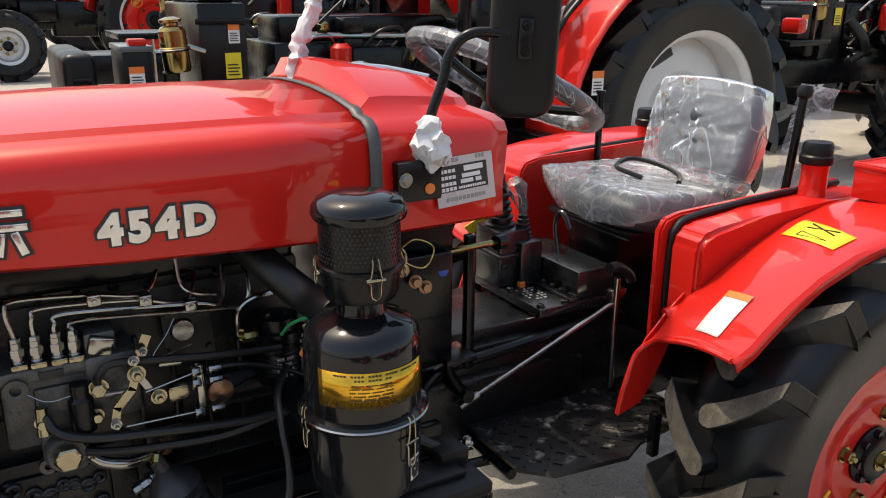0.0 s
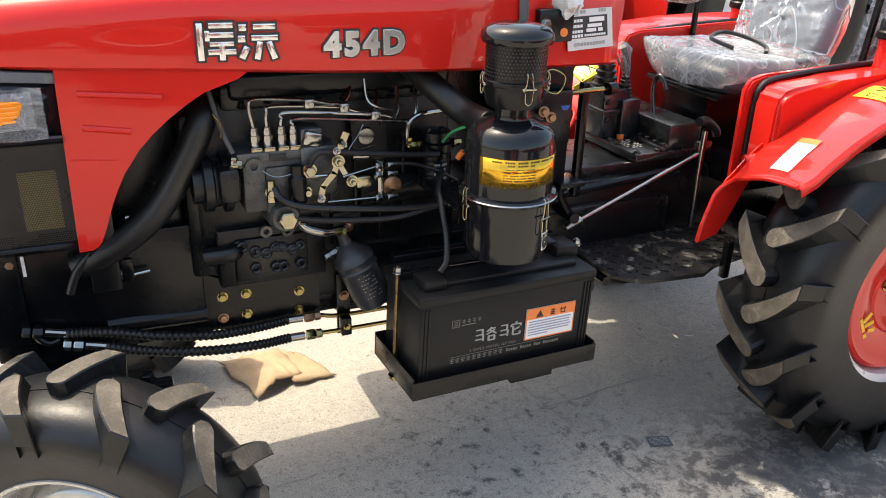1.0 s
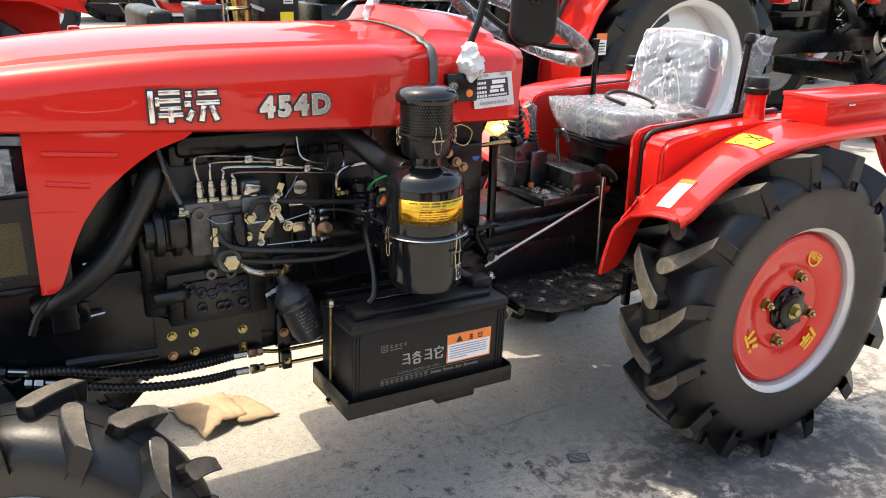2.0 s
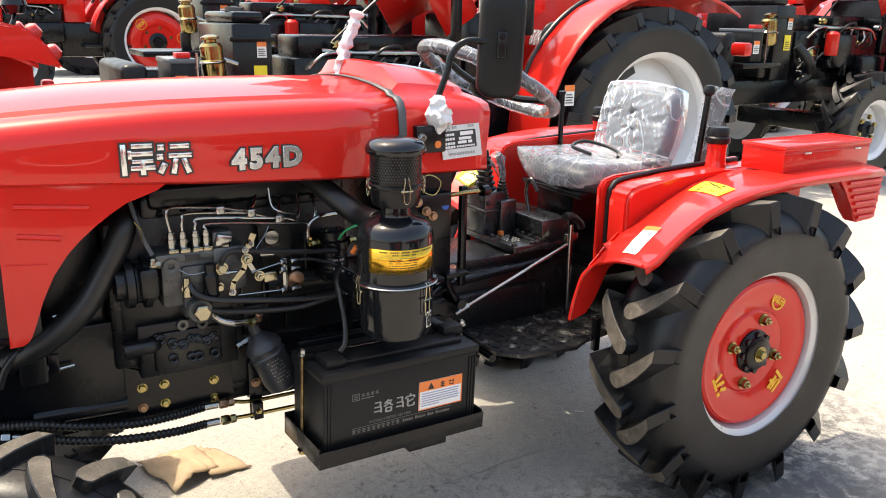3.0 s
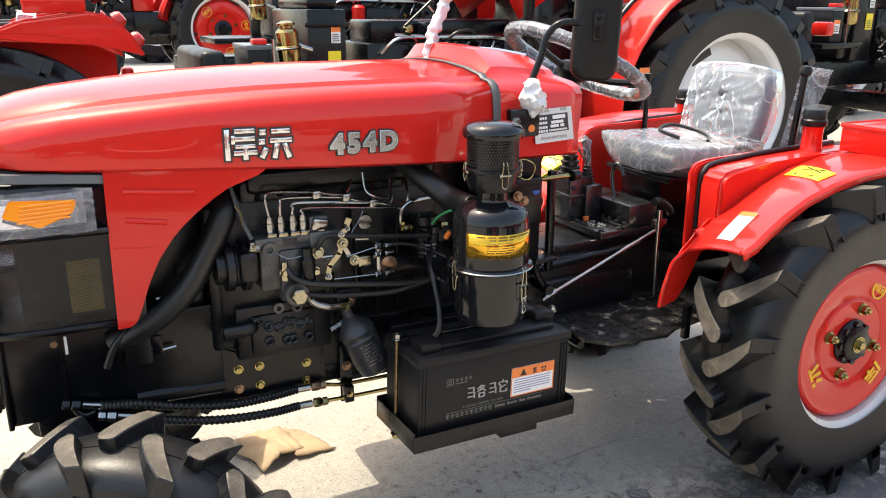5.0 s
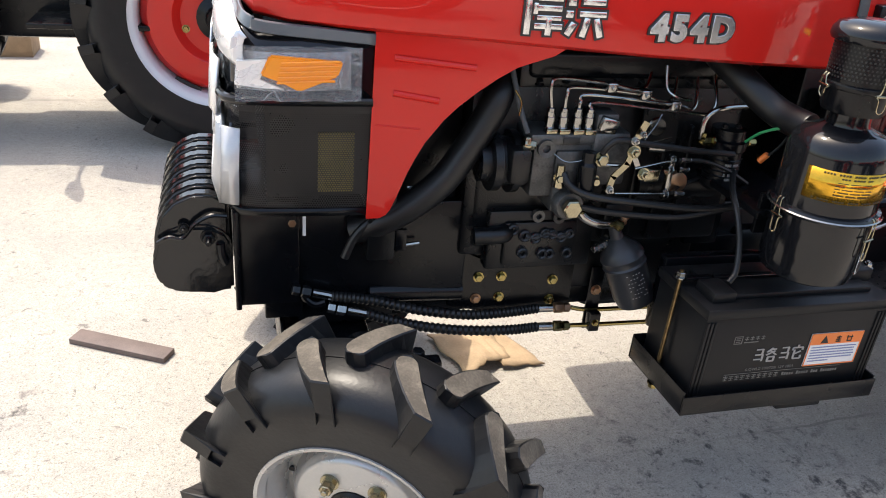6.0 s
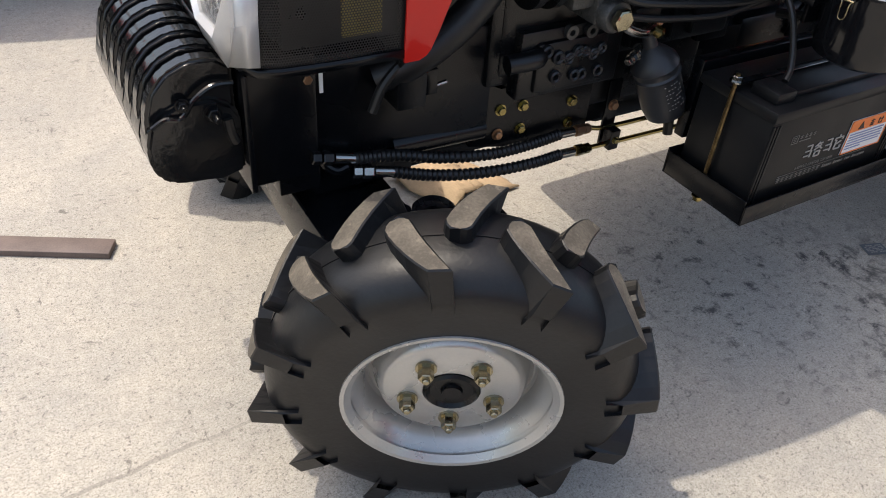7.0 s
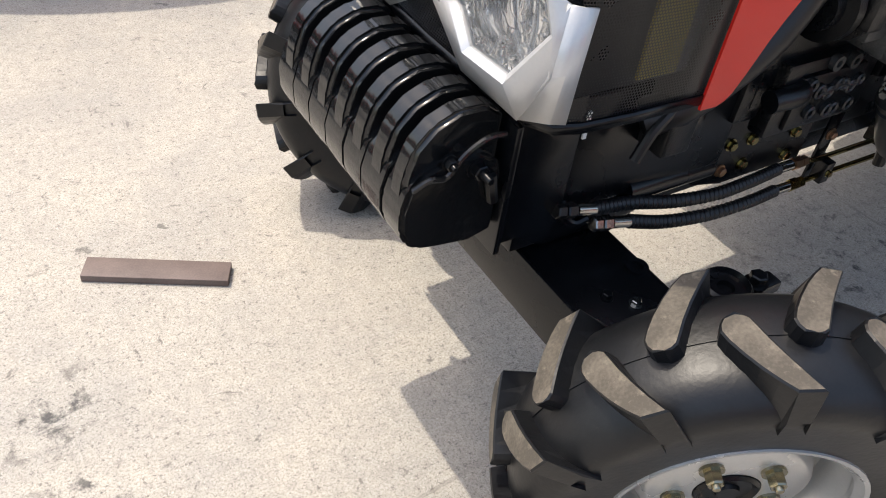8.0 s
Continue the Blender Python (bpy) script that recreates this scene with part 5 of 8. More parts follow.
SEAT_M = Matrix.Translation((2.302, CY, 0.846)) @ Matrix.Rotation(radians(2), 4, "Y")
BACK_M = Matrix.Translation((2.535, CY, 0.925)) @ Matrix.Rotation(radians(-76), 4, "Y")
cushion("seat_cushion", -0.185, 0.235, -0.215, 0.215, 0.0, 0.085, SEAT_M, (5, 4), seat, VINYL, "quilted dark vinyl cushion", 0.020)
cushion("backrest", 0.0, 0.255, -0.175, 0.175, -0.02, 0.06, BACK_M, (4, 3), seat, VINYL, "quilted dark vinyl backrest", 0.018)


def wrapping(name, m, a0, a1, b0, b1, z, drop, parent, seed, loose=0.005, mt=FILM, gather=0.055):
    """Loose film over a cushion, with creases and a hanging edge."""
    rows = []
    N, M = 70, 70
    for i in range(N + 1):
        row = []
        for j in range(M + 1):
            u, v = i / N, j / M
            x, y = a0 + (a1 - a0) * u, b0 + (b1 - b0) * v
            e = max(0, (abs(2 * u - 1) - 0.86) / 0.14, (abs(2 * v - 1) - 0.86) / 0.14)
            p, q, k = 2 * u - 1, 2 * v - 1, 0.30 if seed < 2 else 0.22
            x = (a0 + a1) / 2 + (a1 - a0) / 2 * p * math.sqrt(1 - k * q * q)
            y = (b0 + b1) / 2 + (b1 - b0) / 2 * q * math.sqrt(1 - k * p * p)
            p = Vector((x * 9, y * 9, seed))
            w = noise.noise(p) * loose + (0.5 - abs(noise.noise(Vector((x * 30 + y * 14, y * 11, seed))))) * loose * 0.9 + (0.4 - abs(noise.noise(Vector((x * 16, y * 42 - x * 20, seed + 4))))) * loose * 0.8
            pull = gather * min(1, e) ** 2
            row.append(m @ Vector((x * (1 - pull * 0.5), y * (1 - pull), z + w - drop * min(1, e) ** 1.5)))
        rows.append(row)
    return part(name, sheet(rows), mt, parent, "creased clear plastic film", angle=80)


wrapping("film_cover", SEAT_M, -0.205, 0.255, -0.240, 0.240, 0.110, 0.088, seat, 1.0, 0.007, FILM, 0.34)
wrapping("film_cover", BACK_M, -0.03, 0.272, -0.188, 0.188, 0.074, 0.075, seat, 5.0, 0.006, FILM_BACK, 0.10)
bm = sheet([[BACK_M @ Vector((0.275 - 0.32 * j / 16, -0.205 - 0.07 * (i / 10) * (1 - 0.6 * j / 16), -0.01 - 0.05 * (i / 10) + 0.012 * noise.noise(Vector((i * 0.6, j * 0.5, 2))))) for j in range(17)] for i in range(11)])
part("film_flap", bm, FILM, seat, "loose hanging film", angle=80)
bm = bx(2.19, 2.45, 2.33, 2.52, 0.66, 0.865, 0.01)
box(bm, 2.16, 2.50, 2.26, 2.57, 0.845, 0.866, 0.008)
part("seat_pedestal", bm, BLACK, seat, "black seat pedestal")
part("cord", tb([(2.28, 2.36, 0.965), (2.25, 2.42, 0.985), (2.32, 2.44, 0.995), (2.37, 2.38, 0.980), (2.36, 2.32, 0.970), (2.33, 2.29, 0.962)], 0.006, 8), HOSE, seat, "black looped cord on the seat")

# ---- steering wheel, mirror, levers ----
SW = Matrix.Translation((1.905, CY, 1.205)) @ Matrix.Rotation(radians(28), 4, "Y")
bm = bmesh.new()
ring = [SW @ Vector((0.212 * math.cos(2 * math.pi * i / 40), 0.212 * math.sin(2 * math.pi * i / 40), 0)) for i in range(41)]
tube(bm, ring, 0.015, 12, smooth=False)
sw = part("steering_wheel", bm, PLASTIC, tractor, "black steering wheel wrapped in clear film")
for k in range(3):
    a = math.pi + 2 * math.pi * k / 3
    part("spoke", tb([SW @ Vector((0.03 * math.cos(a), 0.03 * math.sin(a), -0.03)), SW @ Vector((0.12 * math.cos(a), 0.12 * math.sin(a), -0.022)), SW @ Vector((0.205 * math.cos(a), 0.205 * math.sin(a), 0))], 0.010, 8), PLASTIC, sw)
part("hub", lathe(bmesh.new(), [(0.02, -0.06), (0.045, -0.04), (0.045, -0.015), (0.03, -0.005), (0, -0.005)], SW @ Vector((0, 0, 0)), SW.to_3x3() @ Vector((0, 0, 1)), 24), PLASTIC, sw)
part("steering_column", rod(bmesh.new(), SW @ Vector((0, 0, -0.04)), (1.70, CY, 0.80), 0.024, 0.028), BLACK, tractor)
bm = bmesh.new()
ring = [SW @ Vector(((0.212 + 0.004 * noise.noise(Vector((i, 0, 1)))) * math.cos(2 * math.pi * i / 60), 0.212 * math.sin(2 * math.pi * i / 60), 0.003 * noise.noise(Vector((i, 4, 1))))) for i in range(61)]
tube(bm, ring, lambda s: 0.020 + 0.004 * noise.noise(Vector((s * 80, 2, 2))), 10, smooth=False)
part("film_wrap", bm, FILM, sw, "clear film wound round the rim")

mx, my = 1.548, 2.100
mirror = part("mirror_arm", tb([(mx, my, 1.165), (mx + 0.005, my - 0.005, 1.200), (mx + 0.022, my - 0.010, 1.25), (mx + 0.035, my - 0.012, 1.295), (mx + 0.065, my - 0.026, 1.325), (mx + 0.125, my - 0.05, 1.325)], 0.0085, 12), BLACK, tractor, "bent black mirror arm")
MM = Matrix.Translation((1.700, 2.052, 1.318)) @ Matrix.Rotation(radians(-30), 4, "Z") @ Matrix.Rotation(radians(2), 4, "Y")
R4 = []
for cx, cz, a0 in ((0.020, 0.093, 0), (-0.020, 0.093, 90), (-0.020, -0.093, 180), (0.020, -0.093, 270)):
    R4 += [(cx + 0.036 * math.cos(radians(a0 + 15 * k)), cz + 0.036 * math.sin(radians(a0 + 15 * k))) for k in range(7)]
def lens_ring(y, s):
    return [Vector((a * s, y, b * (s + 1) / 2)) for a, b in R4 + R4[:1]]
bm = sheet([lens_ring(0.012, 0.90), lens_ring(0.012, 1.0), lens_ring(-0.006, 1.0), lens_ring(-0.014, 0.97), lens_ring(-0.020, 0.88), lens_ring(-0.024, 0.70)])
bmesh.ops.remove_doubles(bm, verts=bm.verts, dist=0.0002)
bmesh.ops.contextual_create(bm, geom=[v for v in bm.verts if v.co.y < -0.0235])
bmesh.ops.contextual_create(bm, geom=[v for v in bm.verts if v.co.y > 0.011 and abs(v.co.x) < 0.0505 and abs(v.co.z) < 0.1226])
bmesh.ops.remove_doubles(bm, verts=bm.verts, dist=0.0002)
bmesh.ops.transform(bm, matrix=MM, verts=bm.verts)
head = part("mirror_head", bm, PLASTIC, tractor, "black plastic mirror housing, seen from behind")
bm = bx(-0.046, 0.046, 0.0125, 0.0145, -0.116, 0.116, 0)
bmesh.ops.transform(bm, matrix=MM, verts=bm.verts)
part("mirror_glass", bm, CHROME, head, "mirror glass")
bm = bx(-0.012, 0.012, -0.036, -0.021, -0.032, 0.032, 0.003)
for z in (-0.02, 0.02):
    hexbolt(bm, (0, -0.036, z), (0, -1, 0), 0.006, 0.006)
bmesh.ops.transform(bm, matrix=MM, verts=bm.verts)
part("mirror_clamp", bm, BLACK, head)
bm = bx(1.478, 1.560, 2.070, 2.096, 1.062, 1.128, 0.004)
part("mirror_bracket", bm, BLACK, mirror, "black mirror bracket")
part("bracket_bolt", hexbolt(bmesh.new(), (1.492, 2.070, 1.100), (0, -1, 0), 0.009, 0.009), STEEL, mirror)
bm = bmesh.new()
lathe(bm, [(0, 1.095)] + [(0.030 * math.sin(math.pi * (k + 0.5) / 12) ** 0.6, 1.098 + 0.086 * k / 11) for k in range(12)] + [(0, 1.188)], (1.540, 2.075, 0.012), seg=26)
for w in bm.verts:
    w.co += Vector((noise.noise(w.co * 55), noise.noise(w.co * 55 + Vector((7, 0, 0))), 0.5 * noise.noise(w.co * 70 + Vector((0, 5, 0))))) * 0.016
part("wrapped_joint", bm, CLOTH, mirror, "joint wrapped in crumpled white plastic", angle=25)
bm = lathe(bmesh.new(), [(0, 0), (0.009, 0), (0.009, 0.002), (0, 0.002)], (1.536, 2.0695, 1.082), (0, -1, 0), 18)
part("red_mark", bm, ORANGE, mirror, "small red and white round mark")

# name plate and model letters on the bodywork
NP = side(1.568, 2.0975, 1.037, 12.5) @ pose(0, 0, 0, -10, 0, 0)
plate_ob = part("name_plate", box(bmesh.new(), 0, 0.138, 0, 0.083, 0, 0.0012, 0, NP), SILVER, cowl, "silver type plate with black fields")
part("plate_field", bars(bmesh.new(), [(0.006, 0.122, 0.024, 0.069)], NP @ Matrix.Translation((0, 0, 0.0014)), 0.0004), INK, cowl)
bm = bmesh.new()
bars(bm, [(0.066, 0.112, 0.056, 0.0655), (0.060, 0.104, 0.045, 0.052), (0.056, 0.086, 0.0355, 0.0425), (0.092, 0.106, 0.0355, 0.0425)], NP @ Matrix.Translation((0, 0, 0.002)), 0.0004)
for k, z in enumerate((0.060, 0.049, 0.038, 0.029)):
    for i in range(4):
        bars(bm, [(0.011 + i * 0.009, 0.018 + i * 0.009, z - 0.003, z + 0.003)], NP @ Matrix.Translation((0, 0, 0.002)), 0.0004)
    if k == 3:
        for i in range(12):
            bars(bm, [(0.050 + i * 0.0055, 0.054 + i * 0.0055, z - 0.0022, z + 0.0022)], NP @ Matrix.Translation((0, 0, 0.002)), 0.0004)
tagged(part("plate_print", bm, WHITE, cowl), kind="stuff")
bm = bmesh.new()
lathe(bm, [(0.007, 0), (0.0085, 0), (0.0085, 0.0006), (0.007, 0.0006)], NP @ Vector((0.026, 0.079, 0.0014)), NP.to_3x3() @ Vector((0, 0, 1)), 20, close=True)
bars(bm, [(0.021, 0.031, 0.0785, 0.0815), (0.021, 0.031, 0.075, 0.077), (0.040, 0.047, 0.074, 0.081), (0.049, 0.056, 0.074, 0.081), (0.096, 0.102, 0.075, 0.082), (0.104, 0.110, 0.075, 0.082), (0.112, 0.118, 0.075, 0.082)], NP @ Matrix.Translation((0, 0, 0.0014)), 0.0005)
bars(bm, [(0.020 + i * 0.0095, 0.027 + i * 0.0095, 0.0075, 0.0145) for i in range(10)], NP @ Matrix.Translation((0, 0, 0.0014)), 0.0005)
tagged(part("plate_print", bm, GREY_INK, cowl), kind="stuff")

HM = side(1.032, 2.0735, 1.0600, -0.6)
lettering("letter_backing", "454D", 0.057, HM, BADGE, hood, 0.0012, 0.0, 0.0068, "", 1.30)
lettering("model_letters", "454D", 0.057, HM @ Matrix.Translation((0, 0, 0.0022)), BADGE_CHROME, hood, 0.0020, 0.0008, 0.0030, "chrome model letters on black backing", 1.30)
for k, x in ((0, 0.842), (1, 0.916)):
    mm = side(x, 2.0915 - 0.10 * (x - 0.835), 1.0905, -6)
    tagged(part("emblem", stroke_mark(bmesh.new(), k, mm, 0.064, 0.0032), BADGE_CHROME, hood, "chrome emblem on black backing"), kind="stuff")
    tagged(part("emblem_backing", stroke_mark(bmesh.new(), k, mm @ Matrix.Translation((0, 0, -0.001)), 0.064, 0.0018, 0.0036), BADGE, hood), kind="stuff")

# ---- engine, near side ----
bm = bx(0.80, 1.36, 2.225, 2.60, 0.60, 0.955, 0.012)
box(bm, 0.86, 1.32, 2.21, 2.60, 0.935, 0.985, 0.010)
box(bm, 0.83, 1.06, 2.205, 2.24, 0.56, 0.69, 0.006)
engine = part("engine_block", bm, CAST, tractor, "black cast engine block")
part("rocker_cover", bx(0.875, 1.345, 2.200, 2.300, 0.955, 1.012, 0.014, seg=3), BLACK, engine, "black ribbed head cover")
for k in range(9):
    part("head_bolt", hexbolt(bmesh.new(), (0.90 + k * 0.052, 2.212, 0.945 + 0.006 * (k % 2)), (0, -0.6, 0.8), 0.007, 0.010), CAST, engine)
bm = bx(0.78, 0.86, 2.23, 2.58, 0.58, 0.93, 0.012)
part("timing_cover", bm, CAST, engine, "black timing cover")
bm = lathe(bmesh.new(), [(0, 0), (0.075, 0), (0.075, 0.012), (0.062, 0.016), (0.062, 0.024), (0.075, 0.028), (0.075, 0.038), (0, 0.038)], (0.735, 2.36, 0.83), (1, 0, 0), 32)
part("fan_pulley", bm, CAST, engine)
part("fan_belt", tb([(0.752, 2.30, 0.87), (0.752, 2.28, 0.80), (0.752, 2.33, 0.64), (0.752, 2.40, 0.60), (0.752, 2.46, 0.66)], 0.008, 6), HOSE, engine)
bm = lathe(bmesh.new(), [(0.02, 0), (0.16, 0.0), (0.16, 0.006), (0.02, 0.006)], (0.700, 2.41, 0.83), (1, 0, 0), 5)
part("fan", bm, BLACK, engine)
part("fan_shroud", bx(0.642, 0.775, 2.262, mirror_y(2.262), 0.60, 1.03, 0.01), CAST, tractor, "black fan shroud")
part("radiator_core", bx(0.585, 0.64, 2.19, mirror_y(2.19), 0.60, 1.02, 0.006), CAST, tractor, "black radiator")
for i in range(4):
    part("block_rib", bx(1.075 + i * 0.055, 1.083 + i * 0.055, 2.212, 2.228, 0.62, 0.86, 0.002), CAST, engine)

# injection pump with four delivery valves
bm = bx(0.882, 1.004, 2.150, 2.235, 0.742, 0.866, 0.008)
box(bm, 0.872, 1.012, 2.145, 2.235, 0.846, 0.868, 0.005)
pump = part("injection_pump", bm, CASTALU, tractor, "grey cast injection pump")
part("pump_window", bx(0.925, 0.998, 2.144, 2.152, 0.758, 0.836, 0.006), CASTALU, pump)
part("pump_plate", bx(0.935, 0.968, 2.1425, 2.146, 0.851, 0.862, 0.001), INK, pump)
part("boss_ring", lathe(bmesh.new(), [(0.008, 0), (0.008, 0.004), (0.017, 0.006), (0.017, -0.004)], (0.903, 2.144, 0.842), (0, -1, 0), 24), CASTALU, pump)
bm = bx(0.995, 1.072, 2.140, 2.225, 0.765, 0.872, 0.010)
box(bm, 1.00, 1.045, 2.150, 2.20, 0.868, 0.905, 0.006)
part("governor", bm, CASTALU, pump, "grey governor housing")
bm = bx(1.004, 1.040, 2.138, 2.175, 0.872, 0.900, 0.004, Matrix.Translation((1.02, 2.15, 0.885)) @ Matrix.Rotation(0.25, 4, "Y") @ Matrix.Translation((-1.02, -2.15, -0.885)))
part("stop_block", bm, STEEL, pump)
part("priming_pump", lathe(bmesh.new(), [(0.018, 0), (0.018, 0.05), (0.013, 0.056), (0.013, 0.075), (0, 0.075)], (0.984, 2.128, 0.765), (0, 0, 1), 20), BLACK, pump)
bm = lathe(bmesh.new(), [(0, -0.03), (0.030, -0.03), (0.030, 0.012), (0.026, 0.018), (0, 0.018)], (0.956, 2.135, 0.735), (0, -1, 0), 24)
box(bm, 0.925, 0.99, 2.14, 2.22, 0.715, 0.765, 0.006)
part("feed_pump", bm, CASTALU, pump)
part("hex_plug", hexbolt(bmesh.new(), (0.956, 2.117, 0.735), (0, -1, 0), 0.0195, 0.018, washer=False), NUT, pump, "large yellow hex plug")
for x, z in ((1.010, 0.825), (1.003, 0.782), (0.930, 0.790)):
    part("union_bolt", hexbolt(bmesh.new(), (x, 2.132, z), (0, -1, 0), 0.011 if x > 1.004 else 0.008, 0.015), NUT, pump)
part("vent_stud", rod(bmesh.new(), (0.931, 2.128, 0.772), (0.931, 2.128, 0.815), 0.010, 0.008, 12), NUT, pump)
# stepped drive housing in front of the pump
bm = lathe(bmesh.new(), [(0, 0), (0.038, 0), (0.038, 0.018), (0.056, 0.020), (0.056, 0.036), (0.048, 0.040), (0.048, 0.056), (0.060, 0.058), (0.060, 0.072), (0.03, 0.074), (0.024, 0.078), (0.024, 0.10), (0, 0.10)], (0.790, 2.195, 0.800), (1, 0, 0), 32)
part("drive_housing", bm, CAST, pump, "black stepped drive housing")
bm = bmesh.new()
box(bm, 0.834, 0.874, 2.128, 2.20, 0.775, 0.845, 0.010)
part("flange_cap", bm, CAST, pump)
for i in range(5):
    part("flange_bolt", hexbolt(bmesh.new(), (0.862, 2.195 + 0.052 * math.cos(i * 1.257 + 2.4), 0.800 + 0.052 * math.sin(i * 1.257 + 2.4)), (1, 0, 0), 0.006, 0.008), CAST, pump)
VX = (0.912, 0.937, 0.964, 0.987)
PIPES = ([(0.906, 0.953), (0.922, 0.966), (1.015, 0.957), (1.095, 0.945), (1.13, 0.985)],
         [(0.938, 0.938), (0.954, 0.950), (1.08, 0.938), (1.155, 0.922), (1.185, 0.975)],
         [(0.966, 0.925), (0.984, 0.937), (1.165, 0.917), (1.21, 0.912), (1.225, 0.975)],
         [(0.988, 0.912), (1.006, 0.923), (1.215, 0.900), (1.246, 0.904), (1.256, 0.925), (1.258, 0.985)])
for k, x in enumerate(VX):
    y = 2.165 - 0.002 * k
    z0 = 0.866
    v = part("delivery_valve", hexbolt(lathe(bmesh.new(), [(0.010, 0), (0.010, 0.010), (0.0085, 0.012), (0.0085, 0.040), (0, 0.040)], (x, y, z0), (0, 0, 1), 14), (x, y, z0 + 0.016), (0, 0, 1), 0.0105, 0.016, washer=False), STEEL, pump, "bright delivery valve nut")
    part("union_nut", hexbolt(bmesh.new(), (x, y, z0 + 0.034), (0, 0, 1), 0.008, 0.013, washer=False), STEEL, v)
    part("valve_clamp", bx(x - 0.010, x + 0.012, y - 0.016, y - 0.004, z0, z0 + 0.010, 0.002), NUT, v)
    pts = [(x, y, z0 + 0.045)] + [(a, y + 0.004 * i + (0.035 if i == len(PIPES[k]) - 1 else 0), b) for i, (a, b) in enumerate(PIPES[k])]
    part("injector_pipe", tb(pts, 0.0036, 10, 8), STEEL, tractor, "bent steel injector pipe")
for a, b, y in ((1.022, 0.950, 2.164), (1.094, 0.936, 2.166), (1.160, 0.915, 2.166)):
    bm = bx(a - 0.010, a + 0.010, y - 0.012, y + 0.012, b - 0.006, b + 0.012, 0.003)
    c = part("pipe_clamp", bm, STEEL, tractor, "small zinc pipe clamp")
    part("bolt", hexbolt(bmesh.new(), (a, y - 0.012, b + 0.003), (0, -1, 0), 0.004, 0.005), STEEL, c)
part("return_pipe", tb([(1.232, 2.165, 0.850), (1.233, 2.165, 0.886), (1.246, 2.165, 0.904), (1.275, 2.165, 0.913), (1.34, 2.18, 0.912)], 0.0055, 10), STEEL, tractor, "grey steel return pipe")
part("leak_pipe", tb([(1.150, 2.20, 0.985), (1.153, 2.19, 0.945), (1.170, 2.18, 0.930), (1.205, 2.18, 0.922)], 0.0035, 8), STEEL, tractor)
part("fuel_hose", tb([(0.838, 2.20, 0.985), (0.846, 2.18, 0.94), (0.856, 2.165, 0.90), (0.868, 2.155, 0.868)], 0.0050, 10), STRAP, tractor, "braided grey fuel hose")
part("hose_union", hexbolt(hexbolt(bmesh.new(), (0.868, 2.150, 0.845), (0, 0, 1), 0.009, 0.018), (0.864, 2.152, 0.848), (0.9, -0.3, 0), 0.009, 0.020), NUT, tractor, "brass hose union")

# governor levers, springs and rods
def flat_lever(pts, w, mt, y):
    bm = bmesh.new()
    P = [Vector((a, 0, b)) for a, b in pts]
    for p, q in zip(P, P[1:]):
        d = (q - p).normalized()
        n = Vector((-d.z, 0, d.x)) * w
        p2, q2 = p - d * w * 0.4, q + d * w * 0.4
        plate(bm, [((p2 + n).x, (p2 + n).z), ((q2 + n).x, (q2 + n).z), ((q2 - n).x, (q2 - n).z), ((p2 - n).x, (p2 - n).z)], lambda a, b, dd: Vector((a, y + dd, b)), 0.004)
    return bm


lever = part("throttle_lever", flat_lever([(1.082, 0.898), (1.066, 0.862)], 0.0070, NUT, 2.116), NUT, pump, "yellow zinc throttle lever")
part("lever_arm", flat_lever([(1.060, 0.850), (1.080, 0.812), (1.092, 0.800)], 0.0050, STEEL, 2.112), STEEL, lever)
part("lever_arm", flat_lever([(1.060, 0.842), (1.054, 0.822), (1.030, 0.796), (1.024, 0.768)], 0.0060, NUT, 2.108), NUT, lever)
for a, b, r in ((1.062, 0.846, 0.010), (1.074, 0.880, 0.005), (1.090, 0.802, 0.009), (1.026, 0.772, 0.006), (1.060, 0.868, 0.006)):
    part("pivot_nut", hexbolt(bmesh.new(), (a, 2.108, b), (0, -1, 0), r, 0.010, 0.003), STEEL if r < 0.007 else NUT, lever)
part("stop_screw", rod(bmesh.new(), (1.096, 2.12, 0.850), (1.128, 2.12, 0.848), 0.008, seg=12), STEEL, pump)
part("stop_screw", rod(bmesh.new(), (1.050, 2.12, 0.815), (1.010, 2.125, 0.816), 0.004, seg=10), STEEL, pump)
part("idle_block", bx(1.108, 1.140, 2.130, 2.160, 0.775, 0.800, 0.003), NUT, pump)
bm = bx(1.150, 1.162, 2.120, 2.135, 0.745, 0.832, 0.003)
part("cable_bracket", bm, STEEL, pump, "zinc cable bracket")
for a, b in ((1.156, 0.825), (1.156, 0.806), (1.156, 0.756)):
    part("cable_stop", hexbolt(hexbolt(bmesh.new(), (a - 0.014, 2.116, b), (1, 0, 0), 0.007, 0.014), (a + 0.012, 2.116, b), (1, 0, 0), 0.005, 0.022), STEEL, pump)
part("control_rod", rod(bmesh.new(), (1.040, 2.112, 0.762), (1.148, 2.116, 0.757), 0.0022, seg=8), STEEL, pump)
part("control_rod", rod(bmesh.new(), (1.072, 2.110, 0.812), (1.150, 2.116, 0.825), 0.0020, seg=8), STEEL, pump)
part("lock_wire", tb([(0.915, 2.140, 0.835), (0.94, 2.132, 0.820), (0.97, 2.130, 0.822), (1.0, 2.132, 0.830)], 0.0010, 5), STEEL, pump)
part("lock_wire", tb([(1.130, 2.150, 0.905), (1.115, 2.14, 0.885), (1.092, 2.128, 0.862), (1.10, 2.128, 0.856), (1.15, 2.135, 0.864)], 0.0009, 5), STEEL, pump)
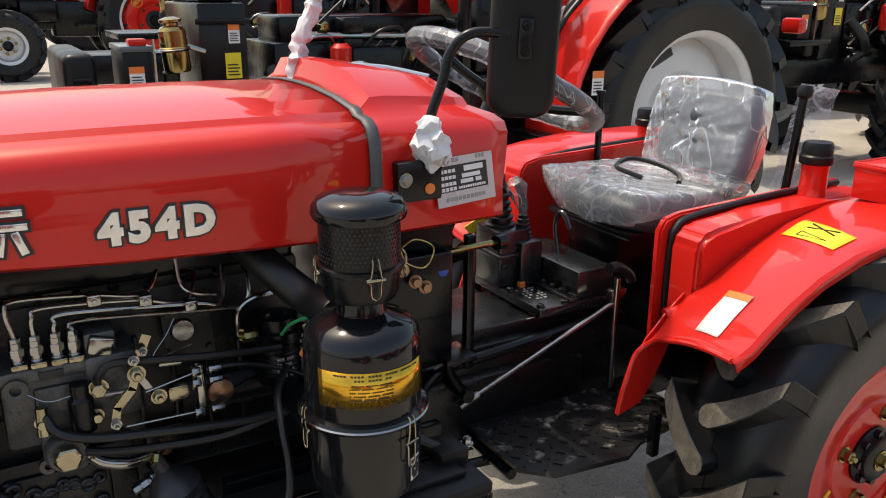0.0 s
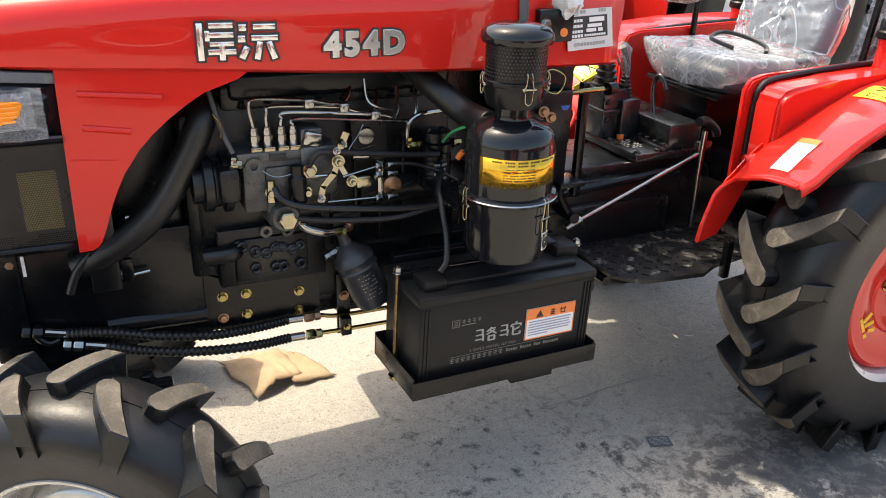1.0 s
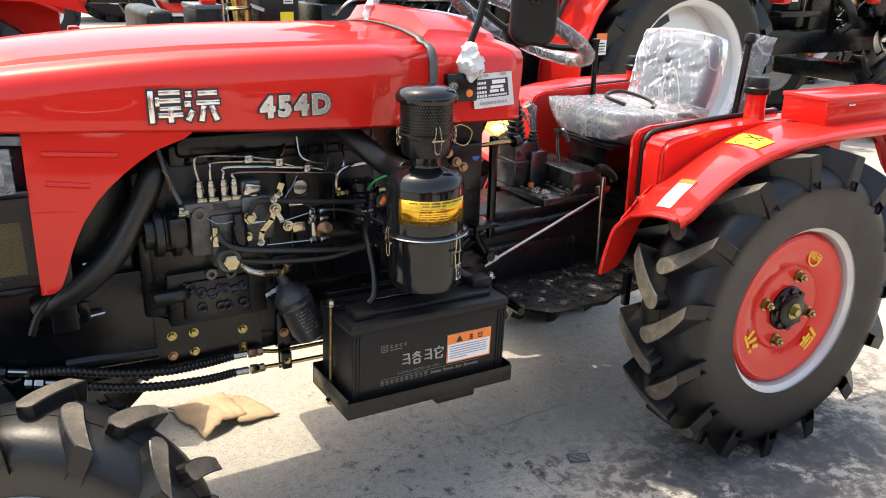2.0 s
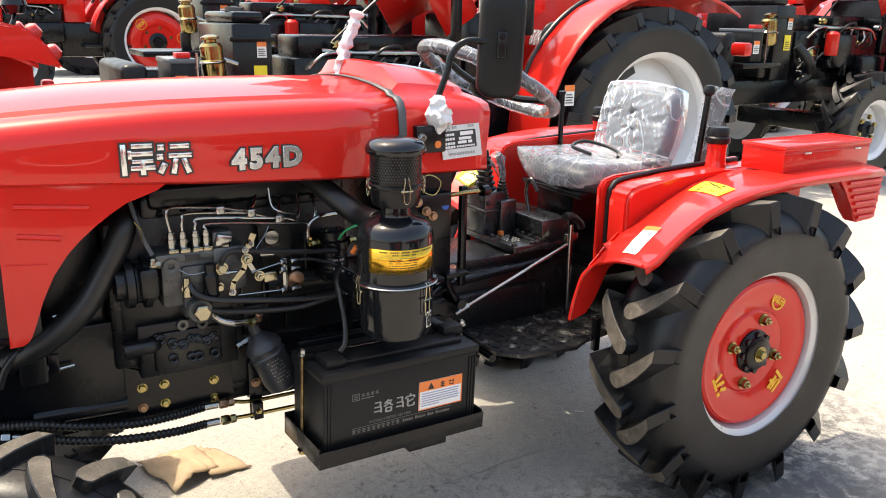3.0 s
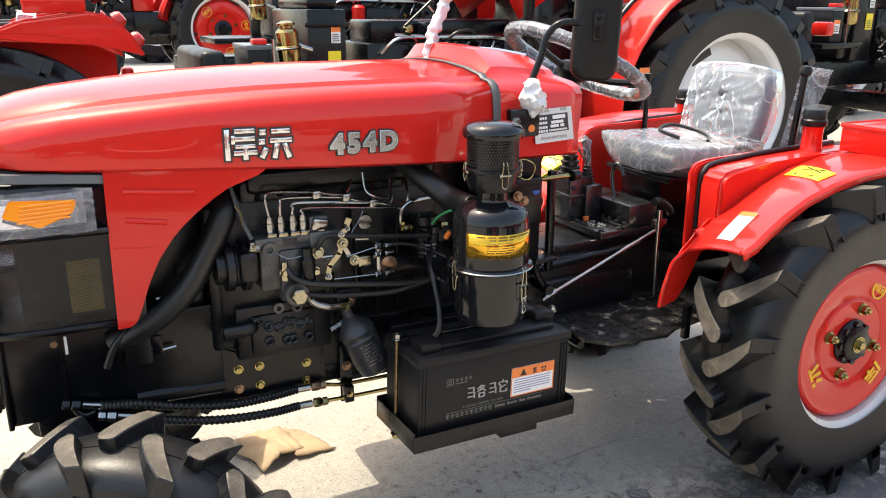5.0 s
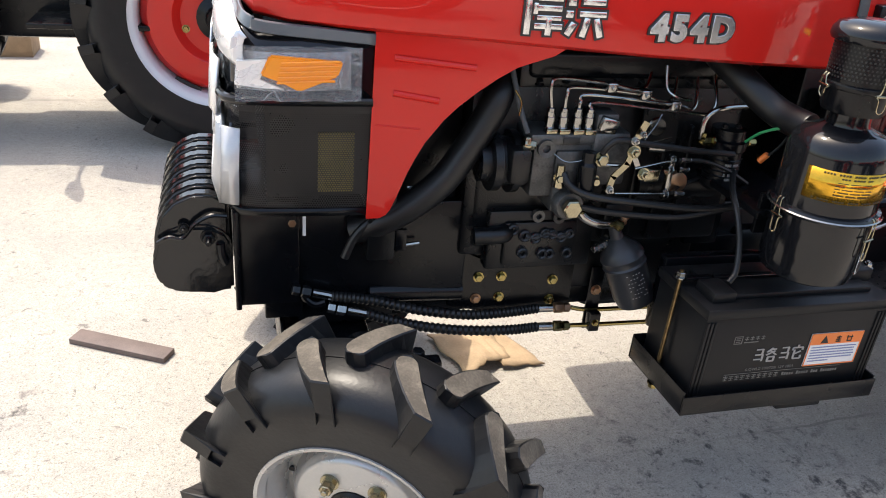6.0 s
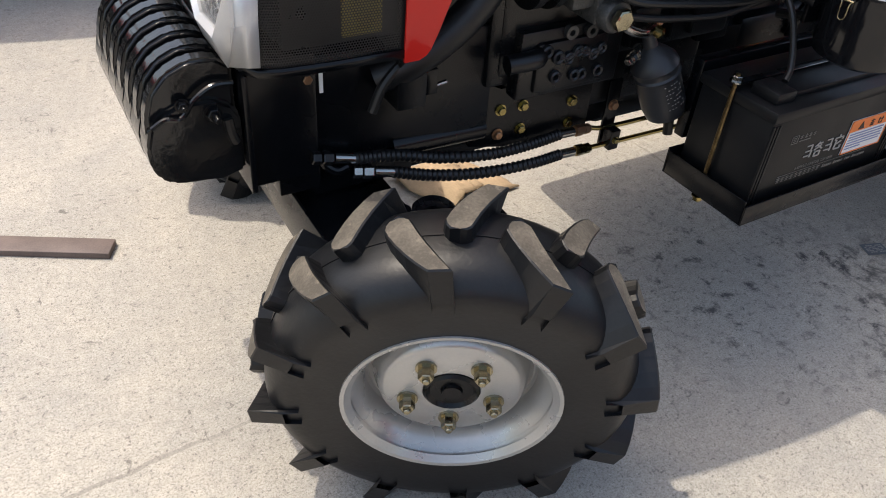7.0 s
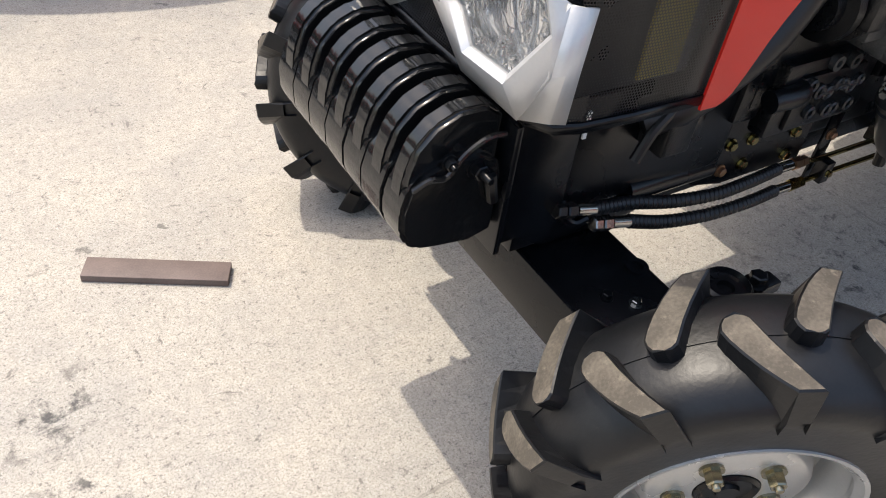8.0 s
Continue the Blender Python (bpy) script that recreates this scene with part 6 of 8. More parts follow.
part("cable", tb([(1.165, 2.118, 0.825), (1.22, 2.116, 0.822), (1.28, 2.12, 0.800), (1.33, 2.12, 0.772)], 0.0040, 8), HOSE, tractor)
part("cable", tb([(1.165, 2.118, 0.757), (1.20, 2.15, 0.757), (1.26, 2.18, 0.762)], 0.0036, 8), HOSE, tractor)
part("round_cover", lathe(bmesh.new(), [(0, 0.006), (0.016, 0.006), (0.021, 0.003), (0.021, -0.01)], (1.192, 2.150, 0.766), (0, -1, 0), 24), COPPER, tractor, "rusty round cover plate")
br = part("hole_bracket", xz([(1.118, 0.902), (1.195, 0.896), (1.200, 0.815), (1.170, 0.812), (1.122, 0.84)], 2.195, 0.006), CAST, tractor, "black bracket plate")
part("round_plug", lathe(bmesh.new(), [(0, 0.004), (0.017, 0.004), (0.020, 0.0)], (1.150, 2.193, 0.866), (0, -1, 0), 24), STEEL, br)
for a, b in ((1.128, 0.895), (1.188, 0.888), (1.190, 0.828)):
    part("bolt", hexbolt(bmesh.new(), (a, 2.195, b), (0, -1, 0), 0.006, 0.006), CAST, br)

# fuel filter at the rear of the engine
ff = part("fuel_filter", lathe(bmesh.new(), [(0, 0.745), (0.030, 0.745), (0.036, 0.752), (0.036, 0.826), (0.040, 0.830), (0.040, 0.846), (0.034, 0.850), (0.034, 0.870), (0, 0.872)], (1.300, 2.175, 0), seg=32), BLACK, tractor, "black fuel filter can")
for k in range(5):
    part("can_groove", lathe(bmesh.new(), [(0.0362, 0.0), (0.0378, 0.002), (0.0362, 0.004)], (1.300, 2.175, 0.765 + k * 0.011), (0, 0, 1), 32), BLACK, ff)
for a in (-0.018, 0.012):
    part("bolt", hexbolt(bmesh.new(), (1.300 + a, 2.165, 0.872), (0, 0, 1), 0.006, 0.008), CAST, ff)
part("union", hexbolt(hexbolt(bmesh.new(), (1.262, 2.165, 0.845), (-1, 0, 0), 0.009, 0.026), (1.236, 2.165, 0.845), (0, -0.2, 1), 0.007, 0.02), BRASS, ff)
part("union", hexbolt(bmesh.new(), (1.338, 2.165, 0.842), (1, 0, 0), 0.008, 0.02), BRASS, ff)
bm = bmesh.new()
for j in range(4):
    for i in range(7):
        if (i + j * 3) % 4:
            a = -0.35 + i * 0.12
            box(bm, -0.0018, 0.0018, -0.0006, 0.0006, -0.003, 0.003, 0, Matrix.Translation((1.30 + 0.0366 * math.sin(a), 2.175 - 0.0366 * math.cos(a), 0.772 + j * 0.010)) @ Matrix.Rotation(a, 4, "Z"))
part("can_print", bm, GREY_INK, ff)

# oil filter, slanted
OA = Vector((1.088, 2.165, 0.652))
OD = Vector((0.062, -0.025, -0.150)).normalized()
of = part("oil_filter", lathe(bmesh.new(), [(0, -0.016), (0.011, -0.016), (0.014, 0.010), (0.034, 0.030), (0.042, 0.040), (0.046, 0.052), (0.043, 0.058), (0.043, 0.066), (0.046, 0.070), (0.043, 0.076), (0.043, 0.140), (0.038, 0.162), (0.024, 0.170), (0, 0.170)], OA, OD, 36), CAN, tractor, "black slanted oil filter can")
u, v, d = frame_of(OD)
bm = bmesh.new()
for j in range(7):
    for i in range(6):
        if (i * 3 + j * 5) % 4:
            a = math.atan2(-v.y, -u.y) + (i - 2.6) * 0.15
            n = u * math.cos(a) + v * math.sin(a)
            c = OA + OD * (0.082 + j * 0.0085) + n * 0.0437
            m = Matrix((*[(*r,) for r in Matrix((n.cross(OD), n, OD)).transposed()],)).to_4x4()
            box(bm, -0.0017, 0.0017, -0.0004, 0.0004, -0.0007, 0.0007, 0, Matrix.Translation(c) @ m)
part("can_print", bm, GREY_INK, of, "pale fine print")
part("filter_head", bx(1.075, 1.140, 2.20, 2.25, 0.62, 0.70, 0.008), CAST, of)
part("hose_union", hexbolt(bmesh.new(), (1.098, 2.175, 0.676), (0.3, -0.5, 0.8), 0.011, 0.018), COPPER, of)
part("oil_union", hexbolt(hexbolt(hexbolt(bmesh.new(), (1.086, 2.178, 0.628), (-1, -0.3, -0.25), 0.012, 0.016), (1.070, 2.172, 0.624), (-1, -0.3, -0.25), 0.009, 0.016), (1.056, 2.168, 0.620), (-1, -0.3, -0.25), 0.008, 0.014), STEEL, of, "stack of zinc pipe nuts")
part("braided_hose", tb([(0.982, 2.140, 0.722), (1.000, 2.135, 0.702), (1.035, 2.135, 0.688), (1.068, 2.150, 0.682), (1.096, 2.170, 0.680)], 0.0095, 12), STEEL, tractor, "clear braided hose")
for a, b in ((0.985, 0.720), (1.072, 0.684)):
    part("hose_clip", hexbolt(bmesh.new(), (a, 2.137, b), (0.9, 0, -0.3), 0.012, 0.010, washer=False), BRASS, tractor)
part("drain_hose", tb([(1.228, 2.205, 0.50), (1.231, 2.20, 0.45), (1.234, 2.195, 0.405)], 0.011, 10), HOSE, tractor, "black drain hose")

# black hoses along the engine
for pts, r in (([(0.935, 2.125, 0.800), (0.948, 2.112, 0.778), (0.985, 2.105, 0.762), (1.06, 2.10, 0.750), (1.20, 2.10, 0.731), (1.285, 2.10, 0.732), (1.345, 2.085, 0.752)], 0.0072),
               ([(0.980, 2.120, 0.733), (1.02, 2.112, 0.726), (1.085, 2.105, 0.719), (1.18, 2.10, 0.713), (1.262, 2.10, 0.724), (1.315, 2.095, 0.737)], 0.0068),
               ([(1.008, 2.125, 0.838), (1.016, 2.118, 0.856), (1.035, 2.115, 0.866), (1.10, 2.115, 0.857), (1.20, 2.12, 0.842), (1.29, 2.13, 0.830)], 0.0062),
               ([(1.318, 2.095, 0.735), (1.34, 2.06, 0.752), (1.365, 2.04, 0.775), (1.372, 2.03, 0.82)], 0.006)):
    part("hose", tb(pts, r, 10), HOSE, tractor, "black rubber fuel hose")
part("hose_tee", hexbolt(hexbolt(hexbolt(bmesh.new(), (1.295, 2.095, 0.733), (1, -0.1, 0.3), 0.008, 0.022), (1.318, 2.092, 0.742), (1, -0.1, 0.4), 0.009, 0.018), (1.33, 2.09, 0.748), (0.3, -0.1, 1), 0.006, 0.022), STEEL, tractor, "zinc hose tee")
part("green_wire", tb([(1.355, 2.01, 0.90), (1.315, 2.03, 0.915), (1.288, 2.06, 0.898), (1.280, 2.09, 0.870)], 0.0028, 6), GREEN, tractor, "green electric wire")
part("red_sleeve", tb([(1.306, 2.07, 0.838), (1.312, 2.06, 0.855)], 0.006, 8, smooth=False), ORANGE, tractor)
part("wire", tb([(1.312, 2.06, 0.850), (1.33, 2.05, 0.88), (1.345, 2.05, 0.92)], 0.0025, 6), HOSE, tractor)

# big coolant hose
part("coolant_hose", tb([(0.832, 2.235, 0.952), (0.820, 2.20, 0.926), (0.798, 2.195, 0.878), (0.765, 2.195, 0.820), (0.727, 2.195, 0.764), (0.677, 2.20, 0.717), (0.612, 2.21, 0.674), (0.565, 2.23, 0.650)], 0.0285, 20), HOSE, tractor, "thick black rubber coolant hose")
part("hose_clip", tb([(0.838, 2.165, 0.945), (0.850, 2.160, 0.925), (0.848, 2.158, 0.900)], 0.0018, 6), BRASS, tractor)
part("small_hose", tb([(0.612, 2.205, 0.690), (0.588, 2.20, 0.678), (0.562, 2.20, 0.648), (0.544, 2.20, 0.606)], 0.0085, 10), HOSE, tractor, "short black drain hose")
part("duct_tab", bx(0.642, 0.664, 2.20, 2.21, 0.615, 0.66, 0.001), BLACK, tractor)
part("white_tab", bx(0.600, 0.650, 2.235, 2.250, 0.610, 0.622, 0.002), WHITE, tractor, "scrap of white film on the frame")
part("paint_drip", bx(0.468, 0.474, 2.232, 2.235, 0.640, 0.682, 0), WHITE, tractor)
for a, b in ((0.662, 0.742), (0.62, 0.615)):
    part("steel_rod", rod(bmesh.new(), (a, 2.215, b), (a + 0.075, 2.225, b + 0.004), 0.004, seg=8), STEEL, tractor)
part("carrier_bolt", hexbolt(bmesh.new(), (0.448, 2.235, 0.668), (0, -1, 0), 0.008, 0.008), COPPER, tractor)

# side cover of the block with a chain of cast rings
cov = part("side_cover", bx(0.862, 1.018, 2.196, 2.212, 0.572, 0.668, 0.006), CAST, engine, "black cast side cover with ring bosses")
ringbm = [(0.904, 0.640, 0.013), (0.927, 0.634, 0.012), (0.947, 0.645, 0.011), (0.962, 0.642, 0.011), (0.982, 0.634, 0.012), (1.000, 0.642, 0.011), (0.903, 0.602, 0.012), (0.946, 0.598, 0.012), (0.962, 0.598, 0.012), (1.000, 0.598, 0.012), (0.878, 0.655, 0.012)]
for a, b, r in ringbm:
    part("ring_boss", lathe(bmesh.new(), [(r * 0.45, -0.002), (r * 0.45, 0.006), (r * 0.75, 0.008), (r, 0.006), (r, -0.004)], (a, 2.195, b), (0, -1, 0), 18), GREY_CAST, cov)
for p, q in zip(ringbm[:5], ringbm[1:6]):
    part("web", rod(bmesh.new(), (p[0], 2.194, p[1]), (q[0], 2.194, q[1]), 0.007, seg=8), GREY_CAST, cov)
for a, b in ((0.930, 0.680), (0.975, 0.676)):
    part("ring_boss", lathe(bmesh.new(), [(0.006, -0.002), (0.006, 0.008), (0.013, 0.008), (0.013, -0.004)], (a, 2.203, b), (0, -1, 0), 18), CASTALU, engine)
part("oil_pan", bx(0.84, 1.34, 2.26, 2.56, 0.47, 0.60, 0.015), CAST, engine, "black oil pan")
part("starter", rod(bmesh.new(), (1.14, 2.235, 0.735), (1.32, 2.235, 0.735), 0.040, seg=24), CAST, engine, "black starter motor")
part("side_pipe", tb([(0.80, 2.20, 0.64), (0.86, 2.195, 0.645), (0.86, 2.23, 0.65)], 0.018, 12), CAST, engine)

# bolts of the rail plate and the pipe bracket
for a, b, mt in ((0.838, 0.528, BRASS), (0.889, 0.527, BRASS), (1.008, 0.512, BRASS), (0.836, 0.476, COPPER), (0.888, 0.477, BRASS), (1.006, 0.464, BRASS)):
    bolt(tractor, (a, 2.257, b - 0.012), (0, -1, 0), 0.0088, 0.010, mt)
strip = part("pipe_bracket", bx(1.093, 1.125, 2.246, 2.252, 0.375, 0.530, 0.001), BLACK, tractor, "black strip bracket")
part("bolt", hexbolt(bmesh.new(), (1.110, 2.246, 0.474), (0, -1, 0), 0.009, 0.010), COPPER, strip)
part("bolt", hexbolt(bmesh.new(), (1.106, 2.215, 0.408), (0, -1, 0), 0.006, 0.008), BRASS, strip)
part("clamp_plate", bx(1.094, 1.118, 2.214, 2.240, 0.385, 0.430, 0.002), BLACK, strip)

# two guarded hydraulic hoses with their unions and steel pipes
for k, (y, pts, pipe) in enumerate(((2.238, [(0.522, 0.508), (0.60, 0.494), (0.70, 0.463), (0.81, 0.441), (0.90, 0.438), (0.975, 0.442)], [(1.04, 0.438), (1.108, 0.428), (1.30, 0.425)]),
                                   (2.226, [(0.590, 0.470), (0.68, 0.437), (0.79, 0.412), (0.90, 0.401), (0.975, 0.402)], [(1.05, 0.399), (1.108, 0.396), (1.30, 0.392)]))):
    P3 = [(a, y - 0.012 * math.sin(3 * a), b) for a, b in pts]
    n = 18
    part("hydraulic_hose", tube(bmesh.new(), P3, 0.0092, 12, n, ribs=0.0026), HOSE, tractor, "spring-guarded black hydraulic hose")
    a, b = P3[-1][0], P3[-1][2]
    ye = P3[-1][1]
    part("ferrule", rod(bmesh.new(), (a - 0.004, ye, b), (a + 0.032, ye, b - 0.001), 0.0095, seg=14), STEEL, tractor, "steel hose ferrule")
    bm = hexbolt(bmesh.new(), (a + 0.032, ye, b - 0.001), (1, 0, -0.03), 0.0118, 0.026, washer=False)
    hexbolt(bm, (a + 0.056, ye, b - 0.002), (1, 0, -0.03), 0.0105, 0.018, washer=False)
    part("pipe_union", bm, COPPER if k == 0 else BRASS, tractor, "brass pipe union")
    part("steel_pipe", tb([(a + 0.07, ye, b - 0.002)] + [(c, y, d) for c, d in pipe[1:]], 0.0052, 10), BRASS, tractor, "thin zinc hydraulic pipe")
    a, b, ys = P3[0][0], P3[0][2], P3[0][1]
    part("ferrule", rod(bmesh.new(), (a + 0.006, ys, b - 0.002), (a - 0.036, ys, b + 0.010), 0.0095, seg=14), STEEL, tractor)
    bm = hexbolt(bmesh.new(), (a - 0.036, ys, b + 0.010), (-1, 0, 0.25), 0.0125, 0.022, washer=False)
    hexbolt(bm, (a - 0.058, ys, b + 0.016), (-1, 0, 0.25), 0.0115, 0.018, washer=False)
    part("pipe_union", bm, STEEL if k else CAST, tractor, "pipe union")
part("pipe_elbow", tb([(0.512, 2.225, 0.495), (0.490, 2.228, 0.490), (0.470, 2.235, 0.508), (0.478, 2.25, 0.530)], 0.0075, 10), BLACK, tractor)
bm = bx(0.395, 0.47, 2.245, 2.30, 0.452, 0.505, 0.004)
part("axle_support", bm, BLACK, tractor)
part("steering_cylinder", rod(bmesh.new(), (0.60, 2.25, 0.50), (0.80, 2.262, 0.485), 0.022, seg=18), BLACK, tractor, "black steering cylinder")

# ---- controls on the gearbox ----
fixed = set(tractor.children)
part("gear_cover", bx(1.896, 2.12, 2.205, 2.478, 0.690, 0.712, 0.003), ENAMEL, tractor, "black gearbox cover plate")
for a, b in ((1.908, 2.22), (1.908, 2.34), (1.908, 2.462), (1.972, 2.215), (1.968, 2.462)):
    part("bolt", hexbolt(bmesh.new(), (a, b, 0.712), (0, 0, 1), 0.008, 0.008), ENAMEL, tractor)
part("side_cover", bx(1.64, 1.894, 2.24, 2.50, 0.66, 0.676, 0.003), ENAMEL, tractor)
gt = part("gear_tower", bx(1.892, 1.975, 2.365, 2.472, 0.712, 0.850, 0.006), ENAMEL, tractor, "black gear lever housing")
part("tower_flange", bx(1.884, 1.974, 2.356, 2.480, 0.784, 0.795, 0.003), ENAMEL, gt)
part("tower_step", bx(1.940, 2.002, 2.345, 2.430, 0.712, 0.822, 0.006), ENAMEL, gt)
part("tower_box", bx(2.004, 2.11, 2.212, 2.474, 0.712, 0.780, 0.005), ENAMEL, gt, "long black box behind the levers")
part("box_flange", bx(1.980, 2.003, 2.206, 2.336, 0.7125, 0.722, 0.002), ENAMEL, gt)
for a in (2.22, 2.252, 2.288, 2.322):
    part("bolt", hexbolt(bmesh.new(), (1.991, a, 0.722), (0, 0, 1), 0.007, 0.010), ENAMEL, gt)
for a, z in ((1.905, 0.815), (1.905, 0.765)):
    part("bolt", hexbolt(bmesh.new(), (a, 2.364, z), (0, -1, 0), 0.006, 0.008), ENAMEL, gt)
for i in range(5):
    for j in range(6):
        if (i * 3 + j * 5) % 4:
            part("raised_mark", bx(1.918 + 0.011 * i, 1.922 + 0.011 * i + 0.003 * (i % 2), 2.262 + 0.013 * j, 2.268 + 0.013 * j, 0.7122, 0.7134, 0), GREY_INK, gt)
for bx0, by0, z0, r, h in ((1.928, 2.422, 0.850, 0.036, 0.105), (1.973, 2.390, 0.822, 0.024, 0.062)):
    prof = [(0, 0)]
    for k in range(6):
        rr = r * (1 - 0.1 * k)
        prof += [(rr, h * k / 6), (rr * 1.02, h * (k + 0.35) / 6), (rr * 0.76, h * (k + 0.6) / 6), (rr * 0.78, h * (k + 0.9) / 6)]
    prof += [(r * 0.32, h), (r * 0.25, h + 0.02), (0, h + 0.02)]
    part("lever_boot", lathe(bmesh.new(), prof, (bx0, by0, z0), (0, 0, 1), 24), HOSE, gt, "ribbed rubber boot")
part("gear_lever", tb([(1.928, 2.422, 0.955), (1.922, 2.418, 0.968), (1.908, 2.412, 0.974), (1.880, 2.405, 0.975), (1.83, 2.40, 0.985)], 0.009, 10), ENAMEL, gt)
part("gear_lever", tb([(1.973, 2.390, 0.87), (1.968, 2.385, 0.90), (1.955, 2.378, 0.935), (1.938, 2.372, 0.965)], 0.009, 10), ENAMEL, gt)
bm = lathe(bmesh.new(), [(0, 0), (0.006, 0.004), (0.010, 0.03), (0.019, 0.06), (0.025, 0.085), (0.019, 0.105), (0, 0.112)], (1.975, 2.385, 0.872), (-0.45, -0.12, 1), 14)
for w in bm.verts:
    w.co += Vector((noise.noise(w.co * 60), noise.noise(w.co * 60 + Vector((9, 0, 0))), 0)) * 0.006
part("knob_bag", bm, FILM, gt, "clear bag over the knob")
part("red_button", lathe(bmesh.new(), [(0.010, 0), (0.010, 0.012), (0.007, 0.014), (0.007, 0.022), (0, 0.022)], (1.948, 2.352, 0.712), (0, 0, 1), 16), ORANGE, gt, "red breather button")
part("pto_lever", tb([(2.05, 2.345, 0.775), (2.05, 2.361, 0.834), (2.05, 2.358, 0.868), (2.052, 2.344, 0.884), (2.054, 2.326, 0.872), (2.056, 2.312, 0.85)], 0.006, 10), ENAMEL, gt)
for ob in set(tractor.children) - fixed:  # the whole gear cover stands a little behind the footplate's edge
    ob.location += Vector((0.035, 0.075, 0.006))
part("shift_lever", tb([(2.40, 2.662, 0.76), (2.385, 2.650, 0.943), (2.362, 2.625, 1.135)], 0.0095, 10), BLACK, tractor, "straight black lever")
part("lever_tip", lathe(bmesh.new(), [(0, 0), (0.012, 0), (0.013, 0.01), (0, 0.012)], (2.362, 2.625, 1.132), (0, 0, 1), 14), BLACK, tractor)
hb = part("hand_brake", tb([(2.112, 2.235, 0.505), (2.105, 2.230, 0.66), (2.098, 2.222, 0.785)], 0.008, 12), STEEL, tractor, "bright lever with black grip")
part("grip", tb([(2.066, 2.214, 0.812), (2.095, 2.222, 0.810), (2.135, 2.230, 0.786), (2.148, 2.232, 0.766)], 0.012, 12), PLASTIC, hb, "black plastic grip")
part("link_rod", rod(bmesh.new(), (1.715, 2.238, 0.566), (2.105, 2.232, 0.722), 0.0055, seg=10), STEEL, tractor, "long steel linkage rod")
part("clevis", rod(bmesh.new(), (1.700, 2.238, 0.560), (1.745, 2.238, 0.578), 0.0105, seg=12), STEEL, tractor)
part("clevis", bx(2.090, 2.135, 2.228, 2.248, 0.722, 0.752, 0.004), STEEL, tractor)
part("tag", bx(1.918, 1.943, 2.312, 2.315, 0.645, 0.688, 0.001), WHITE, tractor, "white paper tag")
part("pedal_shaft", rod(bmesh.new(), (1.70, 2.20, 0.60), (1.70, 2.32, 0.60), 0.014, seg=12), BLACK, tractor)
bm = tb([(1.70, 2.22, 0.60), (1.665, 2.22, 0.66), (1.66, 2.21, 0.70)], 0.010, 8)
box(bm, 1.63, 1.70, 2.17, 2.25, 0.695, 0.707, 0.003)
part("clutch_pedal", bm, BLACK, tractor, "black clutch pedal")
part("frame_tube", tb([(1.60, 2.26, 0.640), (1.75, 2.262, 0.648), (1.905, 2.262, 0.660), (2.06, 2.262, 0.672)], 0.012, 10), BLACK, tractor)
part("curved_arm", tb([(1.60, 2.25, 0.54), (1.605, 2.24, 0.60), (1.64, 2.24, 0.645), (1.70, 2.25, 0.655)], 0.011, 10), BLACK, tractor)
part("cowl_post", bx(1.716, 1.736, 2.24, 2.26, 0.64, 0.93, 0.003), BLACK, tractor, "black cowl post")
part("cross_pipe", rod(bmesh.new(), (1.59, 2.18, 0.925), (1.76, 2.20, 0.923), 0.0065, seg=12), BRASS, tractor, "yellow zinc shaft")
part("shaft_boss", rod(bmesh.new(), (1.752, 2.195, 0.923), (1.775, 2.20, 0.923), 0.015, seg=14), BLACK, tractor)
yp = part("yellow_plate", plate(bmesh.new(), [(1.918, 0.834), (1.936, 0.811), (2.018, 0.846), (2.007, 0.873)], lambda a, b, d: Vector((a, 2.585 + d, b)), 0.003), YELLOW, tractor, "yellow warning plate")
part("plate_arm", bx(1.955, 1.975, 2.589, 2.600, 0.64, 0.85, 0.002), BLACK, yp)
part("pictogram", lathe(bmesh.new(), [(0.006, 0), (0.006, 0.001), (0.010, 0.001), (0.010, 0)], (1.990, 2.584, 0.848), (0, -1, 0), 16, close=True), INK, yp)
part("cowl_wall", bx(1.46, 1.66, 2.20, 2.62, 0.70, 1.0, 0.006), BLACK, tractor, "black bulkhead under the cowl")
for a, y, b in ((1.535, 2.12, 0.905), (1.560, 2.13, 0.888), (1.510, 2.12, 0.930)):
    part("valve_cap", hexbolt(bmesh.new(), (a, y, b), (-0.2, -1, 0.1), 0.009, 0.016), COPPER, tractor, "copper valve cap")
part("valve_block", bx(1.48, 1.62, 2.135, 2.20, 0.82, 0.945, 0.006), BLACK, tractor)
part("blue_cap", rod(bmesh.new(), (1.600, 2.165, 0.905), (1.600, 2.135, 0.91), 0.011, seg=16), BLUE, tractor)
bm = tb([(1.448, 2.005, 1.01), (1.47, 1.995, 1.025), (1.505, 2.00, 1.005), (1.49, 2.0, 0.975), (1.46, 2.005, 0.985), (1.448, 2.005, 1.01)], 0.0013, 6, 4)
part("wire_loop", bm, BRASS, tractor)
bm = rod(bmesh.new(), (2.55, 2.165, 0.925), (2.575, 2.165, 1.165), 0.010, seg=12)
part("lift_lever", bm, BLACK, tractor, "black hydraulic lift lever")
part("lever_knob", lathe(bmesh.new(), [(0.006, -0.01), (0.017, 0.0), (0.019, 0.012), (0.014, 0.024), (0, 0.028)], (2.575, 2.165, 1.165), (0.1, 0, 1), 20), PLASTIC, tractor)
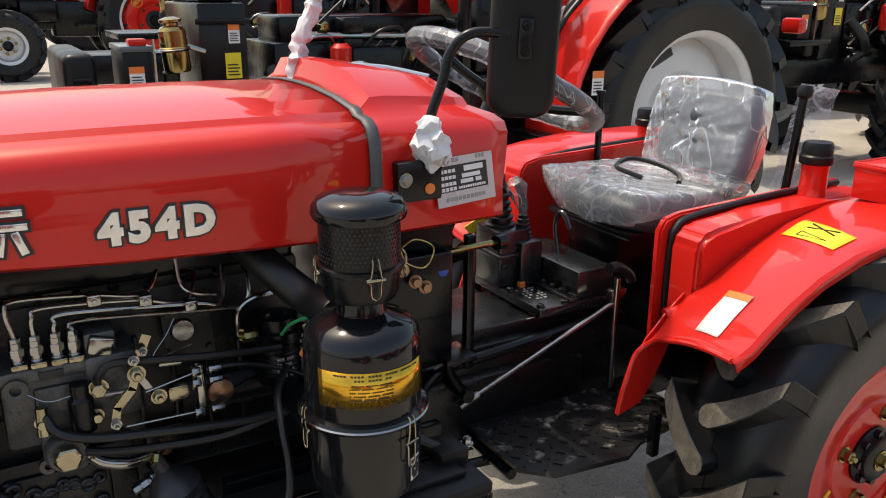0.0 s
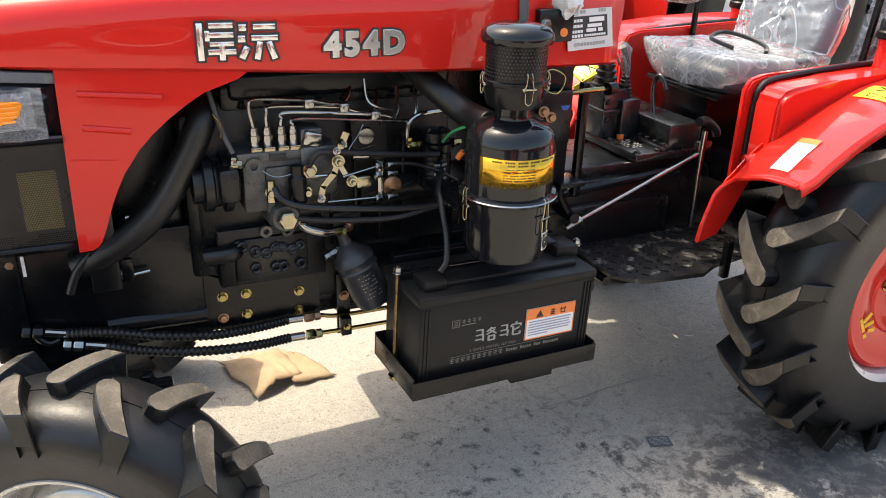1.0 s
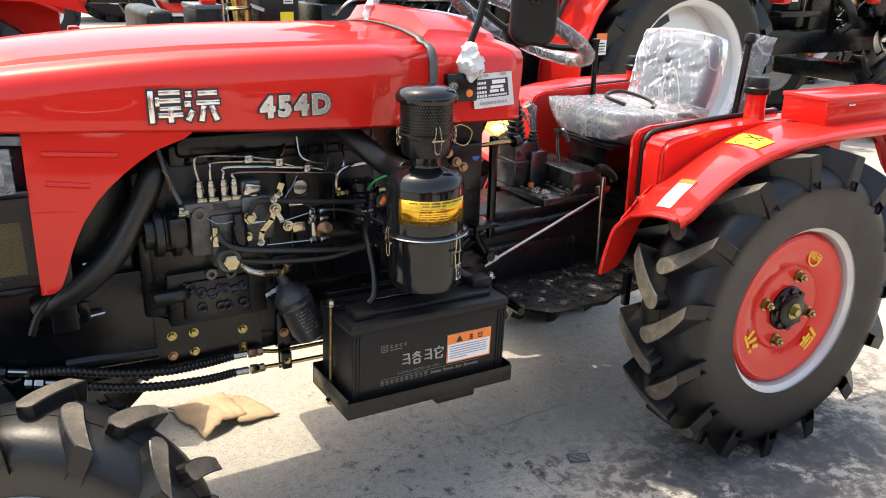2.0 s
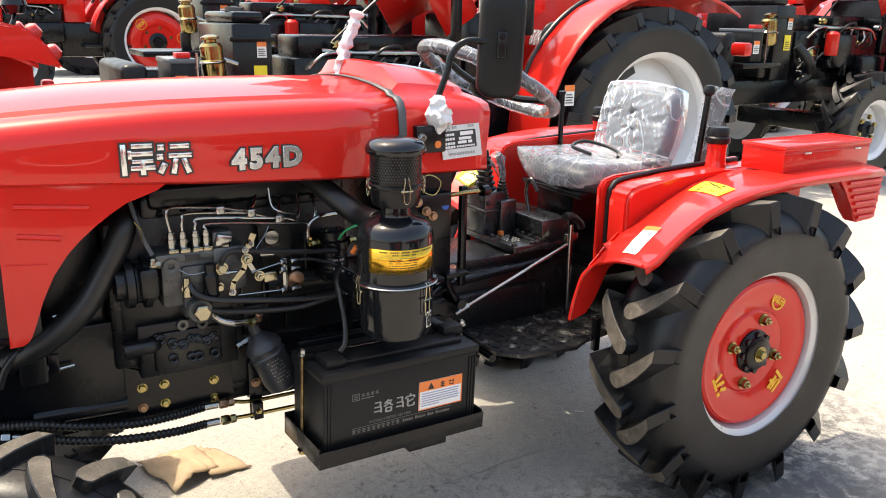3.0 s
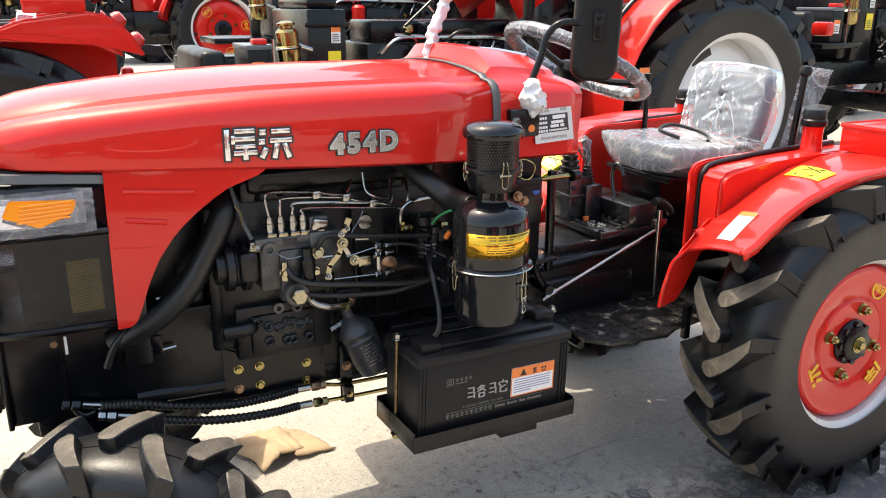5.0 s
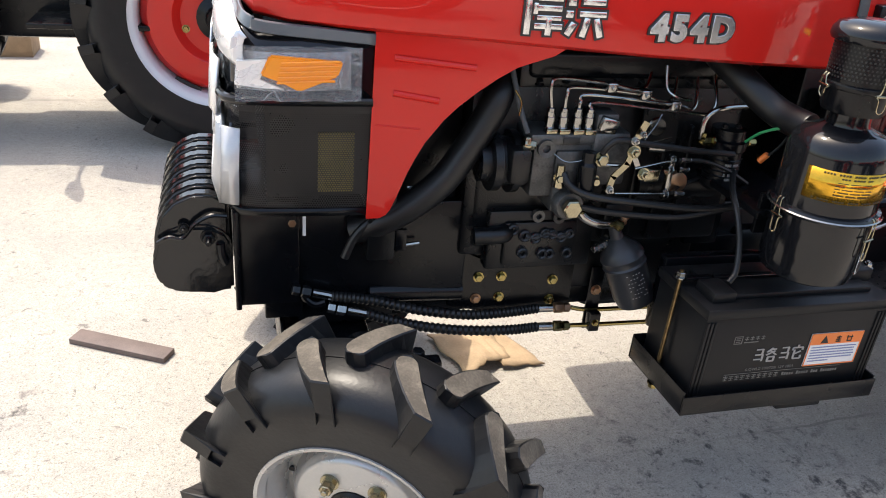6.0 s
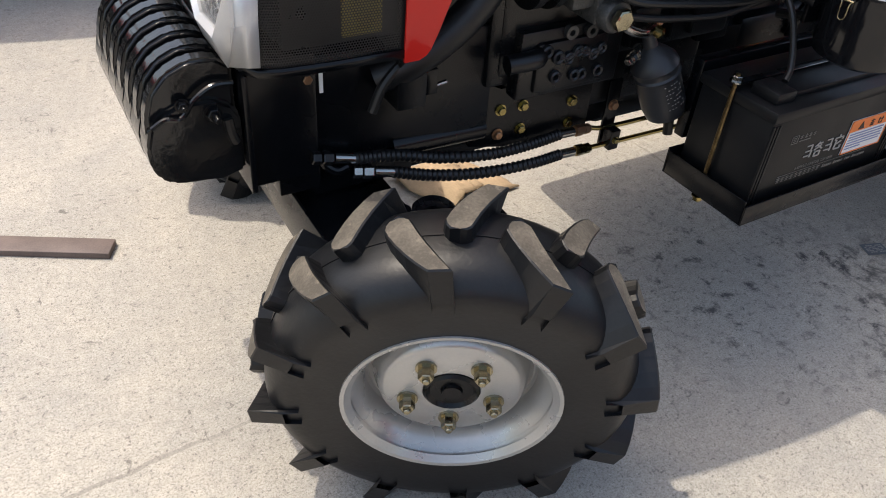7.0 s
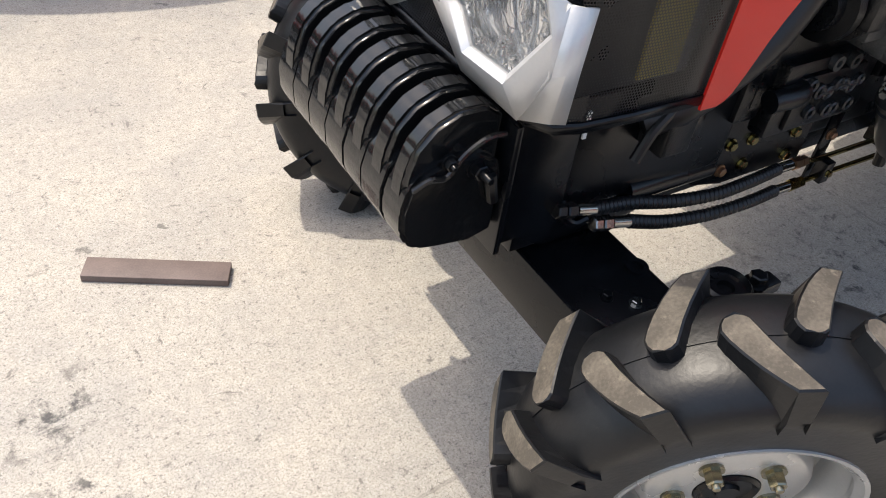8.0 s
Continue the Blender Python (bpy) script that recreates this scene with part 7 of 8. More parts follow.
# exhaust stack wrapped in white film
part("exhaust_stack", tb([(1.47, 2.47, 1.20), (1.472, 2.47, 1.27), (1.485, 2.47, 1.32), (1.50, 2.47, 1.37)], 0.009, 14), CAST, tractor)
bm = tube(bmesh.new(), [(1.462, 2.47, 1.205), (1.463, 2.47, 1.24), (1.468, 2.47, 1.28), (1.482, 2.47, 1.32), (1.500, 2.47, 1.355), (1.512, 2.47, 1.392)], lambda s: 0.019 - 0.003 * s + 0.006 * noise.noise(Vector((s * 14, 1, 3))), 14, 10)
for w in bm.verts:
    w.co += Vector((noise.noise(w.co * 45), noise.noise(w.co * 45 + Vector((7, 0, 0))), 0.5 * noise.noise(w.co * 60))) * 0.008
part("stack_wrap", bm, CLOTH, tractor, "creased white plastic wrap", angle=30)
part("deck_strut", bx(2.035, 2.055, 2.01, 2.03, 0.46, 0.56, 0.003), BLACK, tractor)
part("rear_plate", bx(2.20, 2.62, 2.16, 2.66, 0.62, 0.70, 0.01), BLACK, tractor, "black plate under the seat")

# ---- things on the ground ----
bar = part("steel_bar", box(bmesh.new(), -0.1465, 0.1465, -0.0285, 0.0285, 0, 0.017, 0.0015, Matrix.Translation((0.025, 2.876, 0)) @ Matrix.Rotation(radians(-27.7), 4, "Z")), BAR)
tagged(bar, "flat brown steel bar lying on the concrete", "metal bar")
card = thing("cardboard_piece", (1.03, 2.70, 0), "torn brown cardboard lying on the concrete", "cardboard")
random.seed(8)
rows = []
for i in range(13):
    u = i / 12
    row = []
    for j in range(9):
        v = j / 8
        p = Vector((0.890, 2.815, 0)).lerp(Vector((1.075, 2.835, 0)), u).lerp(Vector((0.955, 2.588, 0)).lerp(Vector((1.105, 2.665, 0)), u), v)
        z = 0.012 + 0.026 * max(0.0, 1 - abs(u - 0.45) * 2.4) * v + 0.011 * abs(noise.noise(Vector((u * 6, v * 6, 2))))
        ed = 0.016 * noise.noise(Vector((u * 22, v * 22, 6))) * (1 if i in (0, 12) or j in (0, 8) else 0.1)
        row.append(p + Vector((ed, ed * 0.7, z)))
    rows.append(row)
part("flap", sheet(rows), CARD, card, "curled cardboard flap", angle=12, solid=0.005)
rows = []
for i in range(11):
    u = i / 10
    row = []
    for j in range(9):
        v = j / 8
        p = Vector((1.065, 2.835, 0)).lerp(Vector((1.130, 2.790, 0)), u).lerp(Vector((1.070, 2.625, 0)).lerp(Vector((1.200, 2.630, 0)), u), v)
        ed = 0.012 * noise.noise(Vector((u * 19, v * 19, 1))) * (1 if i in (0, 10) or j in (0, 8) else 0.1)
        row.append(p + Vector((ed, ed, 0.006 + 0.010 * v * (1 - u) + 0.003 * noise.noise(Vector((u * 4, v * 4, 9))))))
    rows.append(row)
part("flap", sheet(rows), CARD, card, "flat cardboard flap", solid=0.005)
lab = part("paper_label", bx(-0.032, 0.032, -0.022, 0.022, 0, 0.0012, 0, Matrix.Translation((1.905, 2.0, 0.001)) @ Matrix.Rotation(radians(-18), 4, "Z")), GREY)
tagged(lab, "small dark printed label stuck to the concrete", "label")
bm = bmesh.new()
for j in range(5):
    for i in range(8):
        if (i * 3 + j) % 4:
            box(bm, -0.026 + i * 0.0066, -0.021 + i * 0.0066, 0.012 - j * 0.0065, 0.0155 - j * 0.0065, 0.0013, 0.0018, 0, Matrix.Translation((1.905, 2.0, 0.001)) @ Matrix.Rotation(radians(-18), 4, "Z"))
part("label_print", bm, GREY_INK, lab)
chip = part("paper_scrap", bx(-0.016, 0.016, -0.004, 0.004, 0, 0.002, 0, Matrix.Translation((2.362, 2.425, 0.0005)) @ Matrix.Rotation(radians(-35), 4, "Z")), WHITE)
tagged(chip, "thin white scrap lying on the concrete", "scrap")

# ---- other tractors in the yard ----
def bg_wheel(parent, at, R, rr, w, count, disc, lug):
    g = group_of("rear_wheel" if R > 0.6 else "front_wheel", parent, pose(*at), "lugged wheel with white rim")
    add_tyre(g, R, rr - 0.01, w, count, w * 0.17, 0.42, lug, seg=56, split=False)
    rim = [(rr - 0.062, -w * 0.06), (rr - 0.056, w * 0.12), (rr - 0.048, w * 0.27), (rr - 0.036, w * 0.335), (rr - 0.012, w * 0.375), (rr + 0.010, w * 0.40), (rr + 0.016, w * 0.37), (rr - 0.01, w * 0.30), (rr - 0.03, w * 0.1), (rr - 0.03, -w * 0.3), (rr + 0.01, -w * 0.4), (rr - 0.04, -w * 0.3), (rr - 0.066, -w * 0.10)]
    if disc is WHITE_RIM:
        rim[:2] = [(rr - 0.045, w * 0.1), (rr - 0.036, w * 0.30)]
        rim[-1:] = [(rr - 0.045, w * 0.06)]
    part("rim", lathe(bmesh.new(), rim, axis=(0, -1, 0), seg=56, close=True), WHITE_RIM, g, "white painted rim")
    dd = rr - (0.032 if disc is WHITE_RIM else 0.064)
    if disc is WHITE_RIM:
        bm = lathe(bmesh.new(), [(dd, -w * 0.16), (dd * 0.94, -w * 0.12), (dd * 0.86, -w * 0.04), (dd * 0.80, 0.0), (dd * 0.55, w * 0.02), (dd * 0.5, -w * 0.02), (dd * 0.2, -w * 0.02), (dd * 0.2, -w * 0.06), (dd * 0.6, -w * 0.06), (dd * 0.9, -w * 0.16), (dd, -w * 0.20)], axis=(0, -1, 0), seg=48)
    else:
        bm = lathe(bmesh.new(), [(dd, -w * 0.04), (dd * 0.97, w * 0.06), (dd * 0.90, w * 0.19), (dd * 0.80, w * 0.23), (dd * 0.6, w * 0.22), (dd * 0.5, w * 0.10), (dd * 0.2, w * 0.10), (dd * 0.2, w * 0.07), (dd * 0.55, w * 0.07), (dd * 0.86, w * 0.14), (dd, -w * 0.07)], axis=(0, -1, 0), seg=48)
    part("wheel_disc", bm, disc, g)
    # solid black blocks paint the shade inside the disc's openings
    if R > 0.6 and disc is WHITE_RIM:
        for k in range(2):
            bm = box(bmesh.new(), -rr * 0.17, rr * 0.17, -0.004, 0.004, -rr * 0.05, rr * 0.05, 0.003, Matrix.Rotation(-0.45 + math.pi * k, 4, "Y") @ Matrix.Translation((0, -w * 0.005, rr * 0.74)))
            part("disc_opening", bm, INK, g, "black piece for the shaded opening in the disc")
    part("hub", lathe(bmesh.new(), [(rr * 0.26, 0.0), (rr * 0.26, w * 0.14), (rr * 0.16, w * 0.2), (rr * 0.14, w * 0.3), (0, w * 0.3)], axis=(0, -1, 0), seg=24), BLACK, g)
    for k in range(6):
        a = k * math.pi / 3 + 0.2
        part("wheel_nut", hexbolt(bmesh.new(), (rr * 0.4 * math.sin(a), -w * 0.1, rr * 0.4 * math.cos(a)), (0, -1, 0), 0.016, 0.022), BRASS, g)
    if disc is RED:
        for k, a in ((0, -0.75), (1, 1.4), (0, 2.9)):
            mm = Matrix.Rotation(a, 4, "Y") @ Matrix.Translation((0, -w * 0.242, rr * 0.68)) @ Matrix.Rotation(radians(90), 4, "X")
            bm = lathe(bmesh.new(), [(0.066, 0), (0.066, 0.003), (0.072, 0.003), (0.072, 0)], seg=28)
            bmesh.ops.transform(bm, matrix=mm, verts=bm.verts)
            stroke_mark(bm, 0, mm @ Matrix.Translation((-0.026, 0, 0)), 0.048, 0.003)
            stroke_mark(bm, 1, mm @ Matrix.Translation((0.028, 0, 0)), 0.048, 0.003)
            part("disc_mark", bm, STAMP, g, "round yellow painted mark")
        # shade in the slots is painted with solid black blocks
        for k in range(4):
            bm = box(bmesh.new(), -rr * 0.16, rr * 0.16, -0.004, 0.004, -rr * 0.035, rr * 0.035, 0.003, Matrix.Rotation(-1.1 + math.pi / 2 * k, 4, "Y") @ Matrix.Translation((0, -w * 0.10, rr - 0.062)))
            part("disc_opening", bm, INK, g, "black piece for the shaded slot between disc and rim")
    return g


def sticker(parent, x0, x1, y, z0, z1, head, body):
    s = part("sticker", bx(x0, x1, y - 0.002, y, z0, z1, 0), body, parent)
    if head:
        part("sticker_head", bx(x0, x1, y - 0.0035, y - 0.001, z1 - (z1 - z0) * 0.3, z1, 0), head, parent)
    bm = bmesh.new()
    for j in range(4):
        z = z0 + (z1 - z0) * (0.12 + 0.13 * j)
        box(bm, x0 + (x1 - x0) * 0.12, x1 - (x1 - x0) * (0.12 + 0.1 * (j % 2)), y - 0.004, y - 0.002, z, z + (z1 - z0) * 0.05, 0)
    part("sticker_print", bm, INK, parent)
    return s


def yard_tractor(open_hood, disc, label):
    """A larger red tractor, facing -x, its near wheels' outer faces at y = 0."""
    T = thing("tractor", (0, 0, 0), label, "tractor", "parked tractors")
    W = 1.55
    mid = W / 2
    for y, yy in ((0.17, 0), (W - 0.17, 1)):
        bg_wheel(T, (3.22, y, 0.735, 0, 0, 180 * yy), 0.745, 0.48, 0.36, 17, disc, 0.050)
        bg_wheel(T, (1.42, y - 0.02 + 0.04 * yy, 0.44, 0, 0, 180 * yy), 0.44, 0.24, 0.26, 15, WHITE_RIM, 0.036)
    # frame, engine, gearbox
    part("frame", bx(0.02, 2.2, mid - 0.24, mid + 0.24, 0.62, 0.80, 0.01), BLACK, T, "black front frame")
    part("front_axle", bx(1.32, 1.52, 0.28, W - 0.28, 0.38, 0.52, 0.02), BLACK, T)
    bm = bx(1.0, 2.05, mid - 0.24, mid + 0.24, 0.78, 1.16, 0.012)
    box(bm, 1.05, 1.95, mid - 0.17, mid + 0.17, 1.15, 1.28, 0.015)
    eng = part("engine_block", bm, BLACK, T, "black engine")
    part("gearbox", bx(2.0, 3.7, mid - 0.26, mid + 0.26, 0.52, 0.98, 0.03), BLACK, T)
    part("rear_axle", rod(bmesh.new(), (3.22, 0.3, 0.72), (3.22, W - 0.3, 0.72), 0.11, seg=20), BLACK, T)
    part("footplate", bx(2.25, 2.95, 0.10, mid - 0.2, 0.66, 0.69, 0.006), BLACK, T, "black footplate")
    if open_hood:
        part("step", bx(2.35, 2.60, 0.08, 0.28, 0.42, 0.45, 0.005), BLACK, T)
    if open_hood:
        part("step_arm", bx(2.36, 2.39, 0.20, 0.23, 0.44, 0.68, 0.004), BLACK, T)
    part("cover_box", bx(1.35, 1.62, mid - 0.34, mid - 0.2, 0.88, 1.14, 0.02), BLACK, T)
    part("exhaust_pipe", tb([(1.15, mid - 0.27, 1.20), (1.35, mid - 0.30, 1.19), (1.80, mid - 0.30, 1.18), (1.95, mid - 0.28, 1.10)], 0.014, 10), STEEL, T)
    part("red_filter", lathe(bmesh.new(), [(0, 0), (0.045, 0), (0.05, 0.01), (0.05, 0.16), (0.03, 0.18), (0, 0.18)], (1.28, mid - 0.36, 0.98), (0, 0, 1), 24), RED, T, "red filter can")
    part("round_cap", lathe(bmesh.new(), [(0, 0.02), (0.02, 0.02), (0.05, 0.012), (0.05, -0.02)], (1.12, mid - 0.30, 0.98), (0, -1, 0), 20), BRASS, T)
    for k in range(5):
        part("engine_pipe", tb([(1.40 + 0.1 * k, mid - 0.27, 1.02), (1.42 + 0.1 * k, mid - 0.33, 1.08 + 0.02 * (k % 2)), (1.52 + 0.08 * k, mid - 0.30, 1.16)], 0.008, 8), STEEL if k % 2 else HOSE, T)
    part("hose", tb([(0.95, mid - 0.3, 1.05), (1.02, mid - 0.36, 0.95), (1.10, mid - 0.34, 0.85), (1.05, mid - 0.28, 0.78)], 0.035, 12), HOSE, T)
    # pipes, caps and small castings along the engine's side
    rnd = random.Random(12)
    for k in range(26):
        x, z = 0.98 + 1.02 * rnd.random(), 0.84 + 0.40 * rnd.random()
        y = mid - 0.27 - 0.05 * rnd.random()
        kind = k % 5
        mt = (BLACK, BLACK, STEEL, BLACK, BRASS)[rnd.randrange(5)]
        if kind == 0:
            part("engine_cap", lathe(bmesh.new(), [(0, 0.03), (0.012, 0.03), (0.022, 0.022), (0.026, -0.02)], (x, y, z), (0, -1, 0), 16), mt, T)
        elif kind == 1:
            part("engine_casting", bx(x - 0.05, x + 0.05, y - 0.02, mid - 0.2, z - 0.035, z + 0.035, 0.008), BLACK, T)
        elif kind == 2:
            part("engine_bolt", hexbolt(bmesh.new(), (x, y, z), (0, -1, 0), 0.012, 0.018), mt, T)
        elif kind == 3:
            part("engine_pipe", tb([(x - 0.10, y, z - 0.05), (x - 0.03, y - 0.03, z + 0.02), (x + 0.08, y - 0.02, z + 0.03), (x + 0.13, y + 0.02, z - 0.04)], 0.006 + 0.006 * rnd.random(), 8), STEEL if k % 2 else HOSE, T)
        else:
            part("engine_canister", lathe(bmesh.new(), [(0, 0), (0.03, 0), (0.034, 0.01), (0.034, 0.09), (0.026, 0.10), (0, 0.10)], (x, y - 0.02, z - 0.05), (0, 0, 1), 18), BLACK, T)
    part("belly_tank", bx(1.62, 2.05, mid - 0.42, mid - 0.25, 0.72, 0.98, 0.03), BLACK, T)
    # fenders and seat
    a0 = -100 if open_hood else -77
    for y0, y1 in ((0.02, 0.42), (W - 0.42, W - 0.02)):
        prof = []
        for i in range(15):
            a = radians(a0 + (40 - a0) * i / 14)
            r = 0.85
            prof.append((3.22 + r * math.sin(a) * (1.02 if a < 0 else 1.25), 0.72 + r * math.cos(a) + (0.12 * math.sin(a) if a > 0 else 0)))
        rows = []
        lo, hi = (y0, y1) if y0 < mid else (y1, y0)
        s = 1 if y0 < mid else -1
        for a, b in prof:
            rows.append([Vector((a, lo, b - 0.03)), Vector((a, lo + s * 0.008, b - 0.010)), Vector((a, lo + s * 0.04, b)), Vector((a, (lo + hi) / 2, b + 0.006)), Vector((a, hi - s * 0.03, b)), Vector((a + 0.01, hi, b - 0.04))])
        f = part("fender", sheet(rows), RED, T, "red rear fender", angle=50, solid=0.006)
        part("inner_panel", plate(bmesh.new(), prof + [(3.9, 0.75), (3.42, 0.85), (2.9, 0.7)], lambda a, b, d: Vector((a, hi + s * d, b - 0.02)), 0.006), RED, f)
        part("fender_edge", tb([Vector((a, lo + s * 0.34, b + 0.012)) for a, b in prof[3:12]], 0.016, 8, 3), HOSE, f, "black rubber edge")
        if open_hood:
            sticker(f, 2.46, 2.532, lo - 0.004 if s > 0 else lo + 0.004, 0.90, 1.02, ORANGE, WHITE)
        part("tail_lamp", bx(4.02, 4.10, min(lo + s * 0.03, lo + s * 0.16), max(lo + s * 0.03, lo + s * 0.16), 1.17, 1.26, 0.02), RED, T, "red tail lamp")
        part("grab_rail", tb([(2.72, lo + s * 0.36, 1.36), (2.60, lo + s * 0.36, 1.34), (2.56, lo + s * 0.36, 1.24), (2.60, lo + s * 0.36, 1.12)], 0.022, 10), HOSE, T)
    st = group_of("seat", T, pose(0, 0, 0), "seat under clear film")
    cm = Matrix.Translation((3.15, mid, 1.18)) @ Matrix.Rotation(radians(4), 4, "Y")
    bmm = Matrix.Translation((3.40, mid, 1.25)) @ Matrix.Rotation(radians(-76), 4, "Y")
    for m2, a0, a1, z1 in ((cm, -0.25, 0.25, 0.10), (bmm, 0.0, 0.40, 0.08)):
        o = cushion("seat_cushion", a0, a1, -0.24, 0.24, 0, z1, m2, (4, 4), st, VINYL, "")
        o.matrix_parent_inverse = Matrix()
        o = wrapping("film_cover", m2, a0 - 0.03, a1 + 0.03, -0.27, 0.27, z1 + 0.02, 0.1, st, 3.0)
        o.matrix_parent_inverse = Matrix()
    part("seat_stand", bx(2.95, 3.35, mid - 0.2, mid + 0.2, 0.95, 1.18, 0.02), BLACK, T)
    # steering, posts and panel
    part("dash", bx(2.08, 2.36, mid - 0.26, mid + 0.26, 0.98, 1.42, 0.03), RED if not open_hood else BLACK, T)
    swm = Matrix.Translation((2.52, mid, 1.50)) @ Matrix.Rotation(radians(28), 4, "Y")
    part("steering_wheel", tube(bmesh.new(), [swm @ Vector((0.21 * math.cos(i * math.pi / 16), 0.21 * math.sin(i * math.pi / 16), 0)) for i in range(33)], 0.016, 8, smooth=False), PLASTIC, T)
    part("column", rod(bmesh.new(), (2.50, mid, 1.48), (2.28, mid, 1.15), 0.03), BLACK, T)
    part("mirror_arm", tb([(2.18, 0.42, 1.30), (2.16, 0.20, 1.36), (2.16, 0.08, 1.46)], 0.012, 8), BLACK, T)
    part("mirror_head", bx(2.135, 2.165, -0.06, 0.11, 1.30, 1.60, 0.015), PLASTIC, T, "black mirror housing")
    # front: radiator, precleaner, battery, weight box
    part("radiator", bx(0.64, 0.85, mid - 0.33, mid + 0.33, 0.80, 1.34, 0.012), BLACK, T, "black radiator shroud")
    part("radiator_top", bx(0.66, 0.83, mid - 0.27, mid + 0.27, 1.34, 1.40, 0.02), BLACK, T)
    part("radiator_cap", lathe(bmesh.new(), [(0.05, 0), (0.05, 0.02), (0, 0.024)], (0.72, mid - 0.12, 1.40), (0, 0, 1), 20), CASTALU, T)
    part("shroud_rail", bx(0.625, 0.865, mid - 0.345, mid - 0.325, 1.25, 1.275, 0.003), BLACK, T)
    sticker(T, 0.765, 0.815, mid - 0.334, 1.17, 1.25, ORANGE, WHITE)
    sticker(T, 0.745, 0.815, mid - 0.334, 1.02, 1.13, None, YELLOW)
    pc = part("precleaner", lathe(bmesh.new(), [(0, 0), (0.050, 0), (0.056, 0.01), (0.056, 0.085), (0.062, 0.09), (0.062, 0.10), (0.056, 0.105), (0.056, 0.17), (0.045, 0.185), (0.03, 0.19), (0.03, 0.20), (0.046, 0.205), (0.046, 0.215), (0.02, 0.225), (0, 0.225)], (0.535, mid - 0.36, 1.06), (-0.08, 0, 1), 32), BRASS, T, "brass-coloured oil-bath precleaner")
    part("bowl_wire", lathe(bmesh.new(), [(0.063, 0), (0.066, 0.003), (0.063, 0.006)], (0.528, mid - 0.36, 1.15), (-0.08, 0, 1), 32), STEEL, pc)
    part("cleaner_arm", tb([(0.54, mid - 0.36, 1.18), (0.60, mid - 0.34, 1.16), (0.66, mid - 0.33, 1.14)], 0.012, 8), STEEL, T)
    part("cleaner_foot", tb([(0.505, mid - 0.36, 1.06), (0.51, mid - 0.34, 0.96), (0.56, mid - 0.30, 0.84)], 0.035, 12), HOSE, T)
    b = part("battery", bx(0.31, 0.43, mid - 0.40, mid - 0.10, 0.94, 1.15, 0.008), PLASTIC, T, "black battery")
    part("battery_lid", bx(0.305, 0.435, mid - 0.405, mid - 0.095, 1.148, 1.172, 0.006), GREY, T)
    part("terminal_cap", bx(0.34, 0.41, mid - 0.40, mid - 0.33, 1.172, 1.20, 0.006), RED, T, "red terminal cap")
    sticker(T, 0.33, 0.39, mid - 0.402, 1.0, 1.09, ORANGE, WHITE)
    part("battery_rod", rod(bmesh.new(), (0.43, mid - 0.43, 0.92), (0.43, mid - 0.43, 1.20), 0.006, seg=8), STEEL, T)
    part("battery_shelf", bx(0.20, 0.60, mid - 0.44, mid + 0.1, 0.90, 0.938, 0.004), BLACK, T)
    bm = bx(0.09, 0.215, mid - 0.36, mid + 0.36, 0.90, 1.145, 0.035, seg=3)
    part("front_guard", bm, PLASTIC, T, "black front weight box")
    part("guard_rib", bx(0.12, 0.19, mid - 0.365, mid - 0.355, 1.02, 1.05, 0.003), BLACK, T)
    if open_hood:
        # hood swung up on its hinge, seen from below
        hm = Matrix.Translation((2.12, mid, 1.42)) @ Matrix.Rotation(radians(58), 4, "Y")
        rows = [[hm @ Vector((-1.35 + 1.35 * i / 8, y, z)) for y, z in ((-0.34, -0.26), (-0.35, -0.05), (-0.30, 0.02), (-0.15, 0.05), (0, 0.055), (0.15, 0.05), (0.30, 0.02), (0.35, -0.05), (0.34, -0.26))] for i in range(9)]
        part("hood", sheet(rows), RED, T, "red hood swung open", angle=40, solid=0.006)
        rows = [[Vector((2.30 + 0.25 * i / 3, 0.30 + 0.02 * i, 1.62 - 0.30 * j / 3 * (1 - 0.4 * i / 3))) for i in range(4)] for j in range(4)]
        part("side_flap", sheet(rows), RED, T, "red side flap", solid=0.006)
        part("hood_prop", bx(1.86, 1.91, 0.28, 0.33, 0.80, 1.95, 0.005), BLACK, T, "black upright post")
        fr = part("raised_grille", bx(2.34, 2.40, 0.44, 0.80, 1.22, 1.85, 0.03), BLACK, T, "black slatted grille of the raised hood")
        for k in range(9):
            part("slat", bx(2.325, 2.345, 0.49, 0.74, 1.27 + k * 0.055, 1.285 + k * 0.055, 0.004), GREY, fr)
        part("grille_frame", tb([(2.335, 0.47, 1.85), (2.335, 0.48, 1.30), (2.335, 0.52, 1.25), (2.335, 0.70, 1.25), (2.335, 0.75, 1.32), (2.335, 0.77, 1.85)], 0.010, 8), CHROME, fr)
        part("gas_strut", rod(bmesh.new(), (1.2, mid - 0.3, 1.25), (1.75, mid - 0.28, 1.70), 0.008, seg=8), BLACK, T)
    else:
        # raised tail of the fender with its lamps, and a work lamp
        tail = [(3.15, 1.52), (3.40, 1.62), (3.75, 1.665), (3.86, 1.64), (3.95, 1.56), (4.035, 1.41), (3.96, 1.435), (3.79, 1.50), (3.5, 1.50)]
        for y0 in (0.02, W - 0.40):
            bm = xz(tail, y0, 0.38)
            bmesh.ops.bevel(bm, geom=list(bm.edges), offset=0.018, segments=3, affect="EDGES")
            tl = part("fender_tail", bm, RED, T, "red fender tail", angle=40)
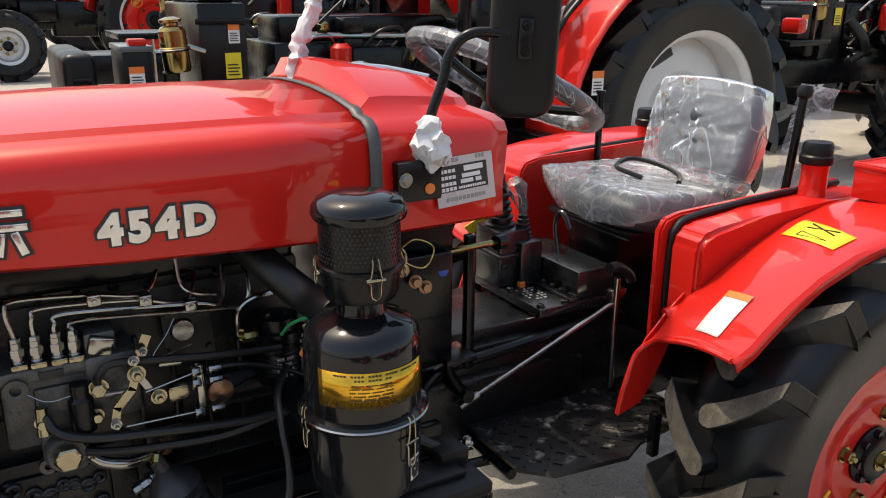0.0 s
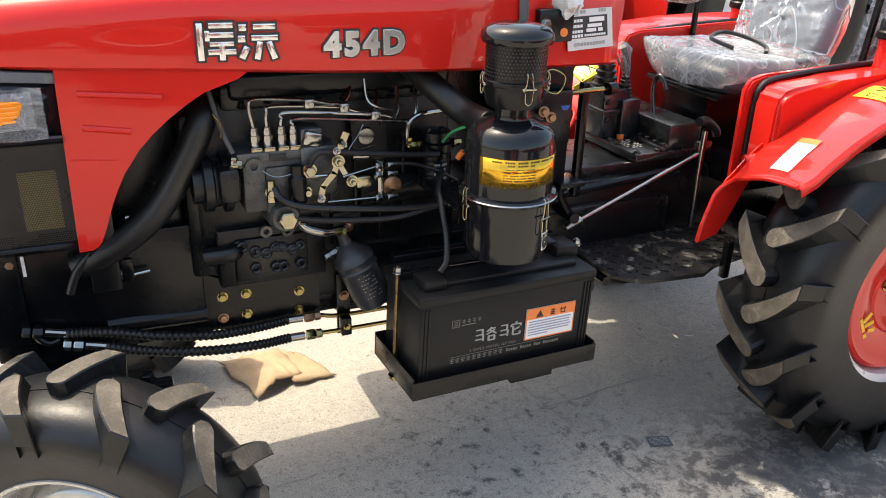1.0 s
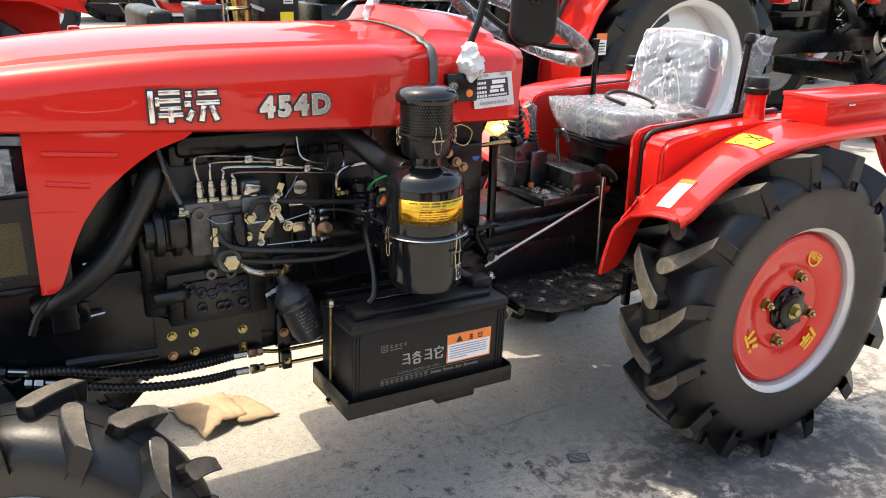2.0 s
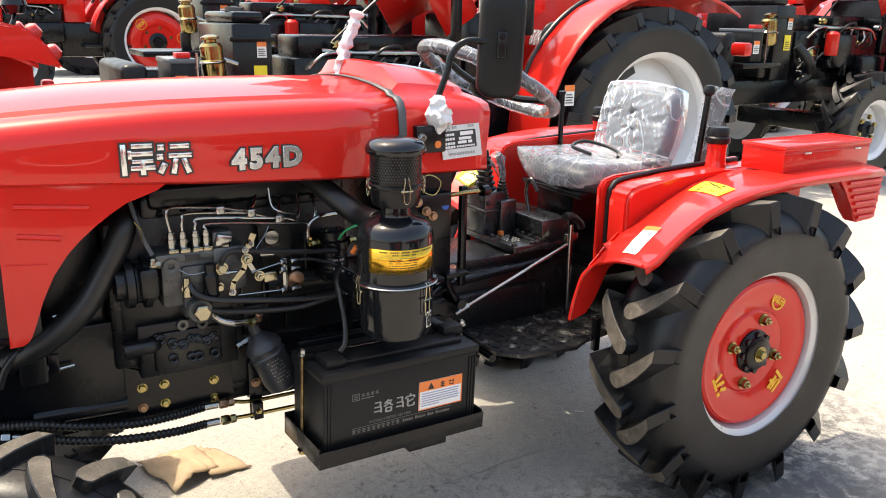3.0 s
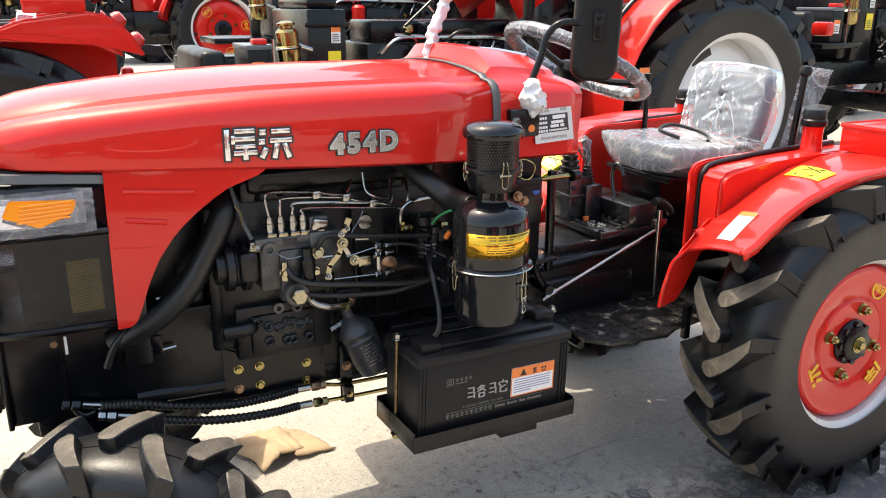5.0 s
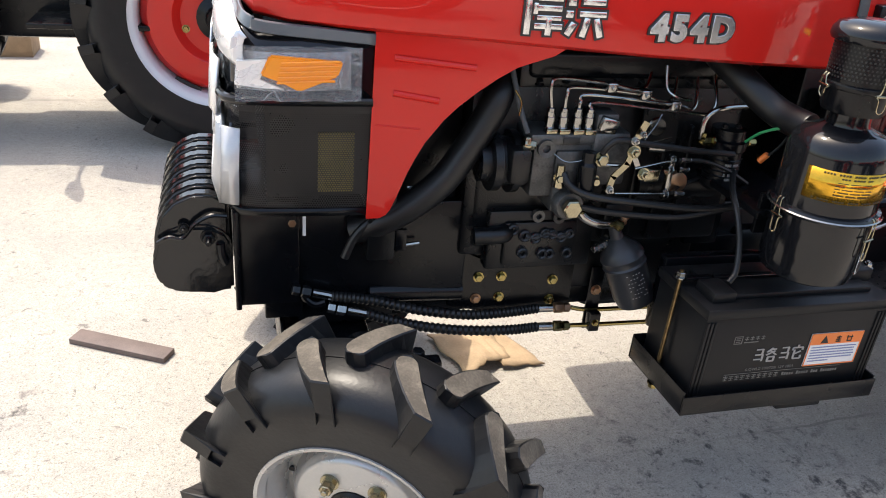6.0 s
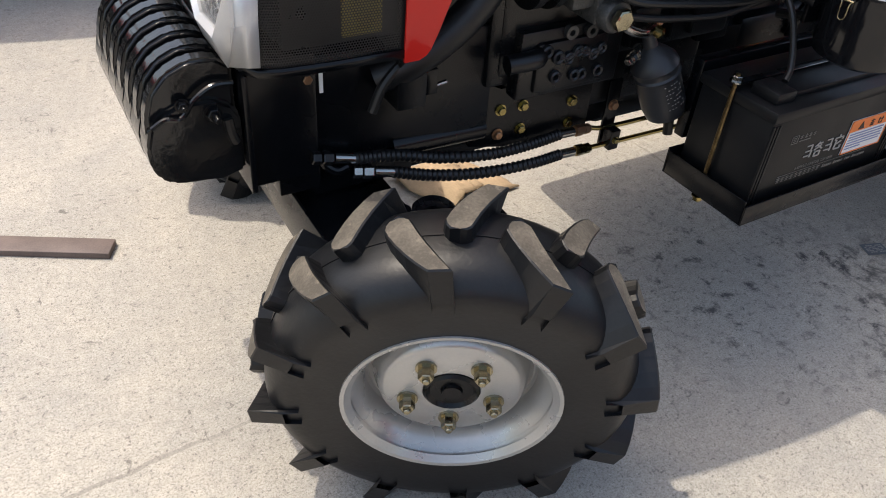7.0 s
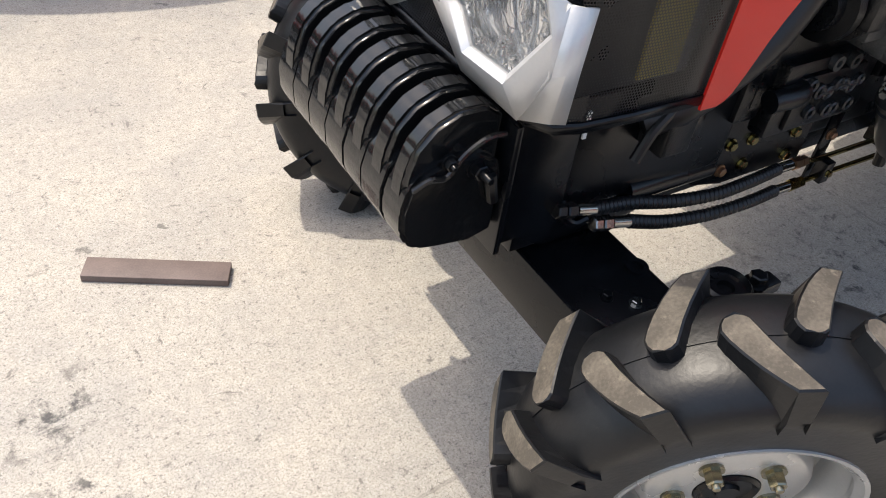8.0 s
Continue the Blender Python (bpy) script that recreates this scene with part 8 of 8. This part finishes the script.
            for a, b in ((3.895, 1.612), (3.985, 1.50)):
                part("tail_lamp", lathe(bmesh.new(), [(0, 0.05), (0.03, 0.045), (0.045, 0.025), (0.05, 0)], (a, y0 + 0.07, b), (0.75, -0.2, 0.6), 20), RED_DULL, tl, "red tail lamp")
        part("tool_box", bx(3.42, 3.74, 0.04, 0.30, 1.655, 1.775, 0.012), RED, T, "red tool box")
        part("work_lamp", lathe(bmesh.new(), [(0, -0.06), (0.05, -0.045), (0.072, 0.0), (0.062, 0.045), (0.03, 0.066), (0, 0.07)], (3.845, 0.45, 1.76), (0, 0, 1), 24), BLACK_GLOSS, T, "round black work lamp")
        part("lamp_foot", rod(bmesh.new(), (3.845, 0.45, 1.70), (3.80, 0.40, 1.60), 0.015, seg=10), BLACK, T)
        rows = []
        for x, hw, zt in ((-0.12, 0.22, 1.22), (-0.06, 0.30, 1.32), (0.2, 0.34, 1.42), (0.8, 0.36, 1.50), (1.5, 0.36, 1.54), (2.12, 0.36, 1.54)):
            rows.append([Vector((x, mid + sgn * hw * k, z)) for sgn, k, z in ((-1, 1, zt - 0.32), (-1, 1.0, zt - 0.08), (-1, 0.9, zt - 0.02), (-1, 0.5, zt), (1, 0.0, zt + 0.01), (1, 0.5, zt), (1, 0.9, zt - 0.02), (1, 1.0, zt - 0.08), (1, 1, zt - 0.32))])
        part("hood", sheet(rows), RED, T, "red closed hood", angle=40, solid=0.006)
        part("grille", bx(-0.10, 0.5, mid - 0.31, mid + 0.31, 0.86, 1.14, 0.03), BLACK, T)
        part("side_lamp", bx(-0.06, 0.22, mid - 0.335, mid - 0.30, 1.02, 1.12, 0.015), AMBER, T, "orange side lamp")
    return T


yard_a = yard_tractor(True, WHITE_RIM, "red farm tractor with raised hood and white rims")
yard_b = yard_tractor(False, RED, "red farm tractor with closed hood and red wheel discs")
for src, rows in ((yard_a, ((1.14, 4.12, 1.0, 0), (5.8, 4.5, 1.15, 0), (1.61, 6.8, 1.17, 0), (3.3, 9.6, 1.0, 0), (9.4, 8.6, 1.05, 0), (-6.0, 9.5, 1.0, 0), (12.2, 4.6, 1.1, 0), (4.6, 11.8, 1.1, 0))),
                  # the three at negative y are unseen, added to darken reflections and bounce light
                  (yard_b, ((-2.25, 4.45, 0.80, 0), (-0.32, 15.4, 1.25, 0), (6.6, 7.4, 1.0, 0), (12.4, 8.0, 1.0, 0), (6.2, 12.4, 1.2, 0), (12.5, 12.5, 1.2, 0), (18.0, 11.5, 1.2, 0), (-8.5, 8.0, 1.0, 0), (-7, 14, 1.2, 0), (6.5, 17.5, 1.4, 0), (13.5, 17.5, 1.4, 0), (20.5, 17, 1.4, 0), (-1.5, 21, 1.5, 0), (6, 23, 1.6, 0), (14, 23, 1.6, 0), (22, 23, 1.6, 0), (30, 22, 1.6, 0), (-3.4, -3.4, 1.0, 0), (1.6, -3.3, 1.0, 0), (6.4, -3.5, 1.0, 0)))):
    for k, (x, y, s, a) in enumerate(rows):
        m = Matrix.Translation((x, y, 0)) @ Matrix.Rotation(radians(a), 4, "Z")
        if k == 0:
            src.matrix_basis = m @ Matrix.Diagonal((s, s, s, 1))
        else:
            c = copy_thing(src, m)
            c.scale = (s, s, s)
            if y == 6.8:
                # this one stands without its battery and front weight box
                for o in list(c.children):
                    if o.type == "MESH" and max(v[0] for v in o.bound_box) < 0.45:
                        bpy.data.objects.remove(o)

carton = thing("cardboard_box", (-0.95, 6.32, 0), "small plain brown cardboard box on the concrete", "box")
part("carton_body", bx(-1.12, -0.79, 6.20, 6.44, 0.0, 0.16, 0.004), CARD, carton)
part("carton_flap", bx(-1.12, -0.79, 6.20, 6.315, 0.161, 0.166, 0.001), CARD, carton)
part("carton_flap", bx(-1.12, -0.79, 6.325, 6.44, 0.161, 0.166, 0.001), CARD, carton)
